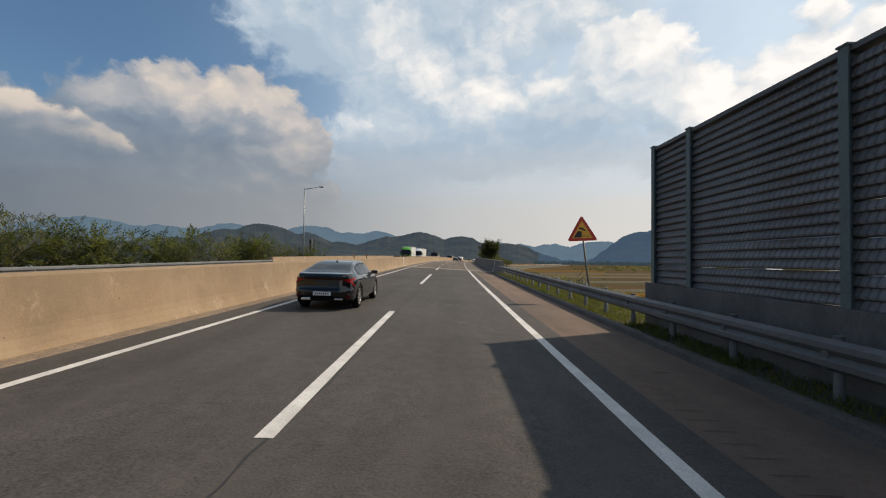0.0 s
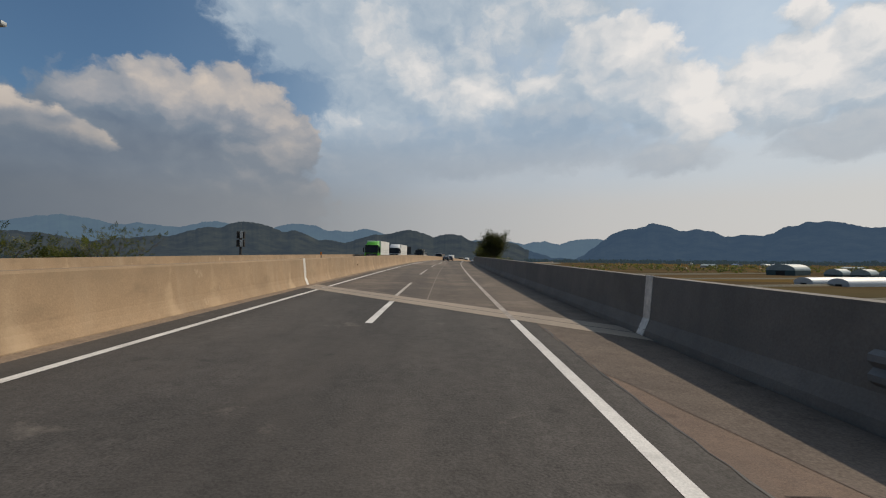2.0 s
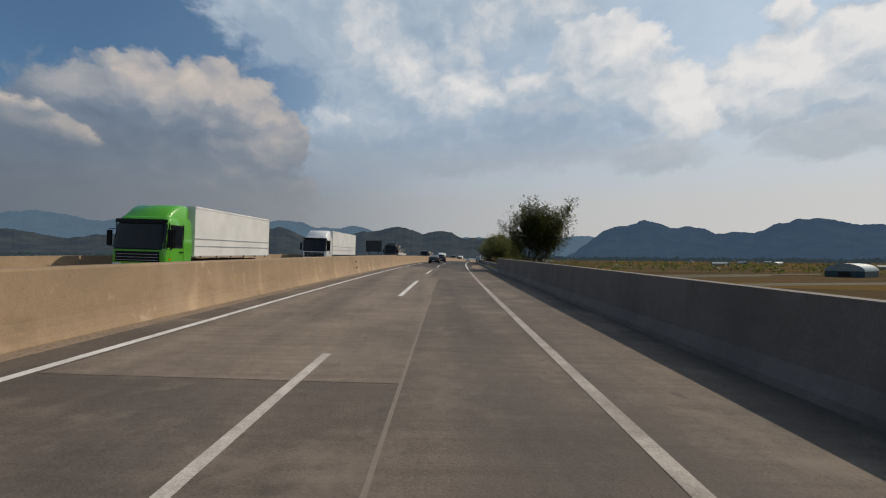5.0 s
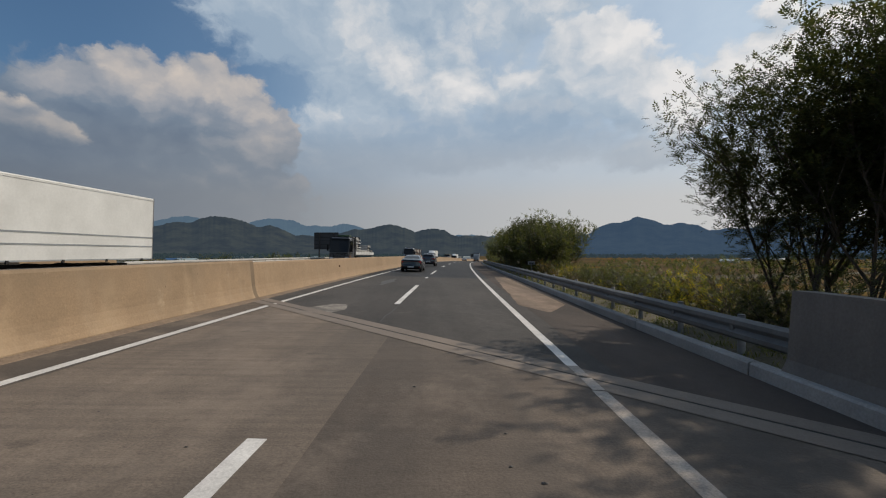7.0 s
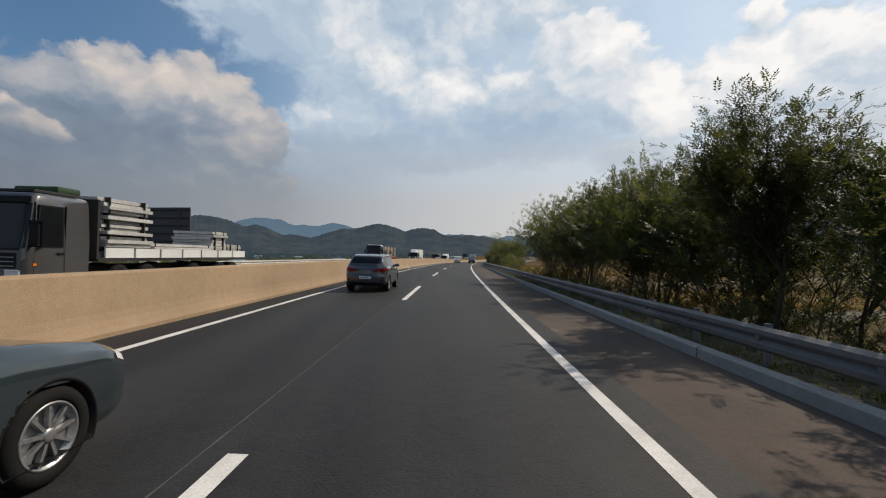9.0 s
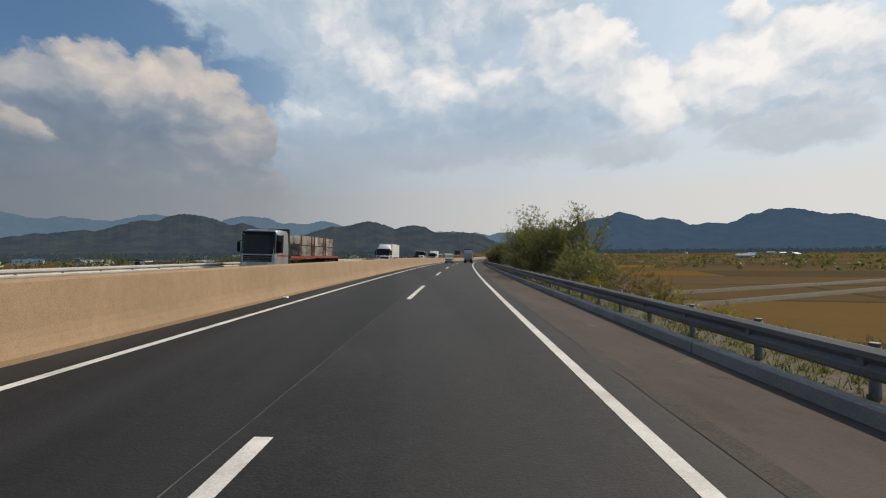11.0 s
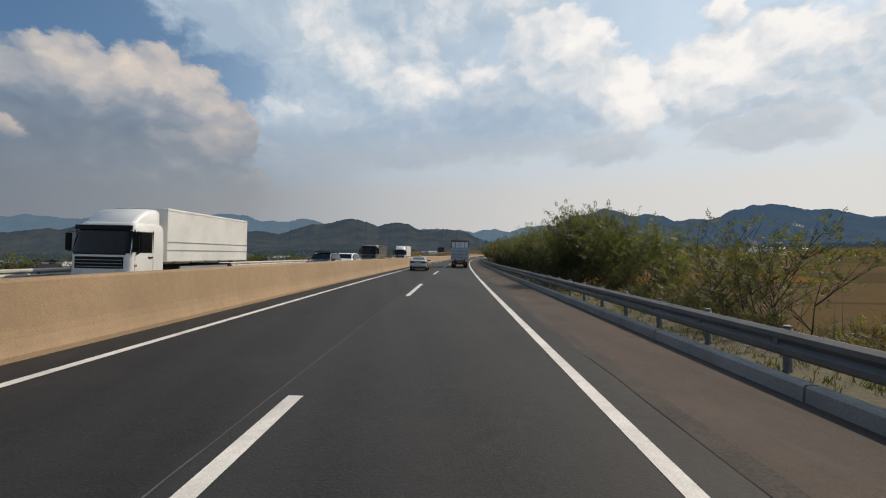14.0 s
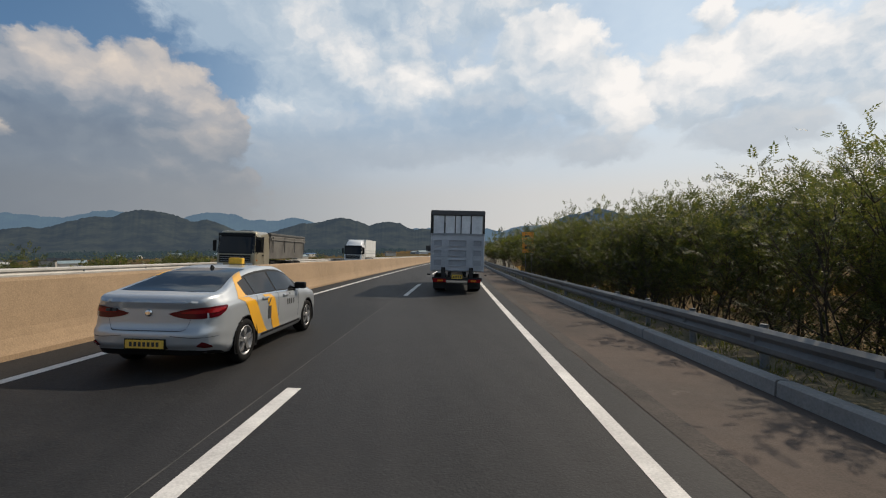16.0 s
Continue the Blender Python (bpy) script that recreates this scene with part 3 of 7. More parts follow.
for a, b, m in ((ROAD_START, JOINT_A - 4.6, PAINT), (JOINT_A - 2.6, JOINT_B - 4.2, OLD_PAINT), (JOINT_B - 3.0, ROAD_END, PAINT)):
    structure(patch("edge_line", 3.52, 3.70, a, b, LINE_Z0, m, columns=1), "white edge line along the hard shoulder", "road marking")
structure(patch("edge_line", -3.75, -3.58, ROAD_START, ROAD_END, LINE_Z0, PAINT, columns=1), "white edge line along the median barrier", "road marking")
structure(patch("edge_line", -6.6, -6.45, ROAD_START, ROAD_END, LINE_Z0, PAINT, columns=1, step=4), "white edge line of the opposite lanes", "road marking")
structure(patch("edge_line", -13.6, -13.45, ROAD_START, ROAD_END, LINE_Z0, PAINT, columns=1, step=4), "white outer edge line of the opposite lanes", "road marking")
WORN_PAINT = surface("greyed worn road paint", (0.46, 0.42, 0.375), (0.30, 0.27, 0.24), 0.8, patch=1.6, grain=40, mottling=0.45, bump=0.3)
DASHES = [(-41, -33), (-21, -13), (-0.9, 8.2), (20.8, 33.2), (44.1, 48.8), (50.8, 58.3), (67.7, 77.6), (87.7, 97.5), (107, 116), (124.9, 132.3), (142.6, 150.9), (157.3, 158.6)]
DASHES += [(163.3 + 20 * k, 170.7 + 20 * k) for k in range(24)]
for a, b in DASHES:
    on_deck = JOINT_A < a < 100
    mid, half = (-0.08 if a < 60 else -0.17, 0.07) if on_deck else (0.0, 0.09)
    ob = patch("lane_dash", mid - half, mid + half, a, b, LINE_Z0, WORN_PAINT if on_deck else PAINT, columns=1, step=2)
    tagged(ob, "white painted lane dash on the carriageway", "road marking", "lane dashes", "structure")
for k in range(30):
    ob = patch("lane_dash", -10.12, -9.98, -50 + 20 * k, -42 + 20 * k, LINE_Z0, PAINT, columns=1, step=2)
    tagged(ob, "white painted lane dash on the opposite carriageway", "road marking", "opposite lane dashes", "structure")

for a, b in ((JOINT_A - 4.6, JOINT_A - 3.66), (JOINT_A - 3.54, JOINT_A - 2.6), (JOINT_B - 4.2, JOINT_B - 3.66), (JOINT_B - 3.54, JOINT_B - 3.0)):
    structure(patch("edge_line", 3.53, 3.69, a, b, 0.0125, OLD_PAINT, columns=1, step=0.5), "worn white edge line over the bridge joint", "road marking")

# bridge joints: pale header strips either side of a black seal
for s, wide in ((JOINT_A, 0.95), (JOINT_B, 0.55)):
    for a, b in ((-wide, -0.04), (0.04, wide)):
        structure(patch("joint_header", LANE_L, 6.15, s + a, s + b, 0.008, HEADER if wide > 0.6 else DECK_PALE, (1, 1), step=1, columns=10), "pale concrete strip along the bridge joint", "bridge joint")
    structure(patch("joint_seal", LANE_L, 6.25, s - 0.04, s + 0.04, 0.004, RUBBER, (1, 1), step=1, columns=10), "black rubber seal of the bridge joint", "bridge joint")
structure(patch("deck_seam", 1.16, 1.21, JOINT_A + 1, 108, 0.004, DECK_PALE, (1, 1), columns=1), "pale seam along the bridge deck", "bridge deck")
structure(patch("deck_repair", -3.5, -0.35, 96, 137.6, 0.004, DECK_MENDED, (0, 1.0), columns=4), "pale mended slab in the bridge deck", "bridge deck")
structure(patch("deck_repair", -0.35, 0.50, 96, 137.6, 0.004, DECK_MENDED, (0, 1.0), columns=2), "pale mended strip in the bridge deck", "bridge deck")
structure(patch("deck_repair", 0.50, 1.16, 96, 119.15, 0.004, DECK_MENDED, columns=2), "pale mended strip in the bridge deck", "bridge deck")

# ---- barriers ----
JERSEY = [(-4.73, -0.2), (-4.735, 0.05), (-4.78, 0.14), (-4.83, 0.28), (-4.86, 0.42), (-4.94, 1.22), (-4.965, 1.27), (-5.19, 1.27), (-5.215, 1.22), (-5.29, 0.42), (-5.32, 0.28), (-5.42, 0.05), (-5.43, -0.2)]
for a, b in ((ROAD_START, JOINT_A + 4.7), (JOINT_A + 4.95, JOINT_B + 4.7), (JOINT_B + 4.95, ROAD_END)):
    lower = 0.07 if a > JOINT_B else 0.0
    structure(loft("median_barrier", [(d, z - lower if z > 1 else z) for d, z in JERSEY], a, b, SANDY_CONCRETE if a > JOINT_B else CONCRETE), "tan stained concrete barrier in the median", "barrier")
structure(loft("barrier_foot", [(-4.715, -0.05), (-4.715, 0.035), (-4.5, 0.012), (-4.35, -0.05)], ROAD_START, FRESH, surface("gritty brown dirt", (0.20, 0.145, 0.10), (0.15, 0.11, 0.08), 0.95, patch=1.5, grain=20, mottling=0.5, bump=0.6)), "line of dirt along the barrier's foot", "dirt")
PARAPET = [(6.18, -0.2), (6.22, 0.12), (6.34, 0.36), (6.42, 1.30), (6.72, 1.30), (6.78, -0.2)]
structure(loft("bridge_parapet", PARAPET, 37.2, JOINT_A - 6.4, GREY_CONCRETE), "grey concrete parapet block before the bridge", "parapet")
structure(loft("bridge_parapet", PARAPET, JOINT_A - 6.2, 134.5, GREY_CONCRETE), "long grey concrete bridge parapet", "parapet")
structure(loft("bridge_parapet", [(-14.8, -0.2), (-14.9, 0.4), (-15.0, 1.08), (-15.3, 1.08), (-15.35, -0.2)], 36, 150, CONCRETE), "concrete parapet of the opposite carriageway", "parapet")


def plate(s, side):
    section = ([(-4.715, 0.0), (-4.855, 0.365), (-4.94, 1.29), (-4.96, 1.29), (-4.875, 0.365), (-4.735, 0.0)] if side < 0
               else [(6.17, 0.0), (6.325, 0.365), (6.405, 1.32), (6.425, 1.32), (6.345, 0.365), (6.19, 0.0)])
    tagged(loft("joint_plate", section, s - 0.16, s + 0.16, surface("dented pale sheet steel", (0.62, 0.60, 0.56), (0.45, 0.43, 0.40), 0.5, 0.3, patch=2, grain=12, mottling=0.3, bump=0.4), step=1),
           "dented pale steel plate over the barrier joint", "cover plate")


plate(JOINT_A + 4.85, -1)
plate(JOINT_A - 6.3, 1)
structure(loft("joint_filler", JERSEY, JOINT_B + 4.7, JOINT_B + 4.95, surface("brown stained filler", (0.20, 0.14, 0.09), (0.15, 0.11, 0.07), 0.9), step=1), "brown stained joint in the median barrier", "barrier")


def w_beam(d, z, out):
    """The section of a two-wave rail that bulges towards the lanes (out = -1 or 1)."""
    wave = [(0.0, 0.0), (0.075, 0.05), (0.08, 0.12), (0.015, 0.19), (0.08, 0.26), (0.075, 0.33), (0.0, 0.38)]
    front = [(d + out * u, z + v) for u, v in wave]
    back = [(d + out * (u - 0.012), z + v) for u, v in reversed(wave)]
    return front + back


def guardrail(s0, s1, d, out, z, label, posts_to, steel=GALV):
    ob = empty("guardrail", label, "guardrail", kind="structure")
    loft("rail", w_beam(d, z, out), s0, s1, steel, step=2.0, parent=ob)
    bm = bmesh.new()
    tube(bm, (0, 0, -0.9), (0, 0, z + 0.40), 0.06, n=10)
    tube(bm, (0, 0, z + 0.40), (0, 0, z + 0.42), 0.066, 0.05, n=10)
    post = link("post", bm, GALV, ob)
    bm = bmesh.new()
    box(bm, -0.07 if out > 0 else -0.10, 0.10 if out > 0 else 0.07, -0.05, 0.05, z + 0.02, z + 0.29, 0.01)
    spacer = link("spacer", bm, GALV, ob)
    off = d - out * 0.12
    s = s0 + 0.5
    first = True
    while s < posts_to:
        for piece in (post, spacer):
            o = piece if first else piece.copy()
            if not first:
                scene.collection.objects.link(o)
            o.matrix_basis = stand(s, off if piece is post else (d - out * 0.04), 0, level=True)
        first = False
        s += 2.0 if s < 320 else 4.0
    return ob


RAIL_D = 6.3
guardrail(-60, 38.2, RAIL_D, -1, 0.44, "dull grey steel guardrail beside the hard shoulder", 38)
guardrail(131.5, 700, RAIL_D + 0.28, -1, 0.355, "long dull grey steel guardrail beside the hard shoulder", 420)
# lit copy of GALV: sun on the far rail painted into the tone
SUNLIT_STEEL = surface("sun bleached galvanised steel", (0.44, 0.42, 0.385), (0.34, 0.325, 0.30), 0.6, 0.1, patch=0.8, grain=20, mottling=0.15, bump=0.1)
guardrail(150.5, 700, -15.0, 1, 0.44, "steel guardrail of the opposite carriageway, sunlight painted into its tone", 420, SUNLIT_STEEL)
guardrail(-60, 36, -15.0, 1, 0.44, "grey steel guardrail before the opposite parapet", 36)

# kerb in lengths
kerb = empty("kerb", "pale grey concrete kerb stones along the shoulder", "kerb", kind="structure")
s = 131.0
while s < 560:
    length = 3.96 if s < 330 else 11.96
    if not 155.0 < s < 157.0:
        k = 6.12
        loft("kerb_stone", [(k, -0.15), (k + 0.02, 0.17), (k + 0.05, 0.2), (k + 0.20, 0.2), (k + 0.23, -0.15)], s, s + length, KERB, step=2, parent=kerb)
    s += length + 0.04
structure(loft("asphalt_kerb", [(5.74, -0.05), (5.80, 0.10), (5.88, 0.12), (6.02, 0.11), (6.10, -0.08)], ROAD_START, 37, surface("dark tarred kerb", (0.06, 0.055, 0.05), (0.09, 0.08, 0.07), 0.9, patch=1.2, grain=30, mottling=0.4, bump=0.6)), "dark tarred kerb along the brown shoulder", "kerb")

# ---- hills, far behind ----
# far woods with aerial haze painted in, as a glow of its colour
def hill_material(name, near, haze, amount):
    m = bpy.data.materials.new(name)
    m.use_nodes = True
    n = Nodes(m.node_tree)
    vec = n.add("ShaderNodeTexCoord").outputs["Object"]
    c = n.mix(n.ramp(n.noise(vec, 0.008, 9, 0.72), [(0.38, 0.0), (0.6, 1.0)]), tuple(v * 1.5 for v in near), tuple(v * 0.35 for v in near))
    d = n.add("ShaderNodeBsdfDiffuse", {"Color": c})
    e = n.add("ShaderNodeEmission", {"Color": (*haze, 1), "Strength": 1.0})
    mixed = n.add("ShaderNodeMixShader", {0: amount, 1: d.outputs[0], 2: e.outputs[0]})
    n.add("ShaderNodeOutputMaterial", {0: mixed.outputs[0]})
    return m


def ridge(name, away, peaks, floor, material, label, seed, a0=-75, a1=75):
    """A wooded ridge round the view. peaks: azimuth, elevation and half width in degrees."""
    bm = bmesh.new()
    rows = []
    steps = int((a1 - a0) / 0.1)
    for i in range(steps + 1):
        a = a0 + (a1 - a0) * i / steps
        el = floor
        for pa, pe, w in peaks:
            u = abs(a - pa) / w
            el = max(el, floor + (pe - floor) * (0.5 + 0.5 * math.cos(math.pi * min(u / 1.9, 1.0)))) if u < 1.9 else el
        el += 0.26 * noise.noise(Vector((a * 0.35, seed, 0))) + 0.17 * noise.noise(Vector((a * 1.1, seed, 4))) + 0.07 * noise.noise(Vector((a * 3.7, seed, 4))) + 0.035 * noise.noise(Vector((a * 11, seed, 4)))
        top = away * math.tan(radians(el)) + 3.0
        row = []
        for j in range(9):
            u = j / 8
            r = away * (1 - 0.22 * (1 - u) ** 1.3)
            z = FIELD_Z - 6 + (top - FIELD_Z + 6) * u ** 0.9
            if 0 < j < 8:
                z += 0.05 * away * 0.05 * noise.noise(Vector((a * 0.5, u * 3, seed + 9)))
            row.append(bm.verts.new((r * math.sin(radians(a)), 150 + r * math.cos(radians(a)), z)))
        rows.append(row)
    for p, q in zip(rows, rows[1:]):
        for j in range(8):
            bm.faces.new((p[j], q[j], q[j + 1], p[j + 1]))
    bmesh.ops.recalc_face_normals(bm, faces=bm.faces[:])
    return structure(link(name, bm, material, smooth=True), label, "hills")


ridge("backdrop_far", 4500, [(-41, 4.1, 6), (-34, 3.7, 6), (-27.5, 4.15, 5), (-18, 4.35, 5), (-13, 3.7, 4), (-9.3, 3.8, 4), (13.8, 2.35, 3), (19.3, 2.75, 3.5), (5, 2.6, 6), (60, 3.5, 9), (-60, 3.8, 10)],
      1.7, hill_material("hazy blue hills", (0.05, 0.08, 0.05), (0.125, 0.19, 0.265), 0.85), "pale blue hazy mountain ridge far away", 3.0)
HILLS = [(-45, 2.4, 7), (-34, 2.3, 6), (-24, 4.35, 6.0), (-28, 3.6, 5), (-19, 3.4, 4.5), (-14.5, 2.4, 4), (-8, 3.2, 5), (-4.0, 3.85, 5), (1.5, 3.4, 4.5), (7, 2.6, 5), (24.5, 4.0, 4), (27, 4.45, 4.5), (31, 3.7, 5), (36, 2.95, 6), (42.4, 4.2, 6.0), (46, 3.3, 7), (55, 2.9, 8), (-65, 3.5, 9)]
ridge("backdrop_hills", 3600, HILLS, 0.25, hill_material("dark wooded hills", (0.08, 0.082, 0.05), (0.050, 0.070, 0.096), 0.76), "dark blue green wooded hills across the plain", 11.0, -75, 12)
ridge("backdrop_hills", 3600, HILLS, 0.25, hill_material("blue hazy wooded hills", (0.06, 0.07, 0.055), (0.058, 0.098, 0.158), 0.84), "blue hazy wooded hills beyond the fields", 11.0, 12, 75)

# ---- noise wall ----
WALL_D, WALL_END = 6.9, 6.2
wall = empty("noise_wall", "tall dark weathered louvred noise wall on a concrete base", "noise wall", kind="structure")
loft("base", [(WALL_D - 0.16, -0.3), (WALL_D - 0.16, 1.16), (WALL_D + 0.22, 1.16), (WALL_D + 0.22, -0.3)], -64, WALL_END + 0.35, surface("dark damp concrete", (0.15, 0.14, 0.13), (0.10, 0.095, 0.09), 0.9, patch=0.8, grain=25, mottling=0.3, bump=0.4, extra=streaks(0.5, (0.06, 0.058, 0.055))), parent=wall)
PANEL_H = 0.47


def louvre(length):
    bm = bmesh.new()
    prof = []
    for k in range(3):
        z = k * PANEL_H / 3
        prof += [(0.0, z + 0.005), (-0.055, z + 0.02), (-0.06, z + 0.05), (-0.012, z + PANEL_H / 3 - 0.012)]
    prof += [(0.0, PANEL_H - 0.004), (0.07, PANEL_H - 0.004), (0.07, 0.004)]
    a = [bm.verts.new((x, 0, z)) for x, z in prof]
    b = [bm.verts.new((x, length, z)) for x, z in prof]
    k = len(prof)
    for i in range(k):
        bm.faces.new((a[i], a[(i + 1) % k], b[(i + 1) % k], b[i]))
    bm.faces.new(a)
    bm.faces.new(b[::-1])
    bmesh.ops.recalc_face_normals(bm, faces=bm.faces[:])
    return link("panel", bm, RUST_PANEL, wall)


def wall_post():
    bm = bmesh.new()
    for x0, x1, y0, y1 in ((-0.13, -0.10, -0.075, 0.075), (0.10, 0.13, -0.075, 0.075), (-0.10, 0.10, -0.008, 0.008)):
        box(bm, x0, x1, y0, y1, 1.1, 4.56)
    box(bm, -0.15, 0.15, -0.09, 0.09, 4.56, 4.59, 0.006)
    return link("post", bm, POST_GREEN, wall)


posts = [WALL_END, 4.55] + [0.8 - 3.75 * k for k in range(17)]
first_post = wall_post()
long_panel, short_panel = louvre(3.72), louvre(1.60)
for i, s in enumerate(posts):
    o = first_post if i == 0 else first_post.copy()
    if i:
        scene.collection.objects.link(o)
    o.matrix_basis = stand(s, WALL_D, 0, level=True)
seen = {long_panel: False, short_panel: False}
for i, s in enumerate(posts[1:]):
    piece = short_panel if i == 0 else long_panel
    for row in range(7):
        o = piece.copy() if seen[piece] else piece
        if seen[piece]:
            scene.collection.objects.link(o)
        seen[piece] = True
        o.matrix_basis = stand(s + 0.015, WALL_D, 1.17 + row * (PANEL_H + 0.004), level=True)
loft("cap", [(WALL_D - 0.09, 4.48), (WALL_D - 0.09, 4.56), (WALL_D + 0.11, 4.56), (WALL_D + 0.11, 4.48)], -62, WALL_END + 0.05, GALV, parent=wall)


# ---- trees and scrub ----
def leaf_sprays(places, rng, size):
    """Feathered leaves: place and direction of each; returns vertices and faces."""
    verts, faces = [], []
    for p, way in places:
        way = way.normalized()
        side = way.cross(Vector((rng.uniform(-0.4, 0.4), rng.uniform(-0.4, 0.4), 1))).normalized()
        up = side.cross(way)
        length = size * rng.uniform(0.7, 1.3)
        leaf = length * 0.36
        half = leaf * 0.25
        i = len(verts)
        verts += [p - side * 0.006, p + side * 0.006, p + way * length]
        faces.append((i, i + 1, i + 2))
        for k in range(4):
            c = p + way * (length * (0.22 + 0.22 * k)) - Vector((0, 0, 0.05 * size * k * k * 0.25))
            for sgn in (-1, 1):
                out = (side * sgn + way * 0.45 + up * rng.uniform(-0.4, 0.3)).normalized()
                w = out.cross(up).normalized() * half
                i = len(verts)
                verts += [c + out * leaf * 0.25 + w, c + out * leaf, c + out * leaf * 0.25 - w]
                faces.append((i, i + 1, i + 2))
        c = p + way * length * 0.95
        w = side * half
        i = len(verts)
        verts += [c + w, c + way * leaf, c - w]
        faces.append((i, i + 1, i + 2))
    return verts, faces


def make_tree(name, label, category, height, spread, seed, leaf, stems=2, sprays=900, bare=0.25, size=0.34, parts=("trunk", "crown"), depth=3, droop=0.0):
    rng = random.Random(seed)
    ob = empty(name, label, category)
    bm = bmesh.new()
    tips = []

    def grow(p, way, length, r, level):
        bends = 3
        q, start = p, p
        for k in range(bends):
            way = (way + Vector((rng.uniform(-1, 1), rng.uniform(-1, 1), rng.uniform(-0.3, 0.5))) * 0.16).normalized()
            e = q + way * length / bends
            if level < 2:
                tube(bm, q, e, r * (1 - 0.25 * k), r * (1 - 0.25 * (k + 1)), n=6 if level < 1 else 3, caps=False)
            if level >= 1:
                tips.append((e, way, level))
            if level < depth and (level > 0 or q.z > height * bare * 0.6 or k > 0):
                for _ in range(2 if level < 2 else 1):
                    a = rng.uniform(0, 2 * math.pi)
                    out = Vector((math.cos(a), math.sin(a), 0)) * spread
                    side = (way * 0.55 + out * rng.uniform(0.5, 1.0) + Vector((0, 0, rng.uniform(0.1, 0.5)))).normalized()
                    grow(e, side, length * rng.uniform(0.45, 0.68), r * 0.5, level + 1)
            q = e
        if level == 2 or level == 3 and rng.random() < 0.3:
            tube(bm, start, q, max(r, 0.006), max(r * 0.4, 0.003), n=3, caps=False)
        if level < depth:
            grow(q, way, length * 0.55, r * 0.35, level + 1)
        else:
            tips.append((q, way, 4))

    for i in range(stems):
        a = 2 * math.pi * i / max(stems, 1) + rng.uniform(-0.5, 0.5)
        lean = Vector((math.cos(a), math.sin(a), 0)) * (0.28 * spread if stems > 1 else 0.06)
        grow(Vector((math.cos(a), math.sin(a), 0)) * (0.18 if stems > 1 else 0) + Vector((0, 0, -0.3)), (Vector((0, 0, 1)) + lean).normalized(), height * 0.58 * rng.uniform(0.85, 1.05), 0.014 * height * (1.0 if stems == 1 else 0.75), 0)
    part(parts[0], bm, BARK, ob)
    places = []
    heavy = [t for t in tips if t[0].z > height * bare]
    while len(places) < sprays and heavy:
        p, way, level = rng.choice(heavy)
        out = Vector((rng.uniform(-1, 1), rng.uniform(-1, 1), rng.uniform(-0.45, 0.8))).normalized()
        hang = Vector((0, 0, droop * rng.random() ** 2))
        places.append((p + out * rng.uniform(0.0, 0.30) - hang, (out + way * 0.7 - hang * 0.4)))
    v, f = leaf_sprays(places, rng, size)
    me = bpy.data.meshes.new(parts[1])
    me.from_pydata([tuple(c) for c in v], [], f)
    me.materials.append(leaf)
    crown = new(parts[1], me)
    crown.parent = ob
    top = max(c.z for c in v)
    return ob, top


def ground_under(s, d):
    """Height above the road plane of the land at s, d."""
    p = at(s, d)
    if d > EDGE_R or d < EDGE_L:
        inner, outer = (EDGE_R, 22) if d > 0 else (EDGE_L, -30)
        u = min((d - inner) / (outer - inner), 1.0)
        z = (p.z - 0.12) * (1 - u) + (FIELD_Z - 0.15) * u
        return z - p.z
    return -0.06 if d < 6.03 else VERGE_Z if s > 131 else VERGE_Z - 0.03 if s < 37 else -0.06


KINDS = []
for i, (kind, label, h, spread, leaf, stems, sprays, bare, size) in enumerate([
        ("tree", "tall thin locust tree with feathered green leaves", 8.0, 0.62, LEAF, 2, 1050, 0.14, 0.36),
        ("tree", "bushy dark green locust tree with several stems", 7.0, 0.85, LEAF_DARK, 3, 1100, 0.10, 0.38),
        ("tree", "slender open locust tree with green and yellow leaves", 8.0, 0.55, LEAF, 2, 1000, 0.18, 0.36),
        ("tree", "broad dark leafy tree on the slope", 6.5, 1.0, LEAF_DARK, 3, 1200, 0.05, 0.40),
        ("tree", "distant green tree along the rail", 6.5, 0.9, LEAF_DARK, 2, 260, 0.05, 0.9)]):
    KINDS.append(make_tree(kind, label, "tree", h, spread, 40 + i, leaf, stems, sprays, bare, size, depth=2 if i == 4 else 3))
KINDS.append(make_tree("tree", "tall spreading locust tree beside the parapet, leaves darkened as backlit", "tree", 10.0, 0.8, 47, LEAF_BACKLIT, 1, 2500, 0.04, 0.36, droop=1.3))
KINDS.append(make_tree("tree", "open locust tree with two stems, leaves darkened as backlit", "tree", 10.0, 0.6, 53, LEAF_BACKLIT, 2, 2200, 0.04, 0.36, droop=1.3))
SHRUBS = []


def undergrowth(name, label, strips, count, seed, material, top):
    """Loose leafy undergrowth between trunks."""
    rng = random.Random(seed)
    places = []
    for _ in range(count):
        s0, s1, d0, d1 = rng.choice(strips)
        s, d = rng.uniform(s0, s1), rng.uniform(d0, d1)
        rise = top * (0.5 + 0.5 * noise.noise(Vector((s * 0.5, d * 0.5, seed)))) * rng.random() ** 0.7
        places.append((at(s, d, ground_under(s, d) + rise), Vector((rng.uniform(-1, 1), rng.uniform(-1, 1), rng.uniform(-0.2, 0.9)))))
    v, f = leaf_sprays(places, rng, 0.3)
    me = bpy.data.meshes.new(name)
    me.from_pydata([tuple(c) for c in v], [], f)
    me.materials.append(material)
    tagged(new(name, me), label, "undergrowth", kind="stuff")


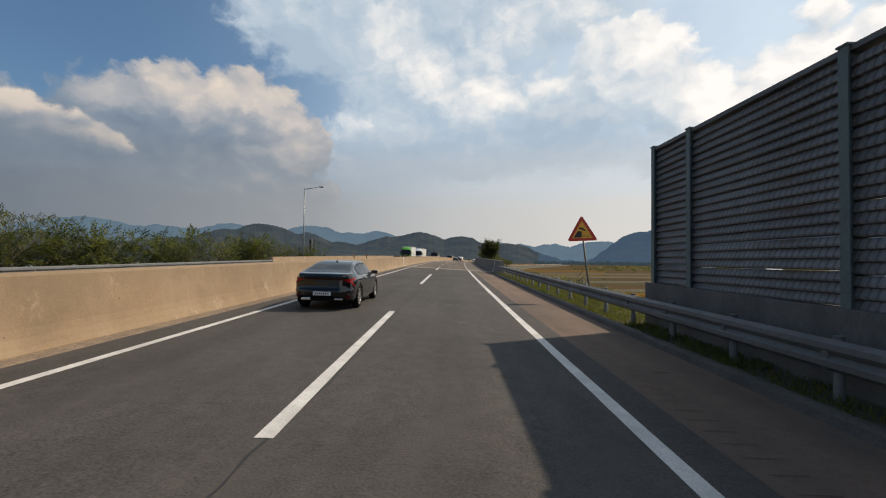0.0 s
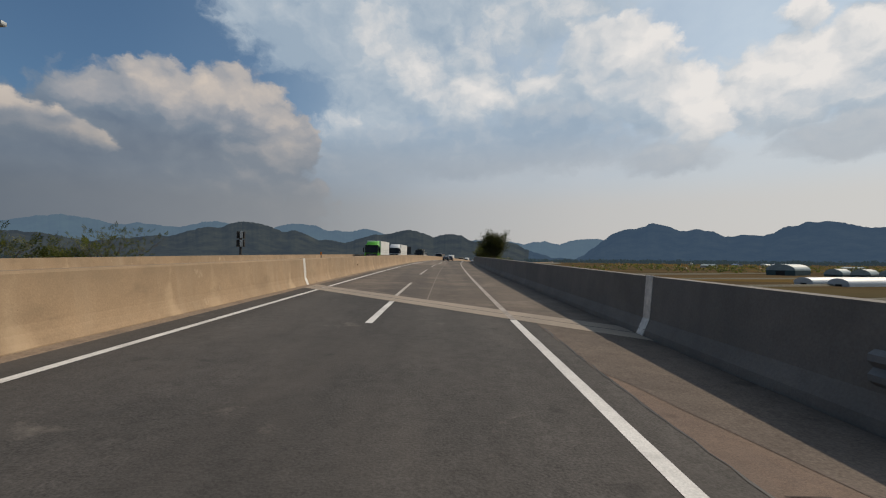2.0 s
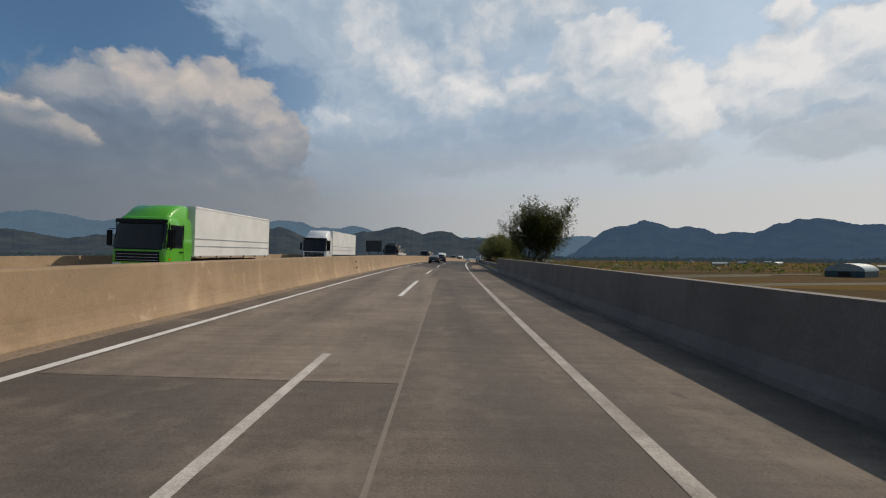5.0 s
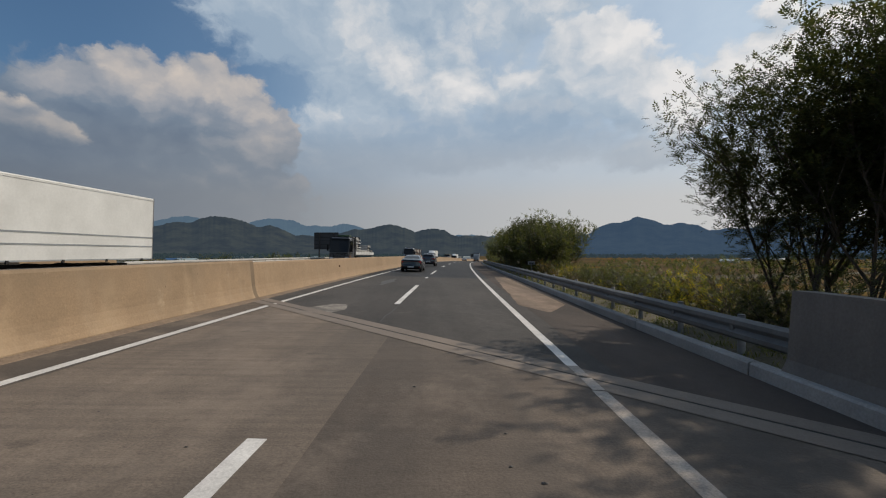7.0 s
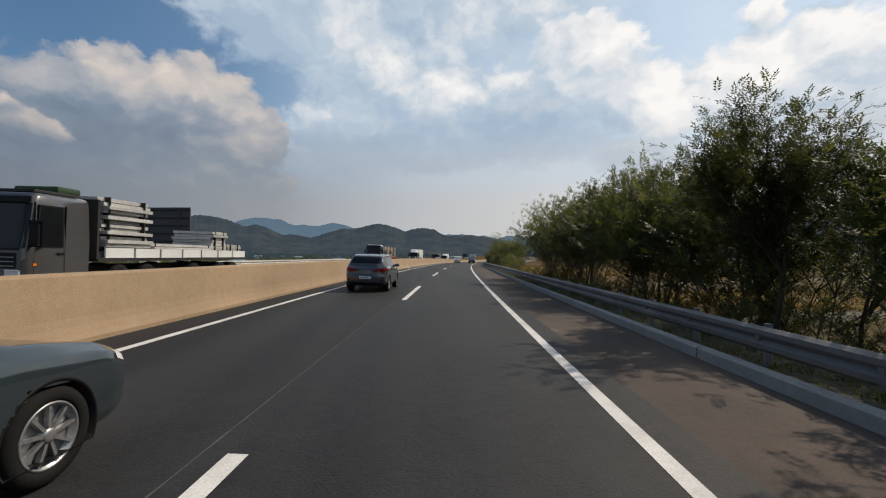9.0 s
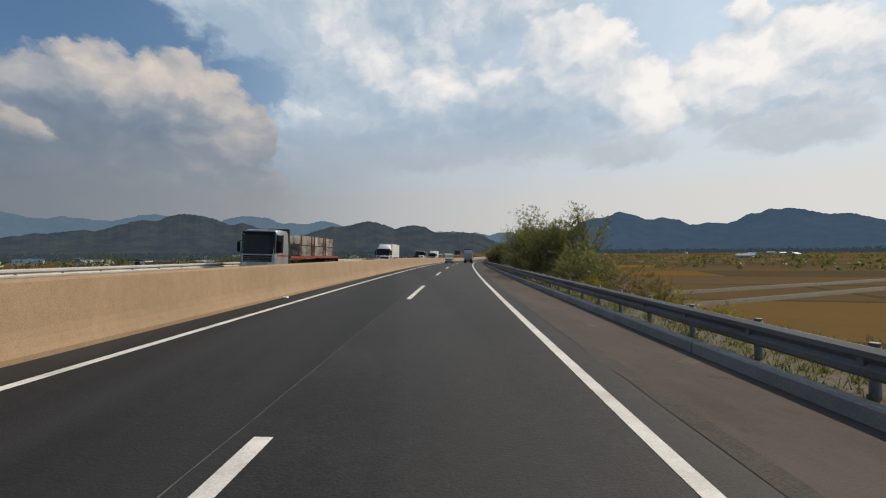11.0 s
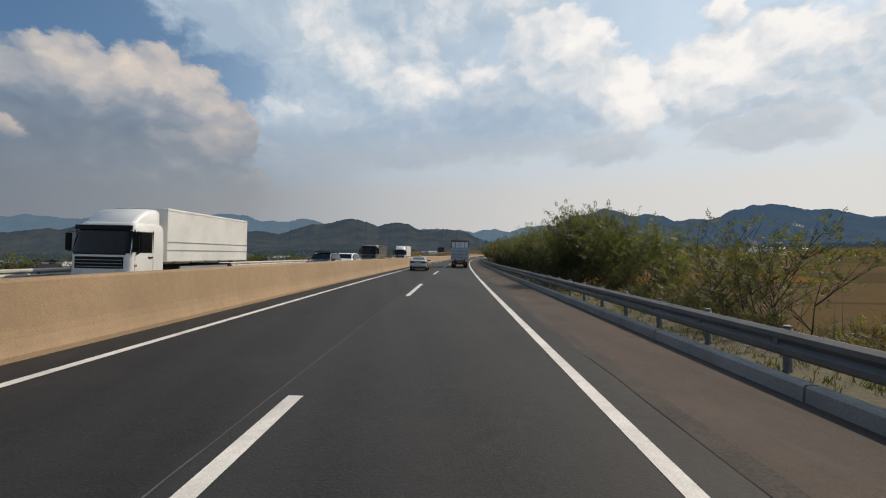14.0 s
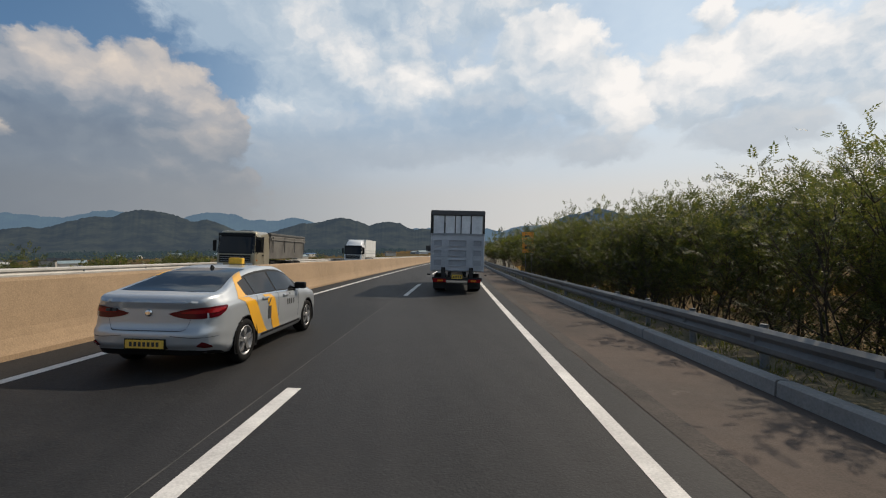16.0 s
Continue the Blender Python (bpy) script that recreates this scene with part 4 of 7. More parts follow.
WOODS = [(163, 206, 9.0, 14.5), (163, 206, 9.0, 14.5), (241, 270, 9.0, 13.5), (285, 345, 9.0, 13.0)]
undergrowth("undergrowth", "green leafy undergrowth between the trunks", WOODS, 4200, 81, LEAF_DARK, 3.6)
undergrowth("dry_undergrowth", "brown and yellow dry undergrowth below the trees", WOODS, 2600, 82, LEAF_RUST, 2.6)
undergrowth("hedge_growth", "hedge behind the guardrail after the bridge, darkened as backlit", [(135, 144, 9.0, 14.0), (143, 163, 8.8, 12.0)], 5200, 83, LEAF_BACKLIT, 2.4)
for i, (label, h, spread, leaf, sprays) in enumerate([
        ("green leafy shrub on the verge", 2.4, 1.0, LEAF, 330),
        ("yellowing wild shrub on the verge", 1.8, 1.1, LEAF_DRY, 300),
        ("dense dark green shrub on the slope", 3.4, 1.0, LEAF_DARK, 480),
        ("withered brown weeds on the slope", 2.0, 0.8, LEAF_RUST, 300)]):
    SHRUBS.append(make_tree("shrub", label, "shrub", h, spread, 70 + i, leaf, 4, sprays, 0.02, 0.20, ("trunk", "foliage"), 2))
used = set()


def plant(kind, s, d, top, turn, group):
    """Set a plant so that its top stands that high above the road."""
    ob, own = kind
    base = ground_under(s, d)
    k = max(0.3, (top - base) / own)
    m = stand(s, d, base - 0.05, turn, k, level=True)
    if ob.name in used:
        o = copy_thing(ob, m @ Matrix.Scale(1 / ob.scale[0], 4))
    else:
        used.add(ob.name)
        ob.matrix_basis = m
        o = ob
    tagged(o, group=group)
    return o


rng = random.Random(5)
# lone clump at the bridge's end
for s, d, top, k in ((139.6, 10.2, 5.8, 5), (138.2, 10.4, 7.6, 6), (139.4, 11.2, 8.0, 5), (138.4, 11.4, 7.8, 5), (139.8, 11.6, 6.6, 6), (136.8, 11.0, 6.2, 5), (138.8, 9.9, 7.2, 5), (137.4, 10.6, 7.4, 6)):
    plant(KINDS[k], s, d, top, rng.uniform(0, 360), "trees beside the guardrail")
for k in range(9):
    plant(SHRUBS[2], rng.uniform(135.5, 142.5), rng.uniform(8.6, 13.5), rng.uniform(0.9, 2.2), rng.uniform(0, 360), "scrub beside the guardrail")
# belts of trees: from, to, spacing, height at both ends
for s0, s1, gap, h0, h1, kinds in ((163.5, 168, 1.1, 4.6, 5.6, (5, 6, 3)), (168, 195, 1.1, 6.3, 7.0, (1, 5, 3, 2)), (195, 206, 1.1, 6.8, 5.6, (1, 2, 3)), (243, 248, 1.6, 6.4, 7.4, (2, 0, 0)), (248, 260, 1.8, 5.4, 6.4, (2, 0, 1)), (260, 268, 1.9, 6.2, 6.6, (2, 0, 1)),
                                   (285, 292, 1.4, 3.6, 5.2, (0, 2, 3)), (292, 302, 1.2, 5.9, 5.3, (1, 2, 3)), (302, 313, 1.1, 5.0, 5.0, (2, 3, 1)), (313, 322, 1.1, 5.1, 5.3, (1, 3, 0)), (322, 345, 1.1, 5.2, 5.2, (1, 3, 1)), (345, 470, 2.8, 5.5, 5.3, (4, 4))):
    s = s0
    while s < s1:
        u = (s - s0) / (s1 - s0)
        plant(KINDS[rng.choice(kinds)], s + rng.uniform(-0.6, 0.6), rng.uniform(8.9, 12.4), (h0 + (h1 - h0) * u) * rng.uniform(0.78, 1.06), rng.uniform(0, 360), "trees beside the guardrail")
        s += gap * rng.uniform(0.8, 1.25)
# scrub between the rail and the trees
for s0, s1, gap, h0, h1, kinds in ((142.5, 163, 0.42, 0.7, 1.7, (2, 2, 2, 3, 1)), (162, 206, 1.1, 0.4, 1.6, (2, 3, 0)), (206, 226, 1.2, -0.1, 0.7, (3, 1, 0)), (226, 240, 0.8, 0.2, 1.1, (3, 1, 0)),
                                   (240, 266, 0.95, 0.5, 2.2, (2, 2, 0, 3)), (266, 286, 0.65, 0.3, 1.1, (3, 3, 3, 0, 2)), (286, 350, 0.85, 0.9, 2.9, (2, 2, 2, 0))):
    s = s0
    while s < s1:
        plant(SHRUBS[rng.choice(kinds)], s, rng.uniform(8.0, 11.2), rng.uniform(h0, h1), rng.uniform(0, 360), "scrub beside the guardrail")
        s += gap * rng.uniform(0.7, 1.3)
for s, d, top, k in ((275.5, 9.3, 2.6, 2), (277.5, 10.0, 3.2, 2), (279, 9.4, 2.2, 0), (229.5, 9.6, 2.0, 0), (227, 10.2, 1.4, 3)):
    plant(SHRUBS[k], s, d, top, rng.uniform(0, 360), "scrub beside the guardrail")
for s, d, top in ((25, 9.5, 0.55), (27.5, 8.8, 0.5), (30, 9.9, 0.35), (19, 13, 0.2), (52, 17, 0.0), (9.5, 10.5, 0.6), (100, 9.5, 0.6), (232.5, 9.8, 2.6), (234, 9.2, 3.0), (235.5, 10, 2.2)):
    plant(SHRUBS[0], s, d, top, rng.uniform(0, 360), "scrub beside the guardrail")
# behind the opposite carriageway
s = -2.0
while s < 62:
    plant(SHRUBS[rng.choice((0, 2, 2))] if rng.random() < 0.6 else KINDS[rng.choice((1, 4))], s, rng.uniform(-24, -18), rng.uniform(2.2, 4.0), rng.uniform(0, 360), "bushes behind the far rail")
    s += rng.uniform(1.6, 3.0)
for s, d, top, k in ((292, -19.5, 2.4, 3), (305, -30, 1.6, 1), (268, -22, 1.1, 3), (330, -24, 2.0, 3), (345, -22, 1.8, 1), (252, -36, 1.2, 1), (375, -20, 1.8, 3), (395, -21, 2.0, 1), (420, -20, 2.2, 3), (190, -32, 1.0, 3), (178, -40, 1.2, 1), (165, -30, 0.9, 3), (310, -19, 1.1, 3), (322, -38, 1.6, 1)):
    plant(KINDS[k], s, d, top, rng.uniform(0, 360), "bushes behind the far rail")
for k in range(26):
    plant(KINDS[rng.choice((1, 3, 4))], rng.uniform(205, 430), -rng.uniform(32, 75), rng.uniform(-1.0, 1.6), rng.uniform(0, 360), "bushes behind the far rail")
for o, _ in KINDS + SHRUBS:
    if o.name not in used:
        plant((o, _), 480, 12, 3, 0, "trees beside the guardrail")


def tufts(name, label, strips, count, seed, height, width=0.006, blades=10, material=GRASS, spread=0.08, lean_by=0.8, bend=0.6):
    """Many grass blades along strips of the verge."""
    rng = random.Random(seed)
    verts, faces = [], []
    for _ in range(count):
        s0, s1, d0, d1 = rng.choice(strips)
        s, d = rng.uniform(s0, s1), rng.uniform(d0, d1)
        p = at(s, d, ground_under(s, d))
        for _ in range(blades):
            a = rng.uniform(0, 2 * math.pi)
            lean = Vector((math.cos(a), math.sin(a), 0))
            side = Vector((-math.sin(a), math.cos(a), 0)) * width
            h = height * rng.uniform(0.4, 1.2)
            b = p + Vector((rng.uniform(-spread, spread), rng.uniform(-spread, spread), 0))
            i = len(verts)
            verts += [b - side, b + side, b + lean * h * lean_by * bend + Vector((0, 0, h * 0.7)) + side * 0.7, b + lean * h * lean_by + Vector((0, 0, h))]
            faces.append((i, i + 1, i + 2, i + 3))
    me = bpy.data.meshes.new(name)
    me.from_pydata([tuple(v) for v in verts], [], faces)
    me.materials.append(material)
    tagged(new(name, me), label, "grass", kind="stuff")


WEED = leaf_material("low green weeds", (0.05, 0.06, 0.02), (0.075, 0.085, 0.026), (0.16, 0.14, 0.04))
tufts("verge_grass", "low green and yellow weeds under the guardrail", [(-10, 37, 5.95, 7.6), (2, 37, 5.95, 7.8), (131, 240, 6.3, 8.3), (200, 330, 6.3, 8.3)], 9500, 3, 0.11, 0.008, 8, WEED, 0.1)
tufts("slope_grass", "long dry grass on the embankment slope", [(5, 60, 7.8, 15), (138, 240, 8.2, 16), (240, 350, 8.2, 16)], 7000, 4, 0.45, 0.008, 8, GRASS, 0.16, 0.5)
tufts("dry_reeds", "reddish brown dry reeds on the waste land", [(12, 110, 15, 46), (140, 165, 15, 40), (205, 330, 14, 40)], 6000, 6, 0.9, 0.016, 8, REED, 0.4, 0.4)
tufts("dead_stalks", "thin dead stalks standing in the scrub", [(142, 165, 8.2, 13), (224, 240, 8.4, 12), (264, 288, 8.2, 12)], 500, 8, 1.5, 0.004, 2, BARK, 0.5, 0.1, 0.7)

# ---- vehicles ----
TYRE = surface("black tyre rubber", (0.010, 0.010, 0.010), (0.016, 0.015, 0.015), 0.85, grain=40, bump=0.3, gloss=0.1)
ALLOY = surface("silver alloy", (0.32, 0.32, 0.325), (0.26, 0.26, 0.265), 0.42, 0.7, grain=30, bump=0.0)
DARK_STEEL = surface("dark chassis steel", (0.022, 0.022, 0.024), (0.034, 0.032, 0.03), 0.65, 0.0, grain=20, gloss=0.2)
BLACK_TRIM = surface("black plastic trim", (0.008, 0.008, 0.009), (0.012, 0.012, 0.012), 0.5, grain=50, bump=0.0, gloss=0.12)
CHROME = surface("bright chrome trim", (0.75, 0.75, 0.75), (0.68, 0.68, 0.68), 0.15, 1.0, bump=0.0)
PLATE_W = surface("white plate", (0.68, 0.70, 0.72), (0.6, 0.62, 0.64), 0.5, bump=0.0)
PLATE_Y = surface("yellow plate", (0.62, 0.40, 0.06), (0.55, 0.36, 0.05), 0.5, bump=0.0)
RED_LAMP = glass("red lamp lens", (0.24, 0.008, 0.010), 0.10)
DEEP_RED = glass("deep red lamp lens", (0.085, 0.004, 0.008), 0.08)
AMBER_LAMP = glass("amber lamp lens", (0.55, 0.16, 0.02), 0.15)
CLEAR_LAMP = glass("clear lamp lens", (0.55, 0.57, 0.58), 0.08)
WINDOW = glass("dark window glass", (0.008, 0.009, 0.011), 0.02)
INK = surface("dark print", (0.02, 0.02, 0.025), (0.03, 0.03, 0.03), 0.6, bump=0.0)


def paint(name, colour, rough=0.28, metal=0.35, flake=0.06):
    return surface(name, colour, tuple(c * 0.93 for c in colour), rough, metal, patch=0.8, grain=300, mottling=flake, bump=0.0, coat=0.8, gloss=0.25)


def lathe(bm, profile, n=28, side=1, centre=(0, 0, 0)):
    """Turn (x out, radius) points about the x axis."""
    rings = [[bm.verts.new((centre[0] + side * x, centre[1] + r * math.cos(2 * math.pi * i / n), centre[2] + r * math.sin(2 * math.pi * i / n))) for i in range(n)] for x, r in profile]
    for a, b in zip(rings, rings[1:]):
        for i in range(n):
            f = bm.faces.new((a[i], a[(i + 1) % n], b[(i + 1) % n], b[i]))
            f.smooth = True
    bm.faces.new(rings[-1])


def wheel(parent, x, y, r, width, side, spokes=5, rim=None, rim_r=0.68, name="wheel"):
    """A wheel whose outer face is at x; tyre with a rim as its sub-part."""
    bm = bmesh.new()
    w = width
    lathe(bm, [(-w, r * 0.6), (-w, r * 0.93), (-w * 0.85, r), (-w * 0.18, r), (0, r * 0.93), (0.004, r * (rim_r + 0.06)), (-0.012, r * rim_r), (-0.07, r * rim_r * 0.97), (-0.075, 0.02)], 32, side, (x, y, r))
    bmesh.ops.recalc_face_normals(bm, faces=bm.faces[:])
    tyre = link(name, bm, TYRE, parent)
    bm = bmesh.new()
    rr = r * rim_r
    lathe(bm, [(-0.012, rr * 1.0), (-0.004, rr * 0.985), (-0.006, rr * 0.92), (-0.06, rr * 0.88)], 32, side, (x, y, r))
    lathe(bm, [(-0.06, rr * 0.26), (-0.012, rr * 0.22), (-0.008, rr * 0.12), (-0.006, 0.012)], 16, side, (x, y, r))
    for k in range(spokes):
        for off in ((-0.13, 0.13) if spokes < 9 else (0.0,)):
            a = 2 * math.pi * k / spokes + off
            m = Matrix.Translation((x, y, r)) @ Matrix.Rotation(a, 4, "X")
            box(bm, -0.05 * side, -0.014 * side, -0.018 if spokes < 9 else -0.012, 0.018 if spokes < 9 else 0.012, rr * 0.16, rr * 0.93, 0.0, m)
    bmesh.ops.recalc_face_normals(bm, faces=bm.faces[:])
    part("rim", bm, rim or ALLOY, tyre, "silver alloy rim")
    return tyre


SEDAN = dict(
    top=[(0, 0.99), (0.01, 1.055), (0.03, 1.085), (0.07, 1.10), (0.12, 1.145), (0.18, 1.235), (0.26, 1.355), (0.36, 1.425), (0.46, 1.45), (0.55, 1.43), (0.62, 1.345), (0.70, 1.13), (0.745, 1.02), (0.80, 0.985), (0.90, 0.90), (0.97, 0.78), (0.99, 0.66), (1, 0.50)],
    belt=[(0, 0.90), (0.03, 0.965), (0.15, 1.0), (0.5, 0.955), (0.74, 0.92), (0.90, 0.83), (0.97, 0.71), (1, 0.46)],
    half=[(0, 0.77), (0.008, 0.825), (0.03, 0.875), (0.10, 0.91), (0.3, 0.925), (0.6, 0.925), (0.82, 0.905), (0.92, 0.85), (0.97, 0.76), (1, 0.60)],
    roof=[(0, 0.70), (0.05, 0.78), (0.13, 0.76), (0.2, 0.67), (0.3, 0.60), (0.5, 0.60), (0.62, 0.625), (0.7, 0.69), (0.75, 0.76), (0.9, 0.72), (0.97, 0.62), (1, 0.5)],
    low=[(0, 0.30), (0.05, 0.25), (0.15, 0.20), (0.85, 0.19), (0.97, 0.22), (1, 0.30)],
    back=(0.085, 0.335), front=(0.60, 0.735), panes=((0.205, 0.262), (0.27, 0.435), (0.447, 0.66)))
SUV = dict(
    top=[(0, 0.95), (0.01, 1.10), (0.03, 1.25), (0.08, 1.50), (0.12, 1.60), (0.2, 1.645), (0.4, 1.67), (0.55, 1.65), (0.62, 1.57), (0.71, 1.25), (0.75, 1.13), (0.82, 1.09), (0.93, 1.0), (0.98, 0.85), (1, 0.55)],
    belt=[(0, 0.90), (0.03, 1.08), (0.15, 1.10), (0.5, 1.05), (0.75, 1.02), (0.92, 0.93), (0.98, 0.8), (1, 0.5)],
    half=[(0, 0.80), (0.015, 0.86), (0.06, 0.91), (0.3, 0.93), (0.7, 0.93), (0.9, 0.89), (0.97, 0.8), (1, 0.66)],
    roof=[(0, 0.76), (0.05, 0.70), (0.12, 0.64), (0.3, 0.64), (0.55, 0.65), (0.64, 0.67), (0.72, 0.75), (0.78, 0.79), (0.9, 0.76), (0.97, 0.68), (1, 0.55)],
    low=[(0, 0.42), (0.06, 0.30), (0.2, 0.24), (0.85, 0.24), (0.97, 0.28), (1, 0.36)],
    back=(0.032, 0.098), front=(0.605, 0.735), panes=((0.10, 0.24), (0.25, 0.44), (0.452, 0.67)))


def car(name, label, shape, length, body_paint, plate_mat, axles=(0.195, 0.785), wheel_r=0.335, width=1.0, spokes=5, details=(), lamps="wedge", plate_z=0.44):
    """A car, nose to +y, its rear bumper at y = 0."""
    ob = empty(name, label, "car" if name != "taxi" else "taxi")

    def c(key, t):
        pts = shape[key]
        xs, ys = zip(*pts)
        return float(np.mean([np.interp(min(max(t + o, 0), 1), xs, ys) for o in (-0.012, -0.004, 0.004, 0.012)])) if 0.02 < t < 0.98 else float(np.interp(t, xs, ys))

    def ring(t):
        w, top, belt, low, wr = c("half", t) * width, c("top", t), c("belt", t), c("low", t), c("roof", t) * width
        wr = min(wr, w * 0.94)
        top = max(top, belt + 0.015)
        z6 = belt + (top - belt) * 0.88
        return [(0, low), (w * 0.80, low), (w * 0.965, low + 0.09), (w * 0.985, low + 0.22), (w, low + 0.55 * (belt - low)), (w * 0.99, belt - 0.07), (w * 0.955, belt),
                (wr + (w * 0.955 - wr) * 0.10, z6), (wr * 0.86, belt + (top - belt) * 0.975), (wr * 0.5, top - 0.004), (0, top)]

    def curve(r, q):
        i = min(int(q), 9)
        u = q - i
        p0, p1, p2, p3 = (r[max(i - 1, 0)] if i else (-r[1][0], r[1][1])), r[i], r[i + 1], (r[i + 2] if i < 9 else (-r[9][0], r[9][1]))
        if i == 5 or i == 6:
            return tuple(p1[k] * (1 - u) + p2[k] * u for k in (0, 1))
        return tuple(0.5 * (2 * p1[k] + (p2[k] - p0[k]) * u + (2 * p0[k] - 5 * p1[k] + 4 * p2[k] - p3[k]) * u * u + (3 * p1[k] - p0[k] - 3 * p2[k] + p3[k]) * u ** 3) for k in (0, 1))

    suv = shape is SUV
    rear_z = ((0.2, 0.36, 0.42, 0.55, 0.61, 0.65, 0.90, 1.0, 1.06, 1.2), (0.12, 0.06, 0.0, -0.015, 0.0, 0.04, 0.055, 0.02, 0.0, 0.0)) if not suv else ((0.3, 0.5, 0.7, 0.78, 1.0, 1.3), (0.08, 0.0, 0.0, 0.05, 0.06, 0.0))

    def warp(p):
        """The rear's own outline: tucked skirt, bumper, recessed lid and rounded corners."""
        k = max(0.0, 1 - p.y / (0.13 * length))
        k = k * k * (3 - 2 * k)
        p.y += k * (float(np.interp(p.z, *rear_z)) + 0.11 * min(abs(p.x) / (0.82 * width), 1.0) ** 4)
        return p

    def wrap(a, z, out):
        """The place an arc a from the middle of the rear, round the corner and along the side."""
        h0 = c("half", 0) * width - 0.03
        if a <= h0:
            return warp(Vector((a, 0, z))) + Vector((0, -out, 0))
        t = (a - h0) / length
        r = ring(t)
        best = min((abs(curve(r, 1 + 0.05 * k)[1] - z), curve(r, 1 + 0.05 * k)[0]) for k in range(120))
        p = warp(Vector((best[1], t * length, z)))
        return p + (Vector((out, 0, 0)) if t > 0.03 else Vector((out * 0.75, -out * 0.75, 0)))

    def round_piece(pname, rows, material, side, out=0.008, nz=3, steps=22, parent=None, plabel=""):
        """A piece that runs round the rear corner. rows: arc, lower and upper height."""
        bm = bmesh.new()
        aa, lo, hi = zip(*rows)
        grid = []
        for i in range(steps + 1):
            a = aa[0] + (aa[-1] - aa[0]) * i / steps
            z0, z1 = float(np.interp(a, aa, lo)), float(np.interp(a, aa, hi))
            ps = [wrap(a, z0 + (z1 - z0) * j / nz, out) for j in range(nz + 1)]
            grid.append([bm.verts.new((q.x * side, q.y, q.z)) for q in ps])
        for u, v in zip(grid, grid[1:]):
            for j in range(nz):
                f = bm.faces.new((u[j], v[j], v[j + 1], u[j + 1]))
        bmesh.ops.recalc_face_normals(bm, faces=bm.faces[:])
        if sum(f.normal.x * side - f.normal.y for f in bm.faces) < 0:
            bmesh.ops.reverse_faces(bm, faces=bm.faces[:])
        return part(pname, bm, material, parent or ob, plabel, smooth=True)

    def spot(t, q, out=0.0):
        r = ring(t)
        i = min(int(q), 9)
        u = q - i
        x, z = curve(r, q)
        if out:
            tx, tz = r[i + 1][0] - r[i][0], r[i + 1][1] - r[i][1]
            n = math.hypot(tx, tz) or 1.0
            x, z = x + out * tz / n, z - out * tx / n
        return warp(Vector((x, t * length, z)))

    ts = [0, 0.006, 0.015, 0.028, 0.045] + [0.06 + 0.885 * i / 110 for i in range(111)] + [0.955, 0.965, 0.975, 0.984, 0.992, 1.0]
    qs = [0, 0.5, 1] + [1 + 0.25 * k for k in range(1, 33)] + [9.5, 10]
    bm = bmesh.new()
    rows = []
    for t in ts:
        base = ring(t)
        r = [curve(base, q) for q in qs]
        right = [bm.verts.new((max(x, 0.0), t * length, z)) for x, z in r]
        left = [right[0]] + [bm.verts.new((-x, t * length, z)) for x, z in r[1:-1]] + [right[-1]]
        rows.append((right, left))
    for (r0, l0), (r1, l1) in zip(rows, rows[1:]):
        for j in range(len(r0) - 1):
            mid = (r0[j].co + r1[j + 1].co) / 2
            if mid.x > 0.6 and any(math.hypot(mid.y - a * length, mid.z - wheel_r) < wheel_r + 0.035 for a in axles):
                continue
            bm.faces.new((r0[j], r1[j], r1[j + 1], r0[j + 1]))
            bm.faces.new((l0[j], l0[j + 1], l1[j + 1], l1[j]))
    bm.faces.new(rows[-1][0] + rows[-1][1][-2:0:-1])
    r0, l0 = rows[0]
    across = [[bm.verts.new(l.co.lerp(r.co, k / 14)) for k in range(15)] for r, l in zip(r0[1:-1], l0[1:-1])]
    for u, v in zip(across, across[1:]):
        for k in range(14):
            bm.faces.new((u[k], u[k + 1], v[k + 1], v[k]))
    bmesh.ops.remove_doubles(bm, verts=bm.verts[:], dist=0.0005)
    for v in bm.verts:
        v.co = warp(v.co.copy())
    bmesh.ops.recalc_face_normals(bm, faces=bm.faces[:])
    body = part("body", bm, body_paint, ob, smooth=True)

    def skin(pname, t0, t1, q0, q1, material, side=1, out=0.004, nt=8, nq=4, parent=ob, both=False, plabel="", lean=0.0):
        """A thin piece that follows the body between two stations and two heights."""
        bm = bmesh.new()
        grid = []
        for i in range(nt + 1):
            row = []
            for j in range(nq + 1):
                q = q0 + (q1 - q0) * j / nq
                t = t0 + (t1 - t0) * i / nt + lean * (j / nq)
                p = spot(t, q, out)
                row.append(bm.verts.new((p.x * side, p.y, p.z)))
            grid.append(row)
        if both:
            for i in range(nt + 1):
                mirror = [bm.verts.new((-v.co.x, v.co.y, v.co.z)) for v in grid[i][-2::-1]] if q1 >= 10 else []
                grid[i] += mirror
        for a, b in zip(grid, grid[1:]):
            for j in range(len(a) - 1):
                bm.faces.new((a[j], b[j], b[j + 1], a[j + 1]))
        bmesh.ops.recalc_face_normals(bm, faces=bm.faces[:])
        if bm.faces and sum(f.normal.x * side + f.normal.z for f in bm.faces) < 0:
            bmesh.ops.reverse_faces(bm, faces=bm.faces[:])
        return part(pname, bm, material, parent, plabel, smooth=True)

    t0, t1 = shape["back"]
    skin("rear_window", t0, t1, 7.9, 10, WINDOW, nt=10, nq=6, both=True)
    t0, t1 = shape["front"]
    skin("windscreen", t0, t1, 7.9, 10, WINDOW, nt=10, nq=6, both=True)
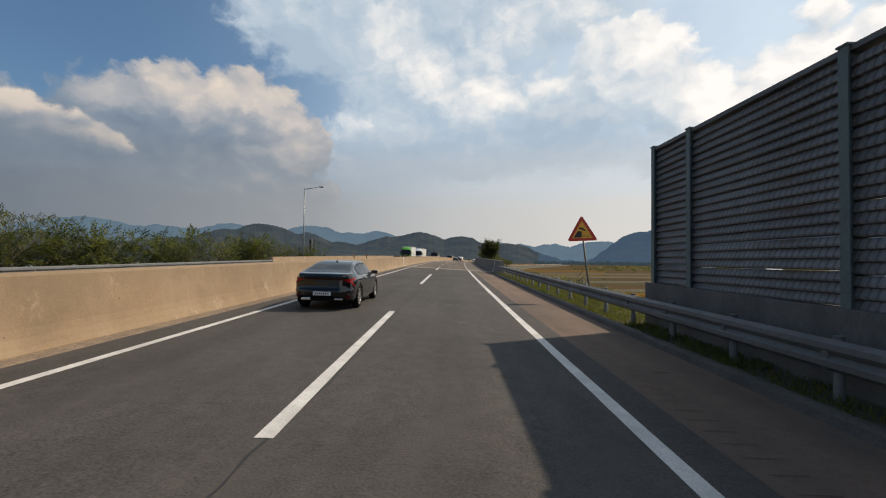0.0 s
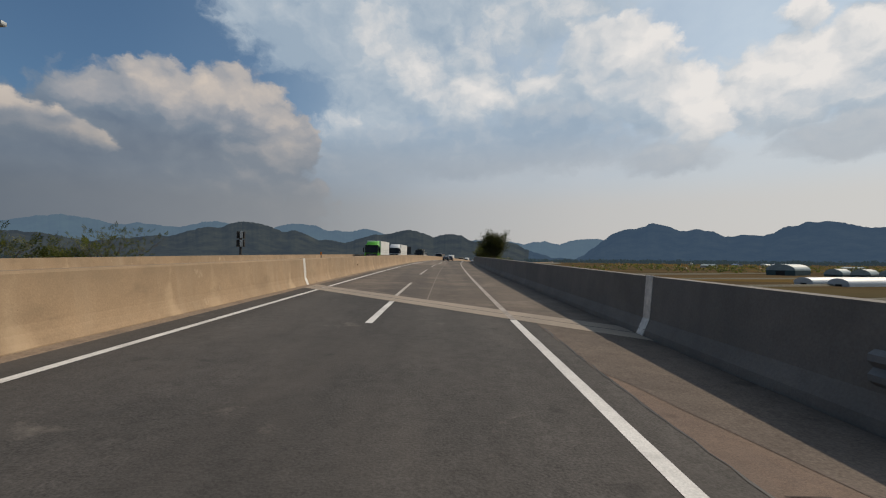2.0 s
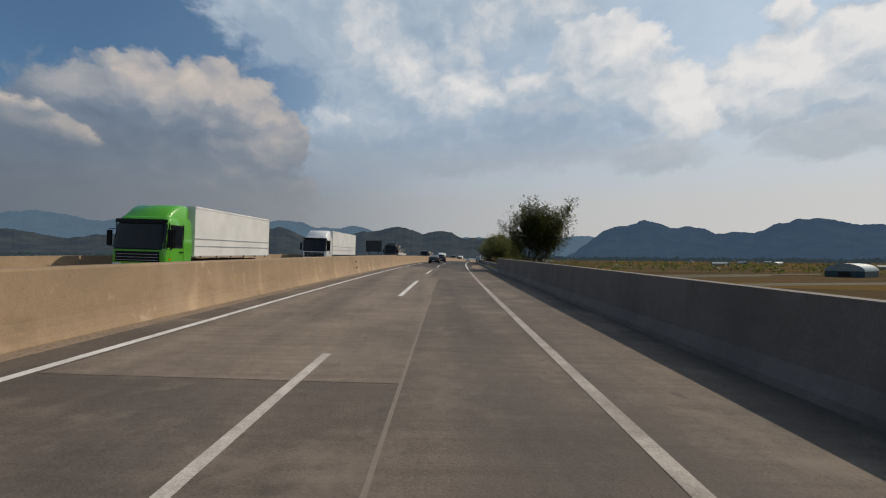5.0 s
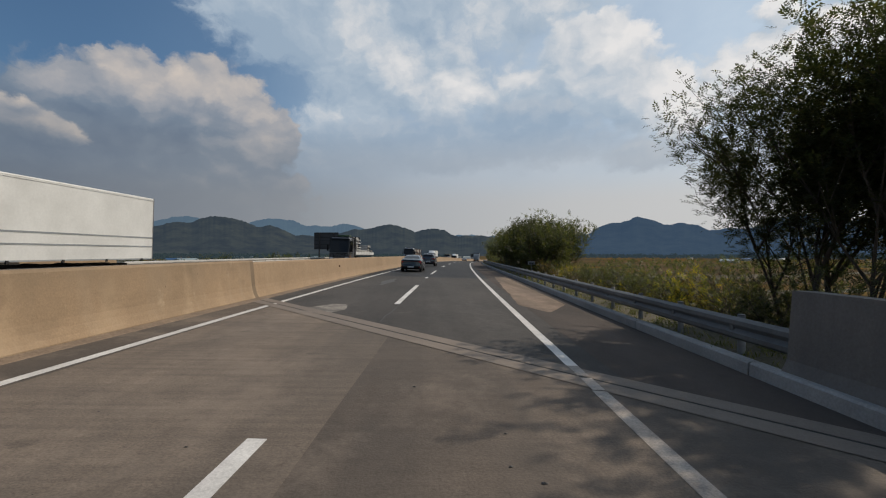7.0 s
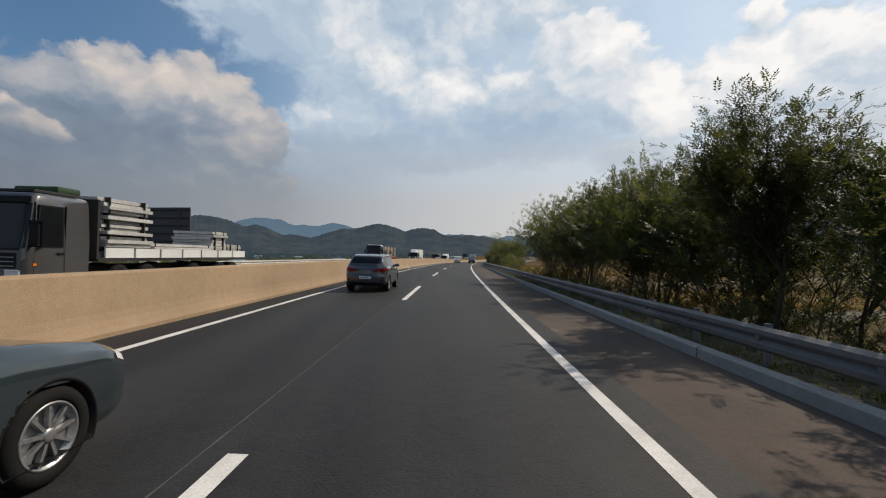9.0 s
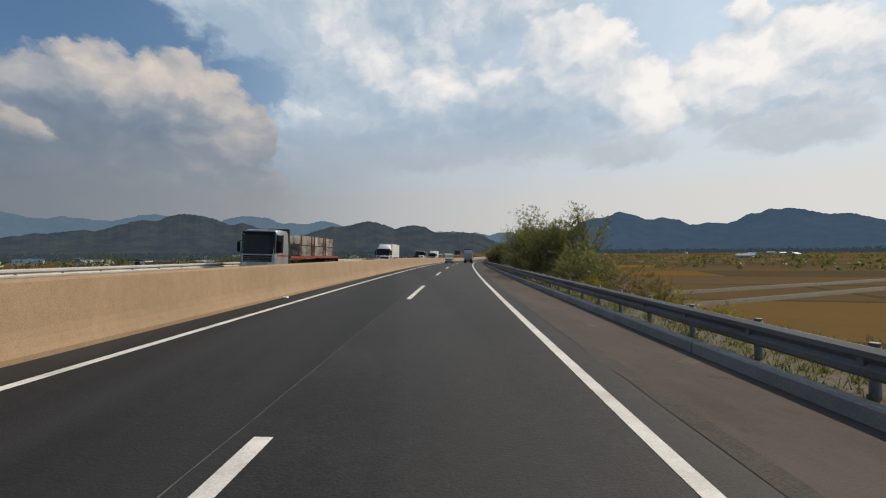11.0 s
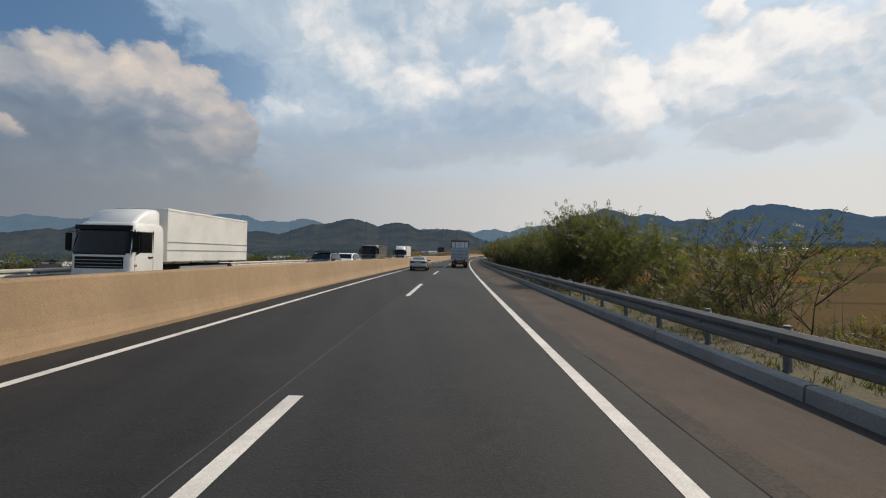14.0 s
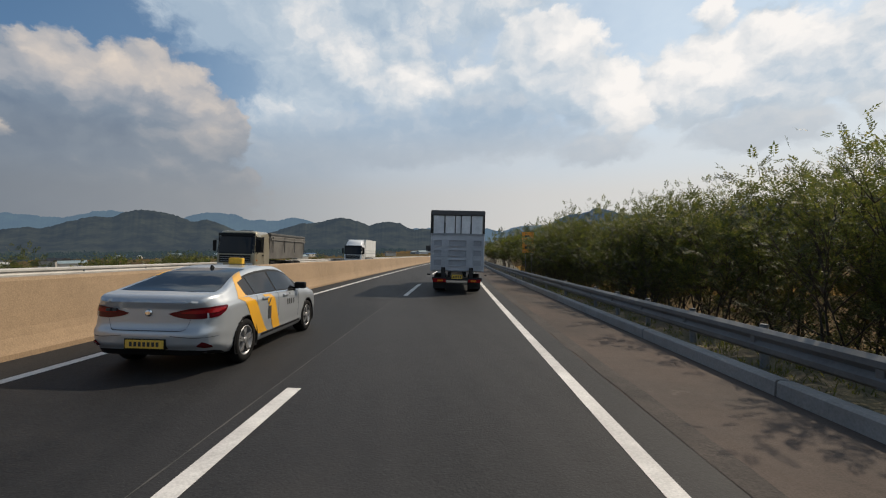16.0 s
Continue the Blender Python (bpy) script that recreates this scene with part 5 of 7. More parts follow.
    for side in (-1, 1):
        p0, p1 = shape["panes"][0][0], shape["panes"][-1][1]
        skin("window_frame", p0 - 0.016, p1 + 0.035, 6.03, 6.97, BLACK_TRIM, side, 0.002, 30, 4)
        for a, b in shape["panes"]:
            skin("side_window", a, b, 6.10, 6.88, WINDOW, side, 0.006, 10, 4)
        skin("window_trim", p0 - 0.014, p1 + 0.045, 6.0, 6.06, CHROME, side, 0.006, 20, 1)
        skin("sill_trim", axles[0] + 0.105, axles[1] - 0.10, 2.2, 2.55, details[0] if details else BLACK_TRIM, side, 0.006, 12, 1)
        for t in (0.33, 0.515):
            bm = bmesh.new()
            p = spot(t, 5.1, 0.02)
            box(bm, p.x - 0.03, p.x + 0.012, p.y - 0.11, p.y + 0.11, p.z - 0.017, p.z + 0.017, 0.012)
            o = part("door_handle", bm, body_paint, body)
            o.matrix_basis = Matrix.Scale(side, 4, (1, 0, 0)) if side < 0 else Matrix()
        for t in (0.262, 0.44, 0.655):
            skin("door_gap", t - 0.0012, t + 0.0012, 3.0, 6.0, BLACK_TRIM, side, 0.003, 1, 6, lean=0.012)
        bm = bmesh.new()
        p = spot(0.655, 6.05)
        box(bm, p.x - 0.02, p.x + 0.20, p.y - 0.06, p.y + 0.07, p.z + 0.02, p.z + 0.15, 0.03)
        o = part("mirror", bm, details[1] if len(details) > 1 and details[1] != 1 else body_paint, ob)
        o.matrix_basis = Matrix.Scale(side, 4, (1, 0, 0)) if side < 0 else Matrix()
        for i, ax in enumerate(axles):
            y = ax * length
            wx = c("half", ax) * width
            bm = bmesh.new()
            lathe(bm, [(0.000, wheel_r + 0.055), (0.006, wheel_r + 0.045), (0.002, wheel_r + 0.028), (-0.26, wheel_r + 0.03), (-0.27, 0.02)], 40, side, (side * wx, y, wheel_r))
            for v in bm.verts:
                if v.co.z < 0.19:
                    v.co.z = 0.19
            bmesh.ops.recalc_face_normals(bm, faces=bm.faces[:])
            part("wheel_arch", bm, BLACK_TRIM, ob)
            wheel(ob, side * (wx - 0.005), y, wheel_r, 0.22, side, spokes)
        skin("head_lamp", 0.93, 0.985, 5.3, 6.4, CLEAR_LAMP, side, 0.006, 6, 3)
        up = 0.12 if suv else 0.0
        if lamps == "wedge":
            lamp = round_piece("tail_lamp", [(0.27, 0.836 + up, 0.842 + up), (0.36, 0.80 + up, 0.868 + up), (0.52, 0.772 + up, 0.905 + up), (0.70, 0.772 + up, 0.928 + up), (0.86, 0.805 + up, 0.94 + up), (1.02, 0.875 + up, 0.945 + up), (1.10, 0.93 + up, 0.94 + up)], DEEP_RED, side)
            round_piece("lamp_band", [(0.44, 0.845 + up, 0.86 + up), (0.62, 0.84 + up, 0.895 + up), (0.85, 0.86 + up, 0.915 + up), (0.98, 0.90 + up, 0.92 + up)], RED_LAMP, side, 0.012, parent=lamp)
        else:
            lamp = round_piece("tail_lamp", [(0.56, 0.89, 0.905), (0.75, 0.862, 0.935), (0.95, 0.905, 0.955), (1.22, 0.968, 0.982)], RED_LAMP, side)
            round_piece("lamp_band", [(0.66, 0.86, 0.90), (0.78, 0.80, 0.885), (0.88, 0.72, 0.79), (0.96, 0.69, 0.71)], RED_LAMP, side, 0.009, parent=lamp)
            round_piece("light_bar", [(0.0, 0.892, 0.908), (0.58, 0.892, 0.908)], DEEP_RED, side, 0.008, parent=lamp)
            round_piece("side_marker", [(0.94, 0.678, 0.698), (1.36, 0.662, 0.676)], CHROME, side)
        round_piece("reflector", [(0.66, 0.40 + up, 0.42 + up), (0.73, 0.385 + up, 0.475 + up), (0.79, 0.38 + up, 0.40 + up)], DEEP_RED, side)
        round_piece("rear_skirt", [(0.0, 0.275, 0.355), (0.6, 0.275, 0.35), (0.80, 0.29, 0.335), (1.1, 0.24, 0.27)], BLACK_TRIM, side, 0.006)
        round_piece("boot_seam", [(0.0, 0.612, 0.619), (0.47, 0.612, 0.619), (0.52, 0.64, 0.649), (0.56, 0.76, 0.775)], BLACK_TRIM, side, 0.003, 1)
        # thin black line paints the shade of the bumper's crease
        round_piece("bumper_crease", [(0.33, 0.548, 0.554), (0.62, 0.52, 0.526), (0.9, 0.535, 0.541)], BLACK_TRIM, side, 0.002, 1)
    bm = bmesh.new()
    z = plate_z + (0.2 if suv else 0)
    box(bm, -0.275, 0.275, -0.026, 0.05, z - 0.07, z + 0.07, 0.006)
    part("plate_frame", bm, BLACK_TRIM, ob)
    bm = bmesh.new()
    box(bm, -0.26, 0.26, -0.03, -0.002, z - 0.056, z + 0.056, 0.004)
    pl = part("number_plate", bm, plate_mat, ob)
    for k in range(7):
        bm = bmesh.new()
        box(bm, -0.20 + k * 0.06, -0.165 + k * 0.06, -0.034, -0.029, z - 0.03, z + 0.03)
        part("plate_mark", bm, INK, pl)
    bm = bmesh.new()
    box(bm, -0.55 * width, 0.55 * width, length - 0.06, length + 0.015, 0.36, 0.58, 0.02)
    part("grille", bm, BLACK_TRIM, ob)
    bm = bmesh.new()
    box(bm, -0.014, 0.014, 0.33 * length - 0.07, 0.33 * length + 0.05, c("top", 0.33) - 0.01, c("top", 0.33) + 0.05, 0.008)
    for v in bm.verts:
        if v.co.z > c("top", 0.33) + 0.02:
            v.co.y = 0.33 * length - 0.05 + (v.co.y - 0.33 * length + 0.07) * 0.35
    part("roof_antenna", bm, BLACK_TRIM, ob)
    return ob, skin, spot


BLACK_PAINT = paint("black car paint", (0.004, 0.0045, 0.0055), 0.12, 0.0)
SILVER_PAINT = paint("silver car paint", (0.40, 0.425, 0.45), 0.36, 0.45, 0.08)
WHITE_PAINT = paint("white car paint", (0.70, 0.70, 0.69), 0.3, 0.0)
GREY_PAINT = paint("dark blue grey car paint", (0.035, 0.048, 0.056), 0.22, 0.4)
SLATE_PAINT = paint("slate grey car paint", (0.07, 0.075, 0.085), 0.25, 0.4)
YELLOW_PAINT = paint("yellow taxi paint", (0.72, 0.36, 0.015), 0.35, 0.0)

# black saloon overtaking in the left lane
sedan, skin, spot = car("sedan", "glossy black saloon car with red tail lamps", SEDAN, 5.0, BLACK_PAINT, PLATE_W, wheel_r=0.36, details=(CHROME,), lamps="boomerang", plate_z=0.5, spokes=7)
sedan.matrix_basis = stand(7.95, -2.04)
for side in (-1, 1):
    bm = bmesh.new()
    box(bm, side * 0.36, side * 0.60, 0.015, 0.12, 0.31, 0.36, 0.012)
    part("exhaust_trim", bm, CHROME, sedan)

# dark blue grey saloon just ahead of the camera's left side
other, skin, spot = car("sedan", "dark blue grey saloon car with silver alloy wheels", SEDAN, 4.95, GREY_PAINT, PLATE_W, wheel_r=0.35, lamps="boomerang", spokes=9)
other.matrix_basis = stand(166.25, -1.97)

# taxi
taxi, skin, spot = car("taxi", "silver taxi with yellow stripes and a yellow roof sign", SEDAN, 4.86, SILVER_PAINT, PLATE_Y, details=(BLACK_TRIM, BLACK_TRIM))
taxi.matrix_basis = stand(311.0, -2.12)
for side in (-1, 1):
    skin("stripe", 0.282, 0.352, 2.6, 5.98, YELLOW_PAINT, side, 0.005, 4, 14, lean=-0.135)
    skin("stripe", 0.405, 0.468, 2.6, 5.98, YELLOW_PAINT, side, 0.005, 4, 14, lean=-0.085)
    skin("stripe", 0.15, 0.212, 6.0, 7.85, YELLOW_PAINT, side, 0.0045, 4, 8, lean=0.075)
    skin("side_mark", 0.352, 0.376, 3.7, 4.5, INK, side, 0.008, 4, 4)
    skin("side_mark", 0.352, 0.362, 4.6, 5.0, INK, side, 0.008, 2, 2, lean=0.02)
    for t in (0.535, 0.557):
        skin("side_mark", t, t + 0.014, 5.25, 5.55, RED_LAMP if t < 0.55 else INK, side, 0.004, 1, 1)
    for t in (0.53, 0.55, 0.57, 0.595):
        skin("side_mark", t, t + 0.011, 4.35, 4.7, INK, side, 0.004, 1, 1)
bm = bmesh.new()
box(bm, -0.13, 0.13, 2.36, 2.48, 1.455, 1.575, 0.025)
part("roof_sign", bm, surface("yellow sign plastic", (0.75, 0.42, 0.03), (0.7, 0.4, 0.03), 0.4, bump=0.0), taxi, "yellow plastic roof sign")
bm = bmesh.new()
for x in (-0.58, -0.5):
    box(bm, x, x + 0.06, 0.03, 0.07, 0.86, 0.90, 0.004)
part("boot_mark", bm, INK, taxi)
bm = bmesh.new()
lathe(bm, [(0, 0.05), (0.012, 0.044), (0.013, 0.02)], 20, 1)
bmesh.ops.transform(bm, matrix=Matrix.Translation((0, 0.045, 0.845)) @ Matrix.Rotation(radians(-90), 4, "Z"), verts=bm.verts[:])
part("badge", bm, CHROME, taxi)

# suv ahead in the left lane
suv, skin, spot = car("suv", "slate grey sport utility car driving in the passing lane", SUV, 4.6, SLATE_PAINT, PLATE_W, wheel_r=0.36, details=(BLACK_TRIM, 1))
suv.matrix_basis = stand(186.0, -2.0)
# cars on the opposite carriageway, noses towards the camera
for label, shape, length, p, s, d in (("silver saloon car on the opposite carriageway", SEDAN, 4.8, SILVER_PAINT, 262.5, -8.2), ("white sport utility car on the opposite carriageway", SUV, 4.7, WHITE_PAINT, 303.5, -8.2)):
    o, skin, spot = car("car", label, shape, length, p, PLATE_W)
    o.matrix_basis = stand(s + length, d, 0, 180)


# ---- lorries ----
def slab(parent, pname, x0, x1, y0, y1, z0, z1, material, bevel=0.02, plabel=""):
    bm = bmesh.new()
    box(bm, x0, x1, y0, y1, z0, z1, bevel)
    return part(pname, bm, material, parent, plabel)


def side_plate(parent, pname, outline, x0, x1, material):
    """An upright plate across x: outline of (y, z) points."""
    bm = bmesh.new()
    a = [bm.verts.new((x0, y, z)) for y, z in outline]
    b = [bm.verts.new((x1, y, z)) for y, z in outline]
    n = len(a)
    for i in range(n):
        bm.faces.new((a[i], a[(i + 1) % n], b[(i + 1) % n], b[i]))
    bm.faces.new(a)
    bm.faces.new(b[::-1])
    bmesh.ops.recalc_face_normals(bm, faces=bm.faces[:])
    return part(pname, bm, material, parent)


def cab(ob, body, w, length, top, front, floor=0.55, deflector=None):
    """A cab-over whose front is at y = front (nose to +y)."""
    h = w / 2
    tall = top - floor - 0.9
    lean = lambda z: front - 0.30 * max(0.0, z - floor - 0.9) / tall
    pinch = lambda z: 1 - 0.045 * max(0.0, z - floor - 1.2)
    bm = bmesh.new()
    # rounded plan, drawn at several heights
    rows = []
    levels = [floor, floor + 0.05, floor + 0.5, floor + 0.9, floor + 1.2, top - 0.35, top - 0.16, top - 0.06, top - 0.012, top]
    for z in levels:
        inset = {len(levels) - 1: 0.26, len(levels) - 2: 0.14, len(levels) - 3: 0.06, len(levels) - 4: 0.015}.get(levels.index(z), 0.0)
        ww, yf, yb = h * pinch(z) - inset, lean(z) - inset * 1.2, front - length + inset * 0.5
        ring = [(-ww, yb)]
        for k in range(6):
            a = math.pi / 2 * k / 5
            ring.append((-ww + 0.20 - 0.20 * math.cos(a), yf - 0.24 + 0.20 * math.sin(a)))
        for k in range(1, 8):
            u = k / 8
            ring.append((-(ww - 0.20) + 2 * (ww - 0.20) * u, yf - 0.04 + 0.05 * (1 - (2 * u - 1) ** 2)))
        for k in range(6):
            a = math.pi / 2 * (1 - k / 5)
            ring.append((ww - 0.20 + 0.20 * math.cos(a), yf - 0.24 + 0.20 * math.sin(a)))
        ring.append((ww, yb))
        rows.append([bm.verts.new((x, y, z)) for x, y in ring])
    for p, q in zip(rows, rows[1:]):
        for j in range(len(p)):
            f = bm.faces.new((p[j], p[(j + 1) % len(p)], q[(j + 1) % len(p)], q[j]))
            f.smooth = True
    bm.faces.new(rows[0])
    bm.faces.new(rows[-1])
    bmesh.ops.recalc_face_normals(bm, faces=bm.faces[:])
    c = part("cab", bm, body, ob)
    zb, zt = floor + 0.98, top - 0.36

    def front_pane(pname, z0, z1, reach, material, out):
        bm = bmesh.new()
        grid = []
        for i in range(5):
            z = z0 + (z1 - z0) * i / 4
            ww, yf = h * pinch(z), lean(z)
            row = []
            for k in range(17):
                u = (2 * k / 16 - 1) * reach
                x = u * ww
                edge = max(0.0, abs(x) - (ww - 0.20)) / 0.20
                y = yf - 0.04 + 0.05 * max(0.0, 1 - (x / (ww - 0.20)) ** 2) - 0.20 * (1 - math.sqrt(max(0.0, 1 - edge * edge)))
                row.append(bm.verts.new((x * (1 + out / ww), y + out, z)))
            grid.append(row)
        for p, q in zip(grid, grid[1:]):
            for k in range(16):
                f = bm.faces.new((p[k], p[k + 1], q[k + 1], q[k]))
                f.smooth = True
        bmesh.ops.recalc_face_normals(bm, faces=bm.faces[:])
        if bm.faces and sum(f.normal.y for f in bm.faces) < 0:
            bmesh.ops.reverse_faces(bm, faces=bm.faces[:])
        return part(pname, bm, material, c)

    front_pane("windscreen_frame", zb - 0.10, zt + 0.06, 0.985, BLACK_TRIM, 0.006)
    front_pane("windscreen", zb - 0.04, zt, 0.955, WINDOW, 0.012)
    front_pane("sun_visor", zt + 0.02, zt + 0.20, 0.93, BLACK_TRIM, 0.10)
    front_pane("grille", floor + 0.34, floor + 0.80, 0.80, BLACK_TRIM, 0.012)
    for k in range(3):
        front_pane("grille_bar", floor + 0.40 + 0.13 * k, floor + 0.425 + 0.13 * k, 0.76, GREY_STEEL, 0.022)
    for side in (-1, 1):
        x0, x1 = side * (h - 0.06), side * (h * 0.998 + 0.004)
        x2 = side * (h * 0.998 + 0.008)
        side_plate(c, "window_frame", [(front - 1.32, zb - 0.02), (front - 0.62, zb - 0.02), (front - 0.36, zb - 0.14), (front - 0.46, zt - 0.02), (front - 1.30, zt - 0.02)], x0, x1, BLACK_TRIM)
        side_plate(c, "side_window", [(front - 1.26, zb + 0.03), (front - 0.64, zb + 0.03), (front - 0.42, zb - 0.07), (front - 0.51, zt - 0.07), (front - 1.24, zt - 0.07)], x0, x2, WINDOW)
        for y in (front - 0.34, front - 1.38):
            slab(c, "door_gap", side * (h - 0.05), side * (h * 0.998 + 0.005), y, y + 0.012, floor + 0.1, zt + 0.02, BLACK_TRIM, 0.0)
        slab(c, "door_handle", side * (h - 0.02), side * (h + 0.03), front - 1.30, front - 1.10, zb - 0.22, zb - 0.17, BLACK_TRIM, 0.01)
        for z in (zb + 0.02, zb + 0.78):
            slab(c, "mirror_arm", side * (h - 0.1), side * (h + 0.20), front - 0.20, front - 0.17, z, z + 0.025, BLACK_TRIM, 0.0)
        slab(c, "mirror", side * (h + 0.07), side * (h + 0.27), front - 0.24, front - 0.12, zb + 0.05, zb + 0.74, BLACK_TRIM, 0.04)
        slab(c, "head_lamp", side * (h - 0.50), side * (h - 0.13), front - 0.10, front + 0.012, floor + 0.08, floor + 0.28, CLEAR_LAMP, 0.03)
        slab(c, "side_lamp", side * (h - 0.02), side * (h + 0.012), front - 0.42, front - 0.30, floor + 0.42, floor + 0.50, AMBER_LAMP, 0.008)
        slab(c, "step", side * (h - 0.1), side * (h + 0.01), front - 1.25, front - 0.35, floor - 0.22, floor + 0.02, BLACK_TRIM, 0.02)
    slab(c, "bumper", -h * 0.98, h * 0.98, front - 0.30, front + 0.04, floor - 0.22, floor + 0.08, body, 0.07)
    slab(c, "number_plate", -0.17, 0.17, front + 0.042, front + 0.05, floor - 0.12, floor + 0.02, PLATE_Y, 0.003)
    if deflector:
        bm = bmesh.new()
        rise = deflector - top
        rows = []
        for k in range(9):
            u = k / 8
            y = front - 0.45 - (length - 0.5) * u
            z = top - 0.04 + (rise + 0.04) * math.sin(math.pi / 2 * min(1.0, u * 1.25)) ** 0.8
            ww = h * 0.86
            rows.append([bm.verts.new((x, y, max(top - 0.05, zz))) for x, zz in ((-ww, top - 0.05), (-ww * 0.98, z - 0.12), (-ww * 0.86, z), (0, z + 0.02), (ww * 0.86, z), (ww * 0.98, z - 0.12), (ww, top - 0.05))])
        for p, q in zip(rows, rows[1:]):
            for j in range(6):
                f = bm.faces.new((p[j], p[j + 1], q[j + 1], q[j]))
                f.smooth = True
        bm.faces.new(rows[-1])
        bmesh.ops.recalc_face_normals(bm, faces=bm.faces[:])
        part("roof_deflector", bm, body, c)
    return c


def axle(ob, y, w, r=0.5, double=False):
    for side in (-1, 1):
        wheel(ob, side * (w / 2 - 0.02), y, r, 0.28 if not double else 0.55, side, 10, GREY_STEEL, 0.55)


def chassis(ob, w, y0, y1):
    for side in (-1, 1):
        slab(ob, "chassis_beam", side * 0.36 - 0.05, side * 0.36 + 0.05, y0, y1, 0.72, 0.96, DARK_STEEL, 0.01)


BOX_WHITE = surface("scuffed white box panel", (0.66, 0.66, 0.64), (0.56, 0.56, 0.54), 0.45, patch=0.6, grain=14, mottling=0.08, bump=0.05)
CAB_WHITE = paint("white cab paint", (0.66, 0.67, 0.67), 0.35, 0.0)
LORRY_GREY = paint("grey cab paint", (0.075, 0.073, 0.074), 0.35, 0.4)
LORRY_GREEN = paint("bright green cab paint", (0.09, 0.36, 0.02), 0.35, 0.0)


def box_lorry(label, body, w, length, top, cab_top, axles, deflector, print_mark=False, cab_len=2.0):
    ob = empty("box_lorry", label, "lorry")
    cab(ob, body, w, cab_len, cab_top, length, deflector=deflector)
    chassis(ob, w, 0.3, length - cab_len)
    h = w / 2
    b = slab(ob, "cargo_box", -h, h, 0, length - cab_len - 0.25, 1.12, top, BOX_WHITE, 0.03)
    for side in (-1, 1):
        for z in (1.12, 1.62, 1.98, top - 0.10):
            slab(b, "side_rail", side * h, side * (h + 0.012), 0.03, length - cab_len - 0.28, z, z + 0.045, GREY_STEEL if z < 2.2 else BOX_WHITE, 0.004)
        for k in range(6):
            y = 0.6 + k * (length - cab_len - 1.4) / 5
            slab(b, "side_hinge", side * h, side * (h + 0.03), y, y + 0.08, 1.06, 1.16, DARK_STEEL, 0.005)
        slab(ob, "side_guard", side * (h - 0.06), side * (h - 0.02), 2.2, length - cab_len - 1.2, 0.55, 0.92, GREY_STEEL, 0.01)
        slab(b, "rear_post", side * (h - 0.07), side * h, -0.02, 0.03, 1.1, top, ALLOY, 0.005)
    if print_mark:
        for k in range(9):
            slab(b, "side_mark", h + 0.001, h + 0.005, 1.4 + k * 0.22, 1.55 + k * 0.22, 1.35, 1.48, INK, 0.0)
    slab(ob, "rear_underride", -h * 0.9, h * 0.9, -0.02, 0.06, 0.5, 0.62, DARK_STEEL, 0.01)
    for y in axles:
        axle(ob, y, w, 0.48, y < length * 0.5)
    return ob


# white lorry beside the bridge's end, white lorry further on, green and white far lorries
o = box_lorry("white box lorry on the opposite carriageway", CAB_WHITE, 2.45, 12.3, 3.62, 2.95, (1.8, 3.1, 8.2, 10.9), 3.6)
o.matrix_basis = stand(146.4, -11.9, 0, 180)
o = box_lorry("white box lorry with a rounded roof deflector", CAB_WHITE, 2.4, 9.6, 3.48, 2.75, (1.9, 8.1), 3.35, True)
o.matrix_basis = stand(291.8, -11.9, 0, 180)
o = box_lorry("white box lorry far along the opposite carriageway", CAB_WHITE, 2.4, 9.0, 3.5, 2.8, (1.9, 7.6), 3.4)
o.matrix_basis = stand(372.0, -11.9, 0, 180)
o = box_lorry("bright green lorry with a white box", LORRY_GREEN, 2.45, 11.0, 3.6, 2.95, (1.8, 3.1, 9.4), 3.55)
o.matrix_basis = stand(120.5, -11.9, 0, 180)


# grey flatbed with stacked boards
def flatbed():
    ob = empty("flatbed_lorry", "dark grey flatbed lorry loaded with stacked pale boards", "lorry")
    length, w = 13.5, 2.48
    cab(ob, LORRY_GREY, w, 2.3, 3.25, length, 0.6)
    chassis(ob, w, 0.3, length - 2.3)
    bed = slab(ob, "load_bed", -w / 2, w / 2, 0, length - 2.7, 1.12, 1.24, DARK_STEEL, 0.01)
    for side in (-1, 1):
        for k in range(7):
            y = 0.1 + k * 1.5
            slab(bed, "drop_side", side * (w / 2 - 0.03), side * (w / 2 + 0.01), y, y + 1.40, 1.25, 1.62, BOX_WHITE, 0.01)
    slab(ob, "headboard", -w / 2, w / 2, length - 2.72, length - 2.62, 1.2, 3.3, DARK_STEEL, 0.01)
    for y in (1.3, 2.6, 5.0, 8.2, 9.7, 12.2):
        axle(ob, y, w, 0.5, y < 9)
    slab(ob, "roof_rack", -0.9, 0.9, length - 2.1, length - 0.6, 3.27, 3.36, DARK_STEEL, 0.02)
    slab(ob, "tarpaulin_roll", -0.8, 0.7, length - 2.4, length - 1.5, 3.36, 3.58, surface("dark green tarpaulin", (0.02, 0.06, 0.02), (0.015, 0.03, 0.015), 0.8, grain=8, mottling=0.5, bump=0.6, depth=0.05), 0.08)
    return ob


BOARD = surface("pale aluminium boards", (0.48, 0.47, 0.45), (0.36, 0.35, 0.33), 0.5, 0.3, patch=2, grain=10, mottling=0.3, bump=0.2, random_tint=0.3)
fl = flatbed()
FL = stand(193.0, -11.9, 0, 180)
fl.matrix_basis = FL


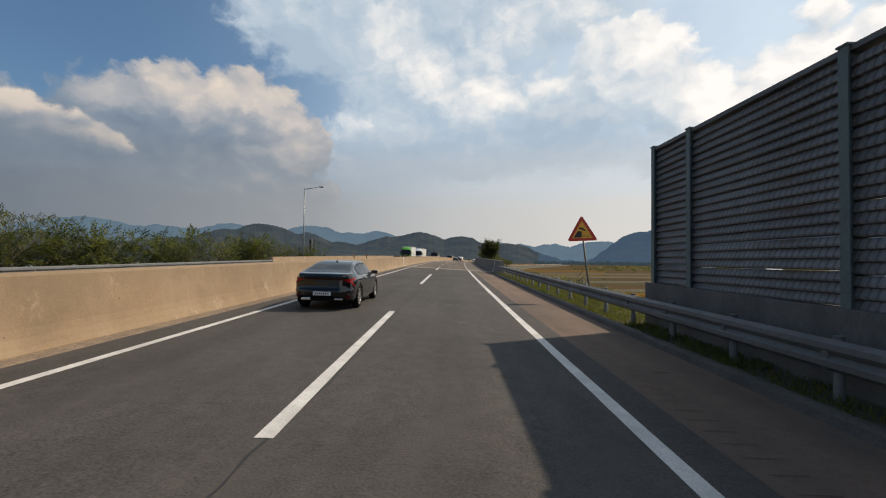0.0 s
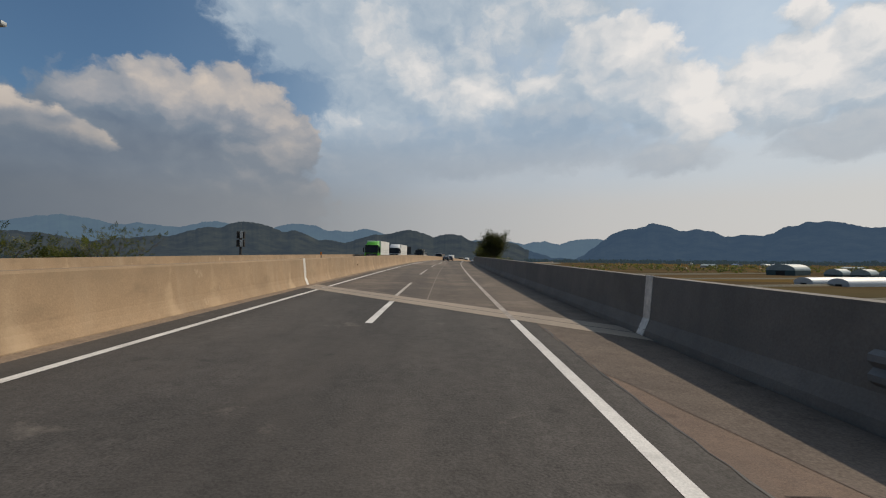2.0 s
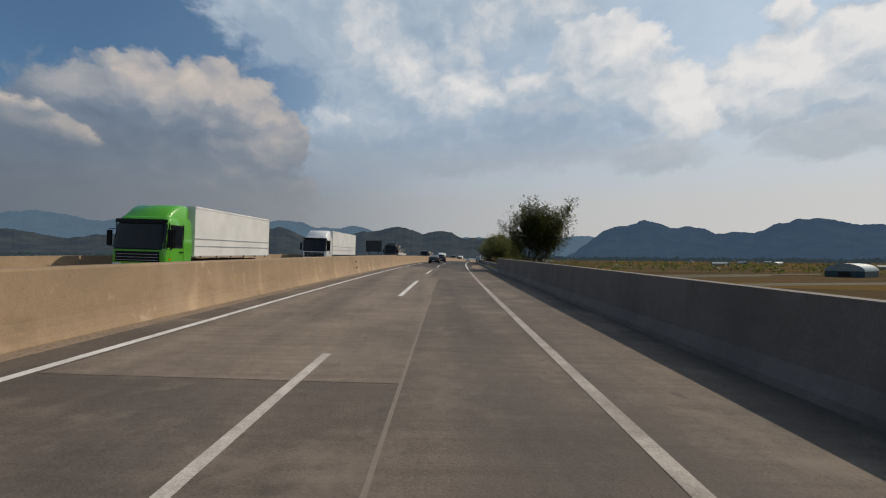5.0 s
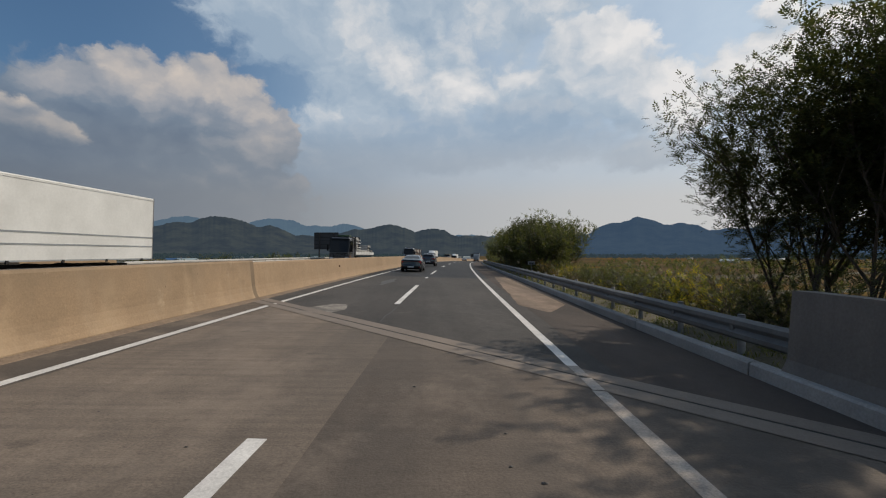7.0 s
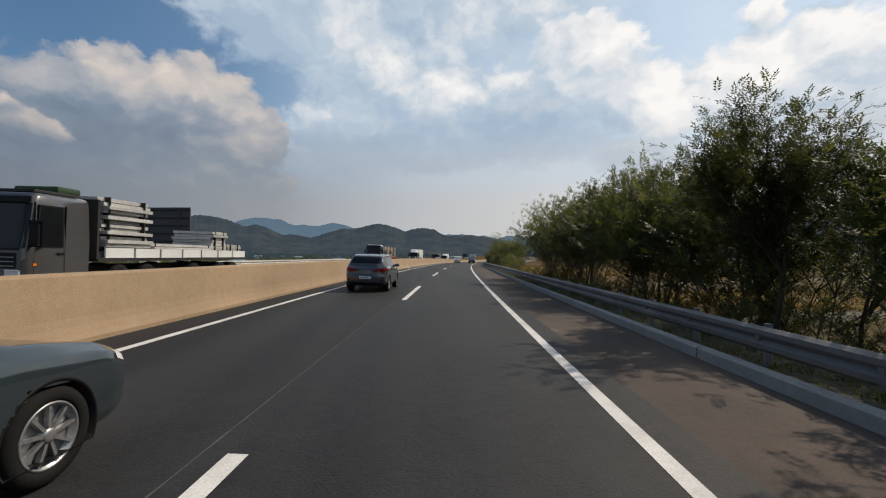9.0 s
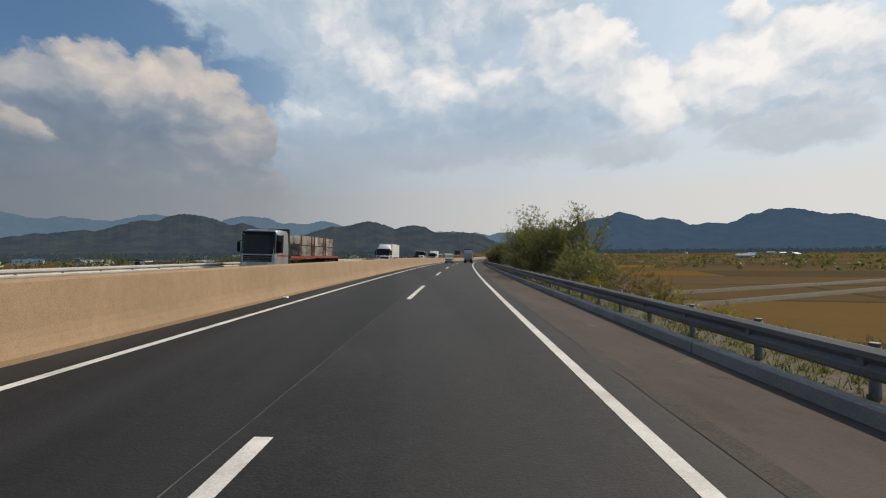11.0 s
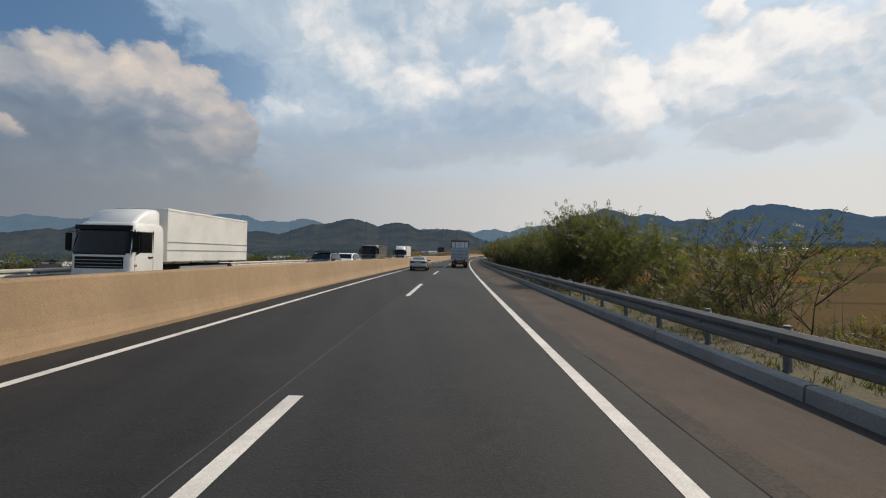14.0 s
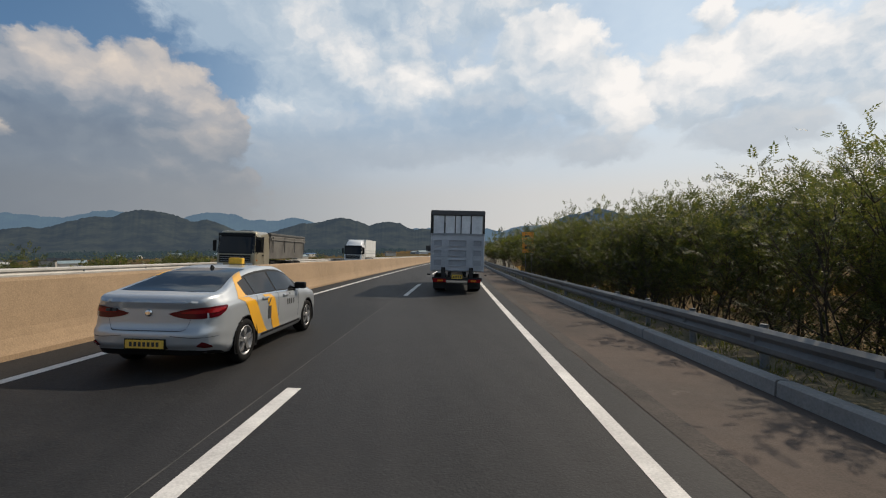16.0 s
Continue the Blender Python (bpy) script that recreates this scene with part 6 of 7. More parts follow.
def stack(label, y0, y1, w, z0, z1, layers, material, name="board_stack", pname="board", seed=1):
    ob = empty(name, label, "stack")
    rng = random.Random(seed)
    t = (z1 - z0) / layers
    for k in range(layers):
        j = rng.uniform(-0.03, 0.03)
        o = slab(ob, pname, -w / 2 + j, w / 2 + j, y0 + rng.uniform(-0.09, 0.09), y1 + rng.uniform(-0.09, 0.09), z0 + k * t, z0 + (k + rng.uniform(0.9, 0.99)) * t, material, 0.008)
        o.matrix_basis = pose(0, 0, 0, rng.uniform(-0.25, 0.25), rng.uniform(-0.3, 0.3), rng.uniform(-1.2, 1.2))
    for y in (y0 + 0.3, y1 - 0.3):
        slab(ob, "strap", -w / 2 - 0.045, w / 2 + 0.045, y, y + 0.05, z0, z1 + 0.012, DARK_STEEL, 0.0)
    return ob


for label, y0, y1, w, z1, n in (("tall stack of pale boards behind the cab", 8.1, 10.5, 2.2, 3.45, 16), ("low stack of pale boards on the lorry bed", 3.4, 8.0, 2.2, 1.85, 5), ("stack of pale boards on the rear of the bed", 1.9, 3.3, 2.1, 2.6, 9), ("small stack of boards at the bed's end", 0.3, 1.7, 2.1, 1.95, 6)):
    o = stack(label, y0, y1, w, 1.25, z1, n, BOARD, seed=n)
    o.matrix_basis = FL
# articulated lorry with bundled scaffold frames
ob = empty("articulated_lorry", "silver articulated lorry with a red flat trailer", "lorry")
cab(ob, paint("silver cab paint", (0.36, 0.38, 0.41), 0.35, 0.4), 2.48, 2.3, 3.2, 15.4, 0.6)
slab(ob, "cab_shield", -1.2, 1.2, 12.7, 13.0, 1.3, 3.35, DARK_STEEL, 0.05)
RED_STEEL = surface("faded red trailer steel", (0.30, 0.035, 0.025), (0.22, 0.03, 0.025), 0.6, 0.1, patch=1.0, grain=12, mottling=0.25)
slab(ob, "trailer_bed", -1.24, 1.24, 0, 12.6, 1.18, 1.34, RED_STEEL, 0.015)
chassis(ob, 2.48, 0.3, 13.5)
for y in (1.2, 2.5, 3.8, 11.4, 12.6, 14.2):
    axle(ob, y, 2.48, 0.5, y < 13)
slab(ob, "tail_bar", -1.2, 1.2, -0.04, 0.02, 0.75, 1.1, DARK_STEEL, 0.01)
for side in (-1, 1):
    slab(ob, "stripe", side * 1.238, side * 1.246, 13.2, 15.0, 1.32, 1.42, RED_STEEL, 0.0)
AL = stand(251.8, -11.9, 0, 180)
ob.matrix_basis = AL
RUSTY = surface("rusty red steel", (0.26, 0.075, 0.04), (0.18, 0.06, 0.04), 0.7)
FRAME = surface("grey scaffold steel", (0.34, 0.33, 0.30), (0.20, 0.18, 0.15), 0.55, 0.5, patch=3, grain=10, mottling=0.3)
for k in range(3):
    for row in range(2):
        bundle = empty("scaffold_bundle", "bundle of grey scaffold tubes tied with red posts", "scaffold", "scaffold bundles")
        y0, z0 = 1.5 + k * 3.1, 1.36 + row * 0.86
        for j in range(9):
            bm = bmesh.new()
            for x in (-1.1, -0.55, 0.0, 0.55, 1.1):
                tube(bm, (x, y0, z0 + 0.05 + j * 0.088), (x, y0 + 2.8, z0 + 0.05 + j * 0.088), 0.032, n=6)
            part("tube_layer", bm, FRAME, bundle)
        for y in (y0 + 0.15, y0 + 2.55):
            for side in (-1, 1):
                slab(bundle, "tie_post", side * 1.14, side * 1.19, y, y + 0.09, z0, z0 + 0.84, RUSTY, 0.005)
        bundle.matrix_basis = AL

# tipper on the opposite carriageway
ob = empty("tipper_lorry", "tan and grey tipper lorry on the opposite carriageway", "lorry")
cab(ob, paint("tan cab paint", (0.26, 0.23, 0.16), 0.35, 0.2), 2.48, 2.2, 2.95, 9.2, 0.6)
chassis(ob, 2.48, 0.3, 7)
bm = bmesh.new()
box(bm, -1.22, 1.22, 0, 6.7, 1.15, 2.72, 0.04)
for v in bm.verts:
    if v.co.z < 1.6:
        v.co.x *= 0.86
TIPPER = surface("worn grey tipper steel", (0.19, 0.18, 0.16), (0.13, 0.12, 0.11), 0.55, 0.2, patch=0.8, grain=12, mottling=0.25)
part("tipper_body", bm, TIPPER, ob)
for side in (-1, 1):
    for k in range(4):
        slab(ob, "rib", side * 1.21, side * 1.245, 0.3 + 2.0 * k, 0.36 + 2.0 * k, 1.6, 2.66, TIPPER, 0.01)
    slab(ob, "body_rail", side * 1.21, side * 1.25, 0.05, 6.65, 2.45, 2.56, TIPPER, 0.01)
slab(ob, "cover_sheet", -1.24, 1.24, -0.02, 6.8, 2.70, 2.94, surface("dark grey cover sheet", (0.055, 0.055, 0.053), (0.04, 0.04, 0.039), 0.8, patch=1.5, grain=10, mottling=0.4, bump=0.5, depth=0.03), 0.11)
for y in (1.3, 2.6, 6.2, 8.0):
    axle(ob, y, 2.48, 0.5, y < 4)
ob.matrix_basis = stand(341.8, -11.9, 0, 180)

# small dark pickup beside the white lorry
pick, skin, spot = car("jeep", "small dark blue pickup with a roof rack", SUV, 4.5, paint("navy paint", (0.012, 0.018, 0.03), 0.3, 0.3), PLATE_W)
pick.matrix_basis = stand(297.5 + 4.5, -8.4, 0, 180)
slab(pick, "roof_rack", -0.6, 0.6, 1.2, 2.7, 1.70, 1.76, BLACK_TRIM, 0.02)

# ---- the lorry ahead in our lane ----
def canvas(name, colour):
    """Thin tarpaulin that lets some sun through."""
    m = bpy.data.materials.new(name)
    m.use_nodes = True
    n = Nodes(m.node_tree)
    vec = n.add("ShaderNodeTexCoord").outputs["Object"]
    c = n.mix(n.math("MULTIPLY", n.ramp(n.noise(vec, 2.2, 6, 0.65), [(0.45, 0.0), (0.7, 1.0)]), 0.4), colour, tuple(v * 0.6 for v in colour))
    d = n.add("ShaderNodeBsdfDiffuse", {"Color": c})
    tr = n.add("ShaderNodeBsdfTranslucent", {"Color": c})
    n.add("ShaderNodeOutputMaterial", {0: n.add("ShaderNodeMixShader", {0: 0.45, 1: d.outputs[0], 2: tr.outputs[0]}).outputs[0]})
    return m


SIDE_CANVAS = canvas("grey canopy sheet", (0.5, 0.52, 0.54))
# opaque: sun through the canopy doors is painted as a paler tone
BACKLIT_CANVAS = surface("pale canvas", (0.66, 0.69, 0.71), (0.52, 0.55, 0.58), 0.7, patch=1.5, grain=14, mottling=0.15, bump=0.1)
ob = empty("cargo_lorry", "white cargo lorry with a ribbed tailgate and canopy", "lorry")
LX, W, TOP = 2.1, 2.42, 3.72
GATE = surface("dusty pale blue white gate panel", (0.42, 0.45, 0.49), (0.34, 0.365, 0.40), 0.55, patch=1.2, grain=14, mottling=0.12, bump=0.1)
# darker copy of GATE with recess shade painted in; the bar shares it
GATE_SHADE = surface("dusty recessed gate panel", (0.30, 0.325, 0.355), (0.25, 0.27, 0.295), 0.6, patch=1.2, grain=14, mottling=0.12, bump=0.1)
h = W / 2
cargo = slab(ob, "cargo_box", -h, h, 0.06, 6.2, 0.98, 2.68, GATE, 0.02)
gate = slab(ob, "tailgate", -h + 0.02, h - 0.02, 0.0, 0.07, 1.02, 2.62, GATE, 0.012)
for row in range(3):
    z = 1.22 + row * 0.44
    for x0, x1 in ((-h + 0.12, -h + 0.52), (-0.42, 0.42), (h - 0.52, h - 0.12)):
        f = slab(gate, "recess", x0 + 0.03, x1 - 0.03, -0.004, 0.01, z + 0.03, z + 0.27, GATE_SHADE, 0.0)
        for a, b, c, d in ((x0, x1, z, z + 0.025), (x0, x1, z + 0.275, z + 0.30), (x0, x0 + 0.025, z + 0.025, z + 0.275), (x1 - 0.025, x1, z + 0.025, z + 0.275)):
            slab(gate, "rib", a, b, -0.05, 0.002, c, d, GATE, 0.004)
slab(ob, "gate_bar", -h, h, -0.035, 0.08, 2.62, 2.68, GATE_SHADE, 0.01)
for side in (-1, 1):
    slab(ob, "canopy_post", side * (h - 0.08), side * h, 0.0, 0.09, 2.66, TOP - 0.12, DARK_STEEL, 0.015)
    slab(ob, "canopy_side", side * (h - 0.03), side * h, 0.09, 6.2, 2.66, TOP - 0.08, SIDE_CANVAS, 0.005)
bm = bmesh.new()
box(bm, -h - 0.01, h + 0.01, 0.09, 6.25, TOP - 0.10, TOP - 0.02, 0.03)
part("canopy_roof", bm, SIDE_CANVAS, ob)
bm = bmesh.new()
box(bm, -h - 0.01, h + 0.01, -0.03, 0.09, TOP - 0.24, TOP, 0.058)
part("roof_rim", bm, surface("dark grey canopy rim", (0.07, 0.072, 0.075), (0.05, 0.05, 0.052), 0.6, patch=1.5, grain=12, mottling=0.3), ob, "dark rounded rim of the canopy")
for x0, x1 in ((-h + 0.12, -0.62), (-0.56, -0.14), (-0.10, 0.12), (0.16, 0.56), (0.62, h - 0.12)):
    slab(ob, "canopy_door", x0, x1, 0.03, 0.06, 2.69, TOP - 0.2, BACKLIT_CANVAS, 0.004)
for x in (-0.59, -0.12, 0.14, 0.59):
    slab(ob, "lock_rod", x - 0.018, x + 0.018, 0.0, 0.04, 2.68, TOP - 0.18, DARK_STEEL, 0.008)
slab(ob, "head_wall", -h + 0.05, h - 0.05, 6.1, 6.18, 1.0, TOP - 0.1, DARK_STEEL, 0.01)
chassis(ob, W, 0.2, 7.4)
for x in (-0.62, 0.62):
    slab(ob, "lift_arm", x - 0.09, x + 0.09, -0.12, 0.12, 0.68, 1.16, DARK_STEEL, 0.02)
slab(ob, "underride_bar", -h + 0.1, h - 0.1, -0.05, 0.05, 0.58, 0.72, DARK_STEEL, 0.015)
for side in (-1, 1):
    slab(ob, "lamp_box", side * 0.50, side * 1.06, -0.06, 0.03, 0.50, 0.64, RED_LAMP, 0.012)
    slab(ob, "amber_lamp", side * 0.62, side * 0.86, -0.072, -0.058, 0.53, 0.61, AMBER_LAMP, 0.004)
    slab(ob, "mud_flap", side * 0.50, side * 1.08, 0.5, 0.53, 0.18, 0.62, RUBBER, 0.006)
    slab(ob, "side_marker", side * h, side * (h + 0.13), 0.2, 0.3, 0.80, 0.84, DARK_STEEL, 0.01)
pl = slab(ob, "number_plate", -0.24, 0.24, -0.075, -0.05, 0.66, 0.84, PLATE_Y, 0.004)
for k in range(5):
    slab(pl, "plate_mark", -0.18 + k * 0.08, -0.135 + k * 0.08, -0.079, -0.074, 0.70, 0.79, INK, 0.0)
for y in (1.6, 6.9):
    axle(ob, y, 2.2, 0.42, y < 3)
cab(ob, CAB_WHITE, 2.2, 1.8, 2.6, 8.2, 0.5)
ob.matrix_basis = stand(325.0, LX)

# ---- signs, masts and lamps ----
def post_between(ob, pname, a, b, r, material=GALV, n=12, r1=None):
    bm = bmesh.new()
    tube(bm, a, b, r, r1, n)
    return part(pname, bm, material, ob)


# triangular warning sign
sign = empty("warning_sign", "red bordered yellow triangular warning sign on a leaning post", "road sign")
RED = surface("red sign film", (0.50, 0.035, 0.018), (0.42, 0.03, 0.018), 0.45, patch=3, bump=0.0)
YEL = surface("orange yellow sign film", (0.72, 0.36, 0.03), (0.65, 0.32, 0.03), 0.45, patch=3, bump=0.0)
BLK = surface("black sign film", (0.012, 0.012, 0.015), (0.02, 0.02, 0.02), 0.5, bump=0.0)


def prism(parent, pname, pts, y0, y1, material):
    bm = bmesh.new()
    a = [bm.verts.new((x, y0, z)) for x, z in pts]
    b = [bm.verts.new((x, y1, z)) for x, z in pts]
    k = len(pts)
    for i in range(k):
        bm.faces.new((a[i], a[(i + 1) % k], b[(i + 1) % k], b[i]))
    bm.faces.new(a)
    bm.faces.new(b[::-1])
    bmesh.ops.recalc_face_normals(bm, faces=bm.faces[:])
    return part(pname, bm, material, parent)


def tri(r, cut=0.06):
    out = []
    for k in range(3):
        a = math.pi / 2 + 2 * math.pi * k / 3
        for o in (-cut, cut):
            out.append((r * math.cos(a + o), 0.30 + r * math.sin(a + o)))
    return out


face = prism(sign, "sign_board", tri(0.62), -0.012, 0.012, RED)
inner = prism(face, "yellow_field", tri(0.44, 0.03), -0.017, -0.013, YEL)
prism(face, "pictogram_bank", [(-0.33, 0.10), (-0.02, 0.10), (-0.02, 0.32), (-0.16, 0.36), (-0.24, 0.24)], -0.022, -0.018, BLK)
prism(face, "pictogram_car", [(-0.10, 0.50), (0.02, 0.48), (0.14, 0.36), (0.12, 0.33), (0.0, 0.40), (-0.12, 0.44)], -0.022, -0.018, BLK)
prism(face, "pictogram_line", [(0.0, 0.17), (0.26, 0.14), (0.26, 0.12), (0.0, 0.15)], -0.022, -0.018, BLK)
post_between(sign, "post", (0.03, 0.03, 0.05), (0.26, 0.06, -2.9), 0.038, surface("dark weathered post", (0.10, 0.095, 0.085), (0.14, 0.12, 0.10), 0.6, 0.4))
sign.matrix_basis = stand(12.6, 6.92, 2.46, -6, level=True) @ pose(0, 0, 0, 0, -2.5, 0)

# small grey plate on a post behind the rail
plate_sign = empty("small_sign", "small grey plate with dark writing on a thin post", "sign")
post_between(plate_sign, "post", (0, 0.02, -0.3), (0, 0.02, 1.12), 0.025)
slab(plate_sign, "plate", -0.28, 0.28, -0.012, 0.0, 0.86, 1.13, KERB, 0.006)
for x, z, w in ((-0.19, 1.0, 0.15), (0.02, 1.0, 0.06), (0.12, 1.0, 0.14), (-0.19, 0.92, 0.36)):
    slab(plate_sign, "writing_bar", x, x + w, -0.016, -0.012, z - 0.025, z + 0.025, INK, 0.0)
plate_sign.matrix_basis = stand(164.7, 8.1, VERGE_Z - 0.02, -14, level=True)

# orange sign far along the rail
sign = empty("roadwork_sign", "orange upright road sign with black symbols", "road sign")
ORANGE = surface("orange sign film", (0.75, 0.27, 0.02), (0.68, 0.24, 0.02), 0.45, patch=3, bump=0.0)
b = slab(sign, "sign_board", -0.50, 0.50, -0.015, 0.015, 0, 1.75, ORANGE, 0.01)
for x0, x1, z0, z1 in ((-0.28, 0.10, 1.30, 1.48), (-0.05, 0.28, 1.18, 1.28), (-0.3, 0.3, 0.72, 0.98), (-0.3, -0.05, 0.32, 0.56), (0.05, 0.3, 0.32, 0.56)):
    slab(b, "sign_mark", x0, x1, -0.021, -0.016, z0, z1, BLK, 0.0)
for x in (-0.25, 0.25):
    post_between(sign, "post", (x, 0.04, 0), (x, 0.04, -2.6), 0.035)
sign.matrix_basis = stand(342.5, 8.1, 2.05, level=True)

# street lamp behind the opposite carriageway
lamp = empty("street_lamp", "tall grey street lamp with a single bent arm", "street lamp")
post_between(lamp, "pole", (0, 0, -0.4), (0, 0, 9.4), 0.10, GREY_STEEL, 12, 0.06)
post_between(lamp, "arm", (0, 0, 9.3), (2.0, 0, 9.62), 0.045, GREY_STEEL, 10, 0.035)
bm = bmesh.new()
box(bm, 1.85, 2.35, -0.12, 0.12, 9.52, 9.68, 0.05)
head = part("lamp_head", bm, GREY_STEEL, lamp)
slab(head, "lens", 1.92, 2.3, -0.09, 0.09, 9.505, 9.52, CLEAR_LAMP, 0.003)
slab(lamp, "base_plate", -0.2, 0.2, -0.2, 0.2, -0.45, -0.38, GALV, 0.01)
lamp.matrix_basis = stand(49.5, -16.8, 0.1, level=True)

# phone mast beyond the road
mast = empty("antenna_mast", "grey phone mast crowded with panel antennas", "mast")
post_between(mast, "pole", (0, 0, -6), (0, 0, 5.0), 0.30, DARK_STEEL, 12, 0.20)
for z in (2.6, 4.3):
    for k in range(6):
        a = 2 * math.pi * k / 6
        m = Matrix.Rotation(a, 4, "Z")
        bm = bmesh.new()
        box(bm, 0.55, 0.80, -0.26, 0.26, z - 0.72, z + 0.72, 0.03, m)
        part("antenna_panel", bm, GREY_STEEL if k % 2 else DARK_STEEL, mast)
        bm = bmesh.new()
        tube(bm, m @ Vector((0, 0, z)), m @ Vector((0.6, 0, z)), 0.03, n=6)
        part("bracket", bm, GALV, mast)
post_between(mast, "rod", (0, 0, 5.0), (0, 0, 7.4), 0.02)
mast.matrix_basis = Matrix.Translation((*at(123, -42)[:2], 2.6))

# back of a large road sign on the opposite side
board = empty("sign_gantry", "dark back of a large road sign on two posts", "road sign")
b = slab(board, "sign_back", -2.0, 2.0, -0.05, 0.05, 1.9, 4.65, surface("dark grey sign back", (0.055, 0.058, 0.062), (0.045, 0.047, 0.05), 0.6, 0.3), 0.02)
for k in range(5):
    slab(b, "stiffener", -1.96, 1.96, -0.11, -0.05, 2.1 + k * 0.58, 2.17 + k * 0.58, DARK_STEEL, 0.005)
for x in (-1.15, 1.15):
    post_between(board, "post", (x, -0.02, -2.5), (x, -0.02, 4.6), 0.11, DARK_STEEL)
board.matrix_basis = stand(199.0, -19.72, 0, level=True)
far_board = copy_thing(board, stand(520.0, -19.0, 1.0, level=True))

# slim marker posts on the median
for s in (26, 30.5, 58, 270.5):
    o = empty("marker_post", "short dark marker post on the median barrier", "marker", "median markers")
    post_between(o, "post", (0, 0, 0), (0, 0, 0.34), 0.022, DARK_STEEL)
    slab(o, "reflector", -0.045, 0.045, -0.03, -0.02, 0.16, 0.32, AMBER_LAMP, 0.004)
    o.matrix_basis = stand(s, -5.08, 1.265, level=True)

# ---- the plain ----
def gable(name, label, length, w, wall_h, roof_h, wall_mat, roof_mat, place, category="building", arched=False):
    ob = empty(name, label, category)
    slab(ob, "wall", -w / 2, w / 2, 0, length, -0.2, wall_h, wall_mat, 0.02)
    bm = bmesh.new()
    n = 12
    pts = [(-w / 2 * 1.03 * math.cos(math.pi * k / n), wall_h + roof_h * math.sin(math.pi * k / n)) for k in range(n + 1)] if arched else [(-w / 2 - 0.3, wall_h - 0.1), (0, wall_h + roof_h), (w / 2 + 0.3, wall_h - 0.1)]
    a = [bm.verts.new((x, -0.2, z)) for x, z in pts]
    b = [bm.verts.new((x, length + 0.2, z)) for x, z in pts]
    for i in range(len(pts) - 1):
        bm.faces.new((a[i], b[i], b[i + 1], a[i + 1]))
    bm.faces.new(a)
    bm.faces.new(b[::-1])
    bmesh.ops.recalc_face_normals(bm, faces=bm.faces[:])
    part("roof", bm, roof_mat, ob)
    slab(ob, "door", -w * 0.16, w * 0.16, -0.05, 0.02, 0, min(wall_h * 0.85, 3.2), DARK_STEEL, 0.01)
    ob.matrix_basis = place
    return ob


FILM = surface("white greenhouse film", (0.50, 0.52, 0.53), (0.42, 0.44, 0.45), 0.4, patch=0.2, grain=2, mottling=0.1, bump=0.0)
TEAL = surface("dark teal cladding", (0.03, 0.07, 0.08), (0.025, 0.055, 0.065), 0.6, patch=0.3, grain=3)
PALE_ROOF = surface("pale sheet roof", (0.24, 0.30, 0.31), (0.20, 0.25, 0.26), 0.5, patch=0.3, grain=3)
BLUE_ROOF = surface("blue sheet roof", (0.05, 0.12, 0.24), (0.045, 0.10, 0.2), 0.5, patch=0.3, grain=3)
CREAM = surface("cream render", (0.5, 0.46, 0.4), (0.42, 0.39, 0.34), 0.8, patch=0.3, grain=3)


def on_plain(s, d, turn=0.0):
    p = at(s, d)
    return pose(p.x, p.y, FIELD_Z, 0, 0, turn)


gable("warehouse", "dark teal arched farm warehouse with a pale roof", 22, 16, 3.2, 4.0, TEAL, PALE_ROOF, on_plain(352, 192, -60), "building", True)
for k in range(4):
    gable("shed", "low dark arched shed in a row on the plain", 14, 9, 1.2, 3.4, TEAL, PALE_ROOF, on_plain(338 - 9 * k, 214 + 9 * k, -60), "shed", True)
for k in range(2):
    gable("greenhouse", "long white film greenhouse on the plain", 90, 7, 0.8, 2.0, FILM, FILM, on_plain(212 - 9 * k, 128 + 6 * k, -78), "greenhouse", True)
rng = random.Random(12)
for k in range(7):
    gable("greenhouse", "pale film greenhouse in a row on the plain", 40, 6.5, 0.8, 2.0, FILM, FILM, on_plain(255 + 8 * k, -120 - rng.uniform(0, 4), 80), "greenhouse", True)
for k in range(6):
    gable("greenhouse", "pale film greenhouse in a row on the plain", 44, 6.5, 0.8, 2.0, FILM, FILM, on_plain(60 + 8 * k, -78 - rng.uniform(0, 4), 85), "greenhouse", True)
for k in range(46):
    s, d = rng.uniform(150, 1300), -rng.uniform(110, 620)
    gable("house", "small house far off on the plain", rng.uniform(9, 22), rng.uniform(7, 12), rng.uniform(2.6, 4.6), rng.uniform(1.2, 2.2), rng.choice((CREAM, CREAM, FILM)), rng.choice((BLUE_ROOF, PALE_ROOF, DARK_STEEL, PALE_ROOF)), on_plain(s, d, rng.uniform(0, 180)), "house")
for k in range(9):
    s, d = rng.uniform(500, 1300), rng.uniform(250, 800)
    gable("house", "small house far off on the plain", rng.uniform(9, 20), rng.uniform(7, 11), rng.uniform(2.6, 4), rng.uniform(1.2, 2), CREAM, rng.choice((BLUE_ROOF, PALE_ROOF)), on_plain(s, d, rng.uniform(0, 180)), "house")

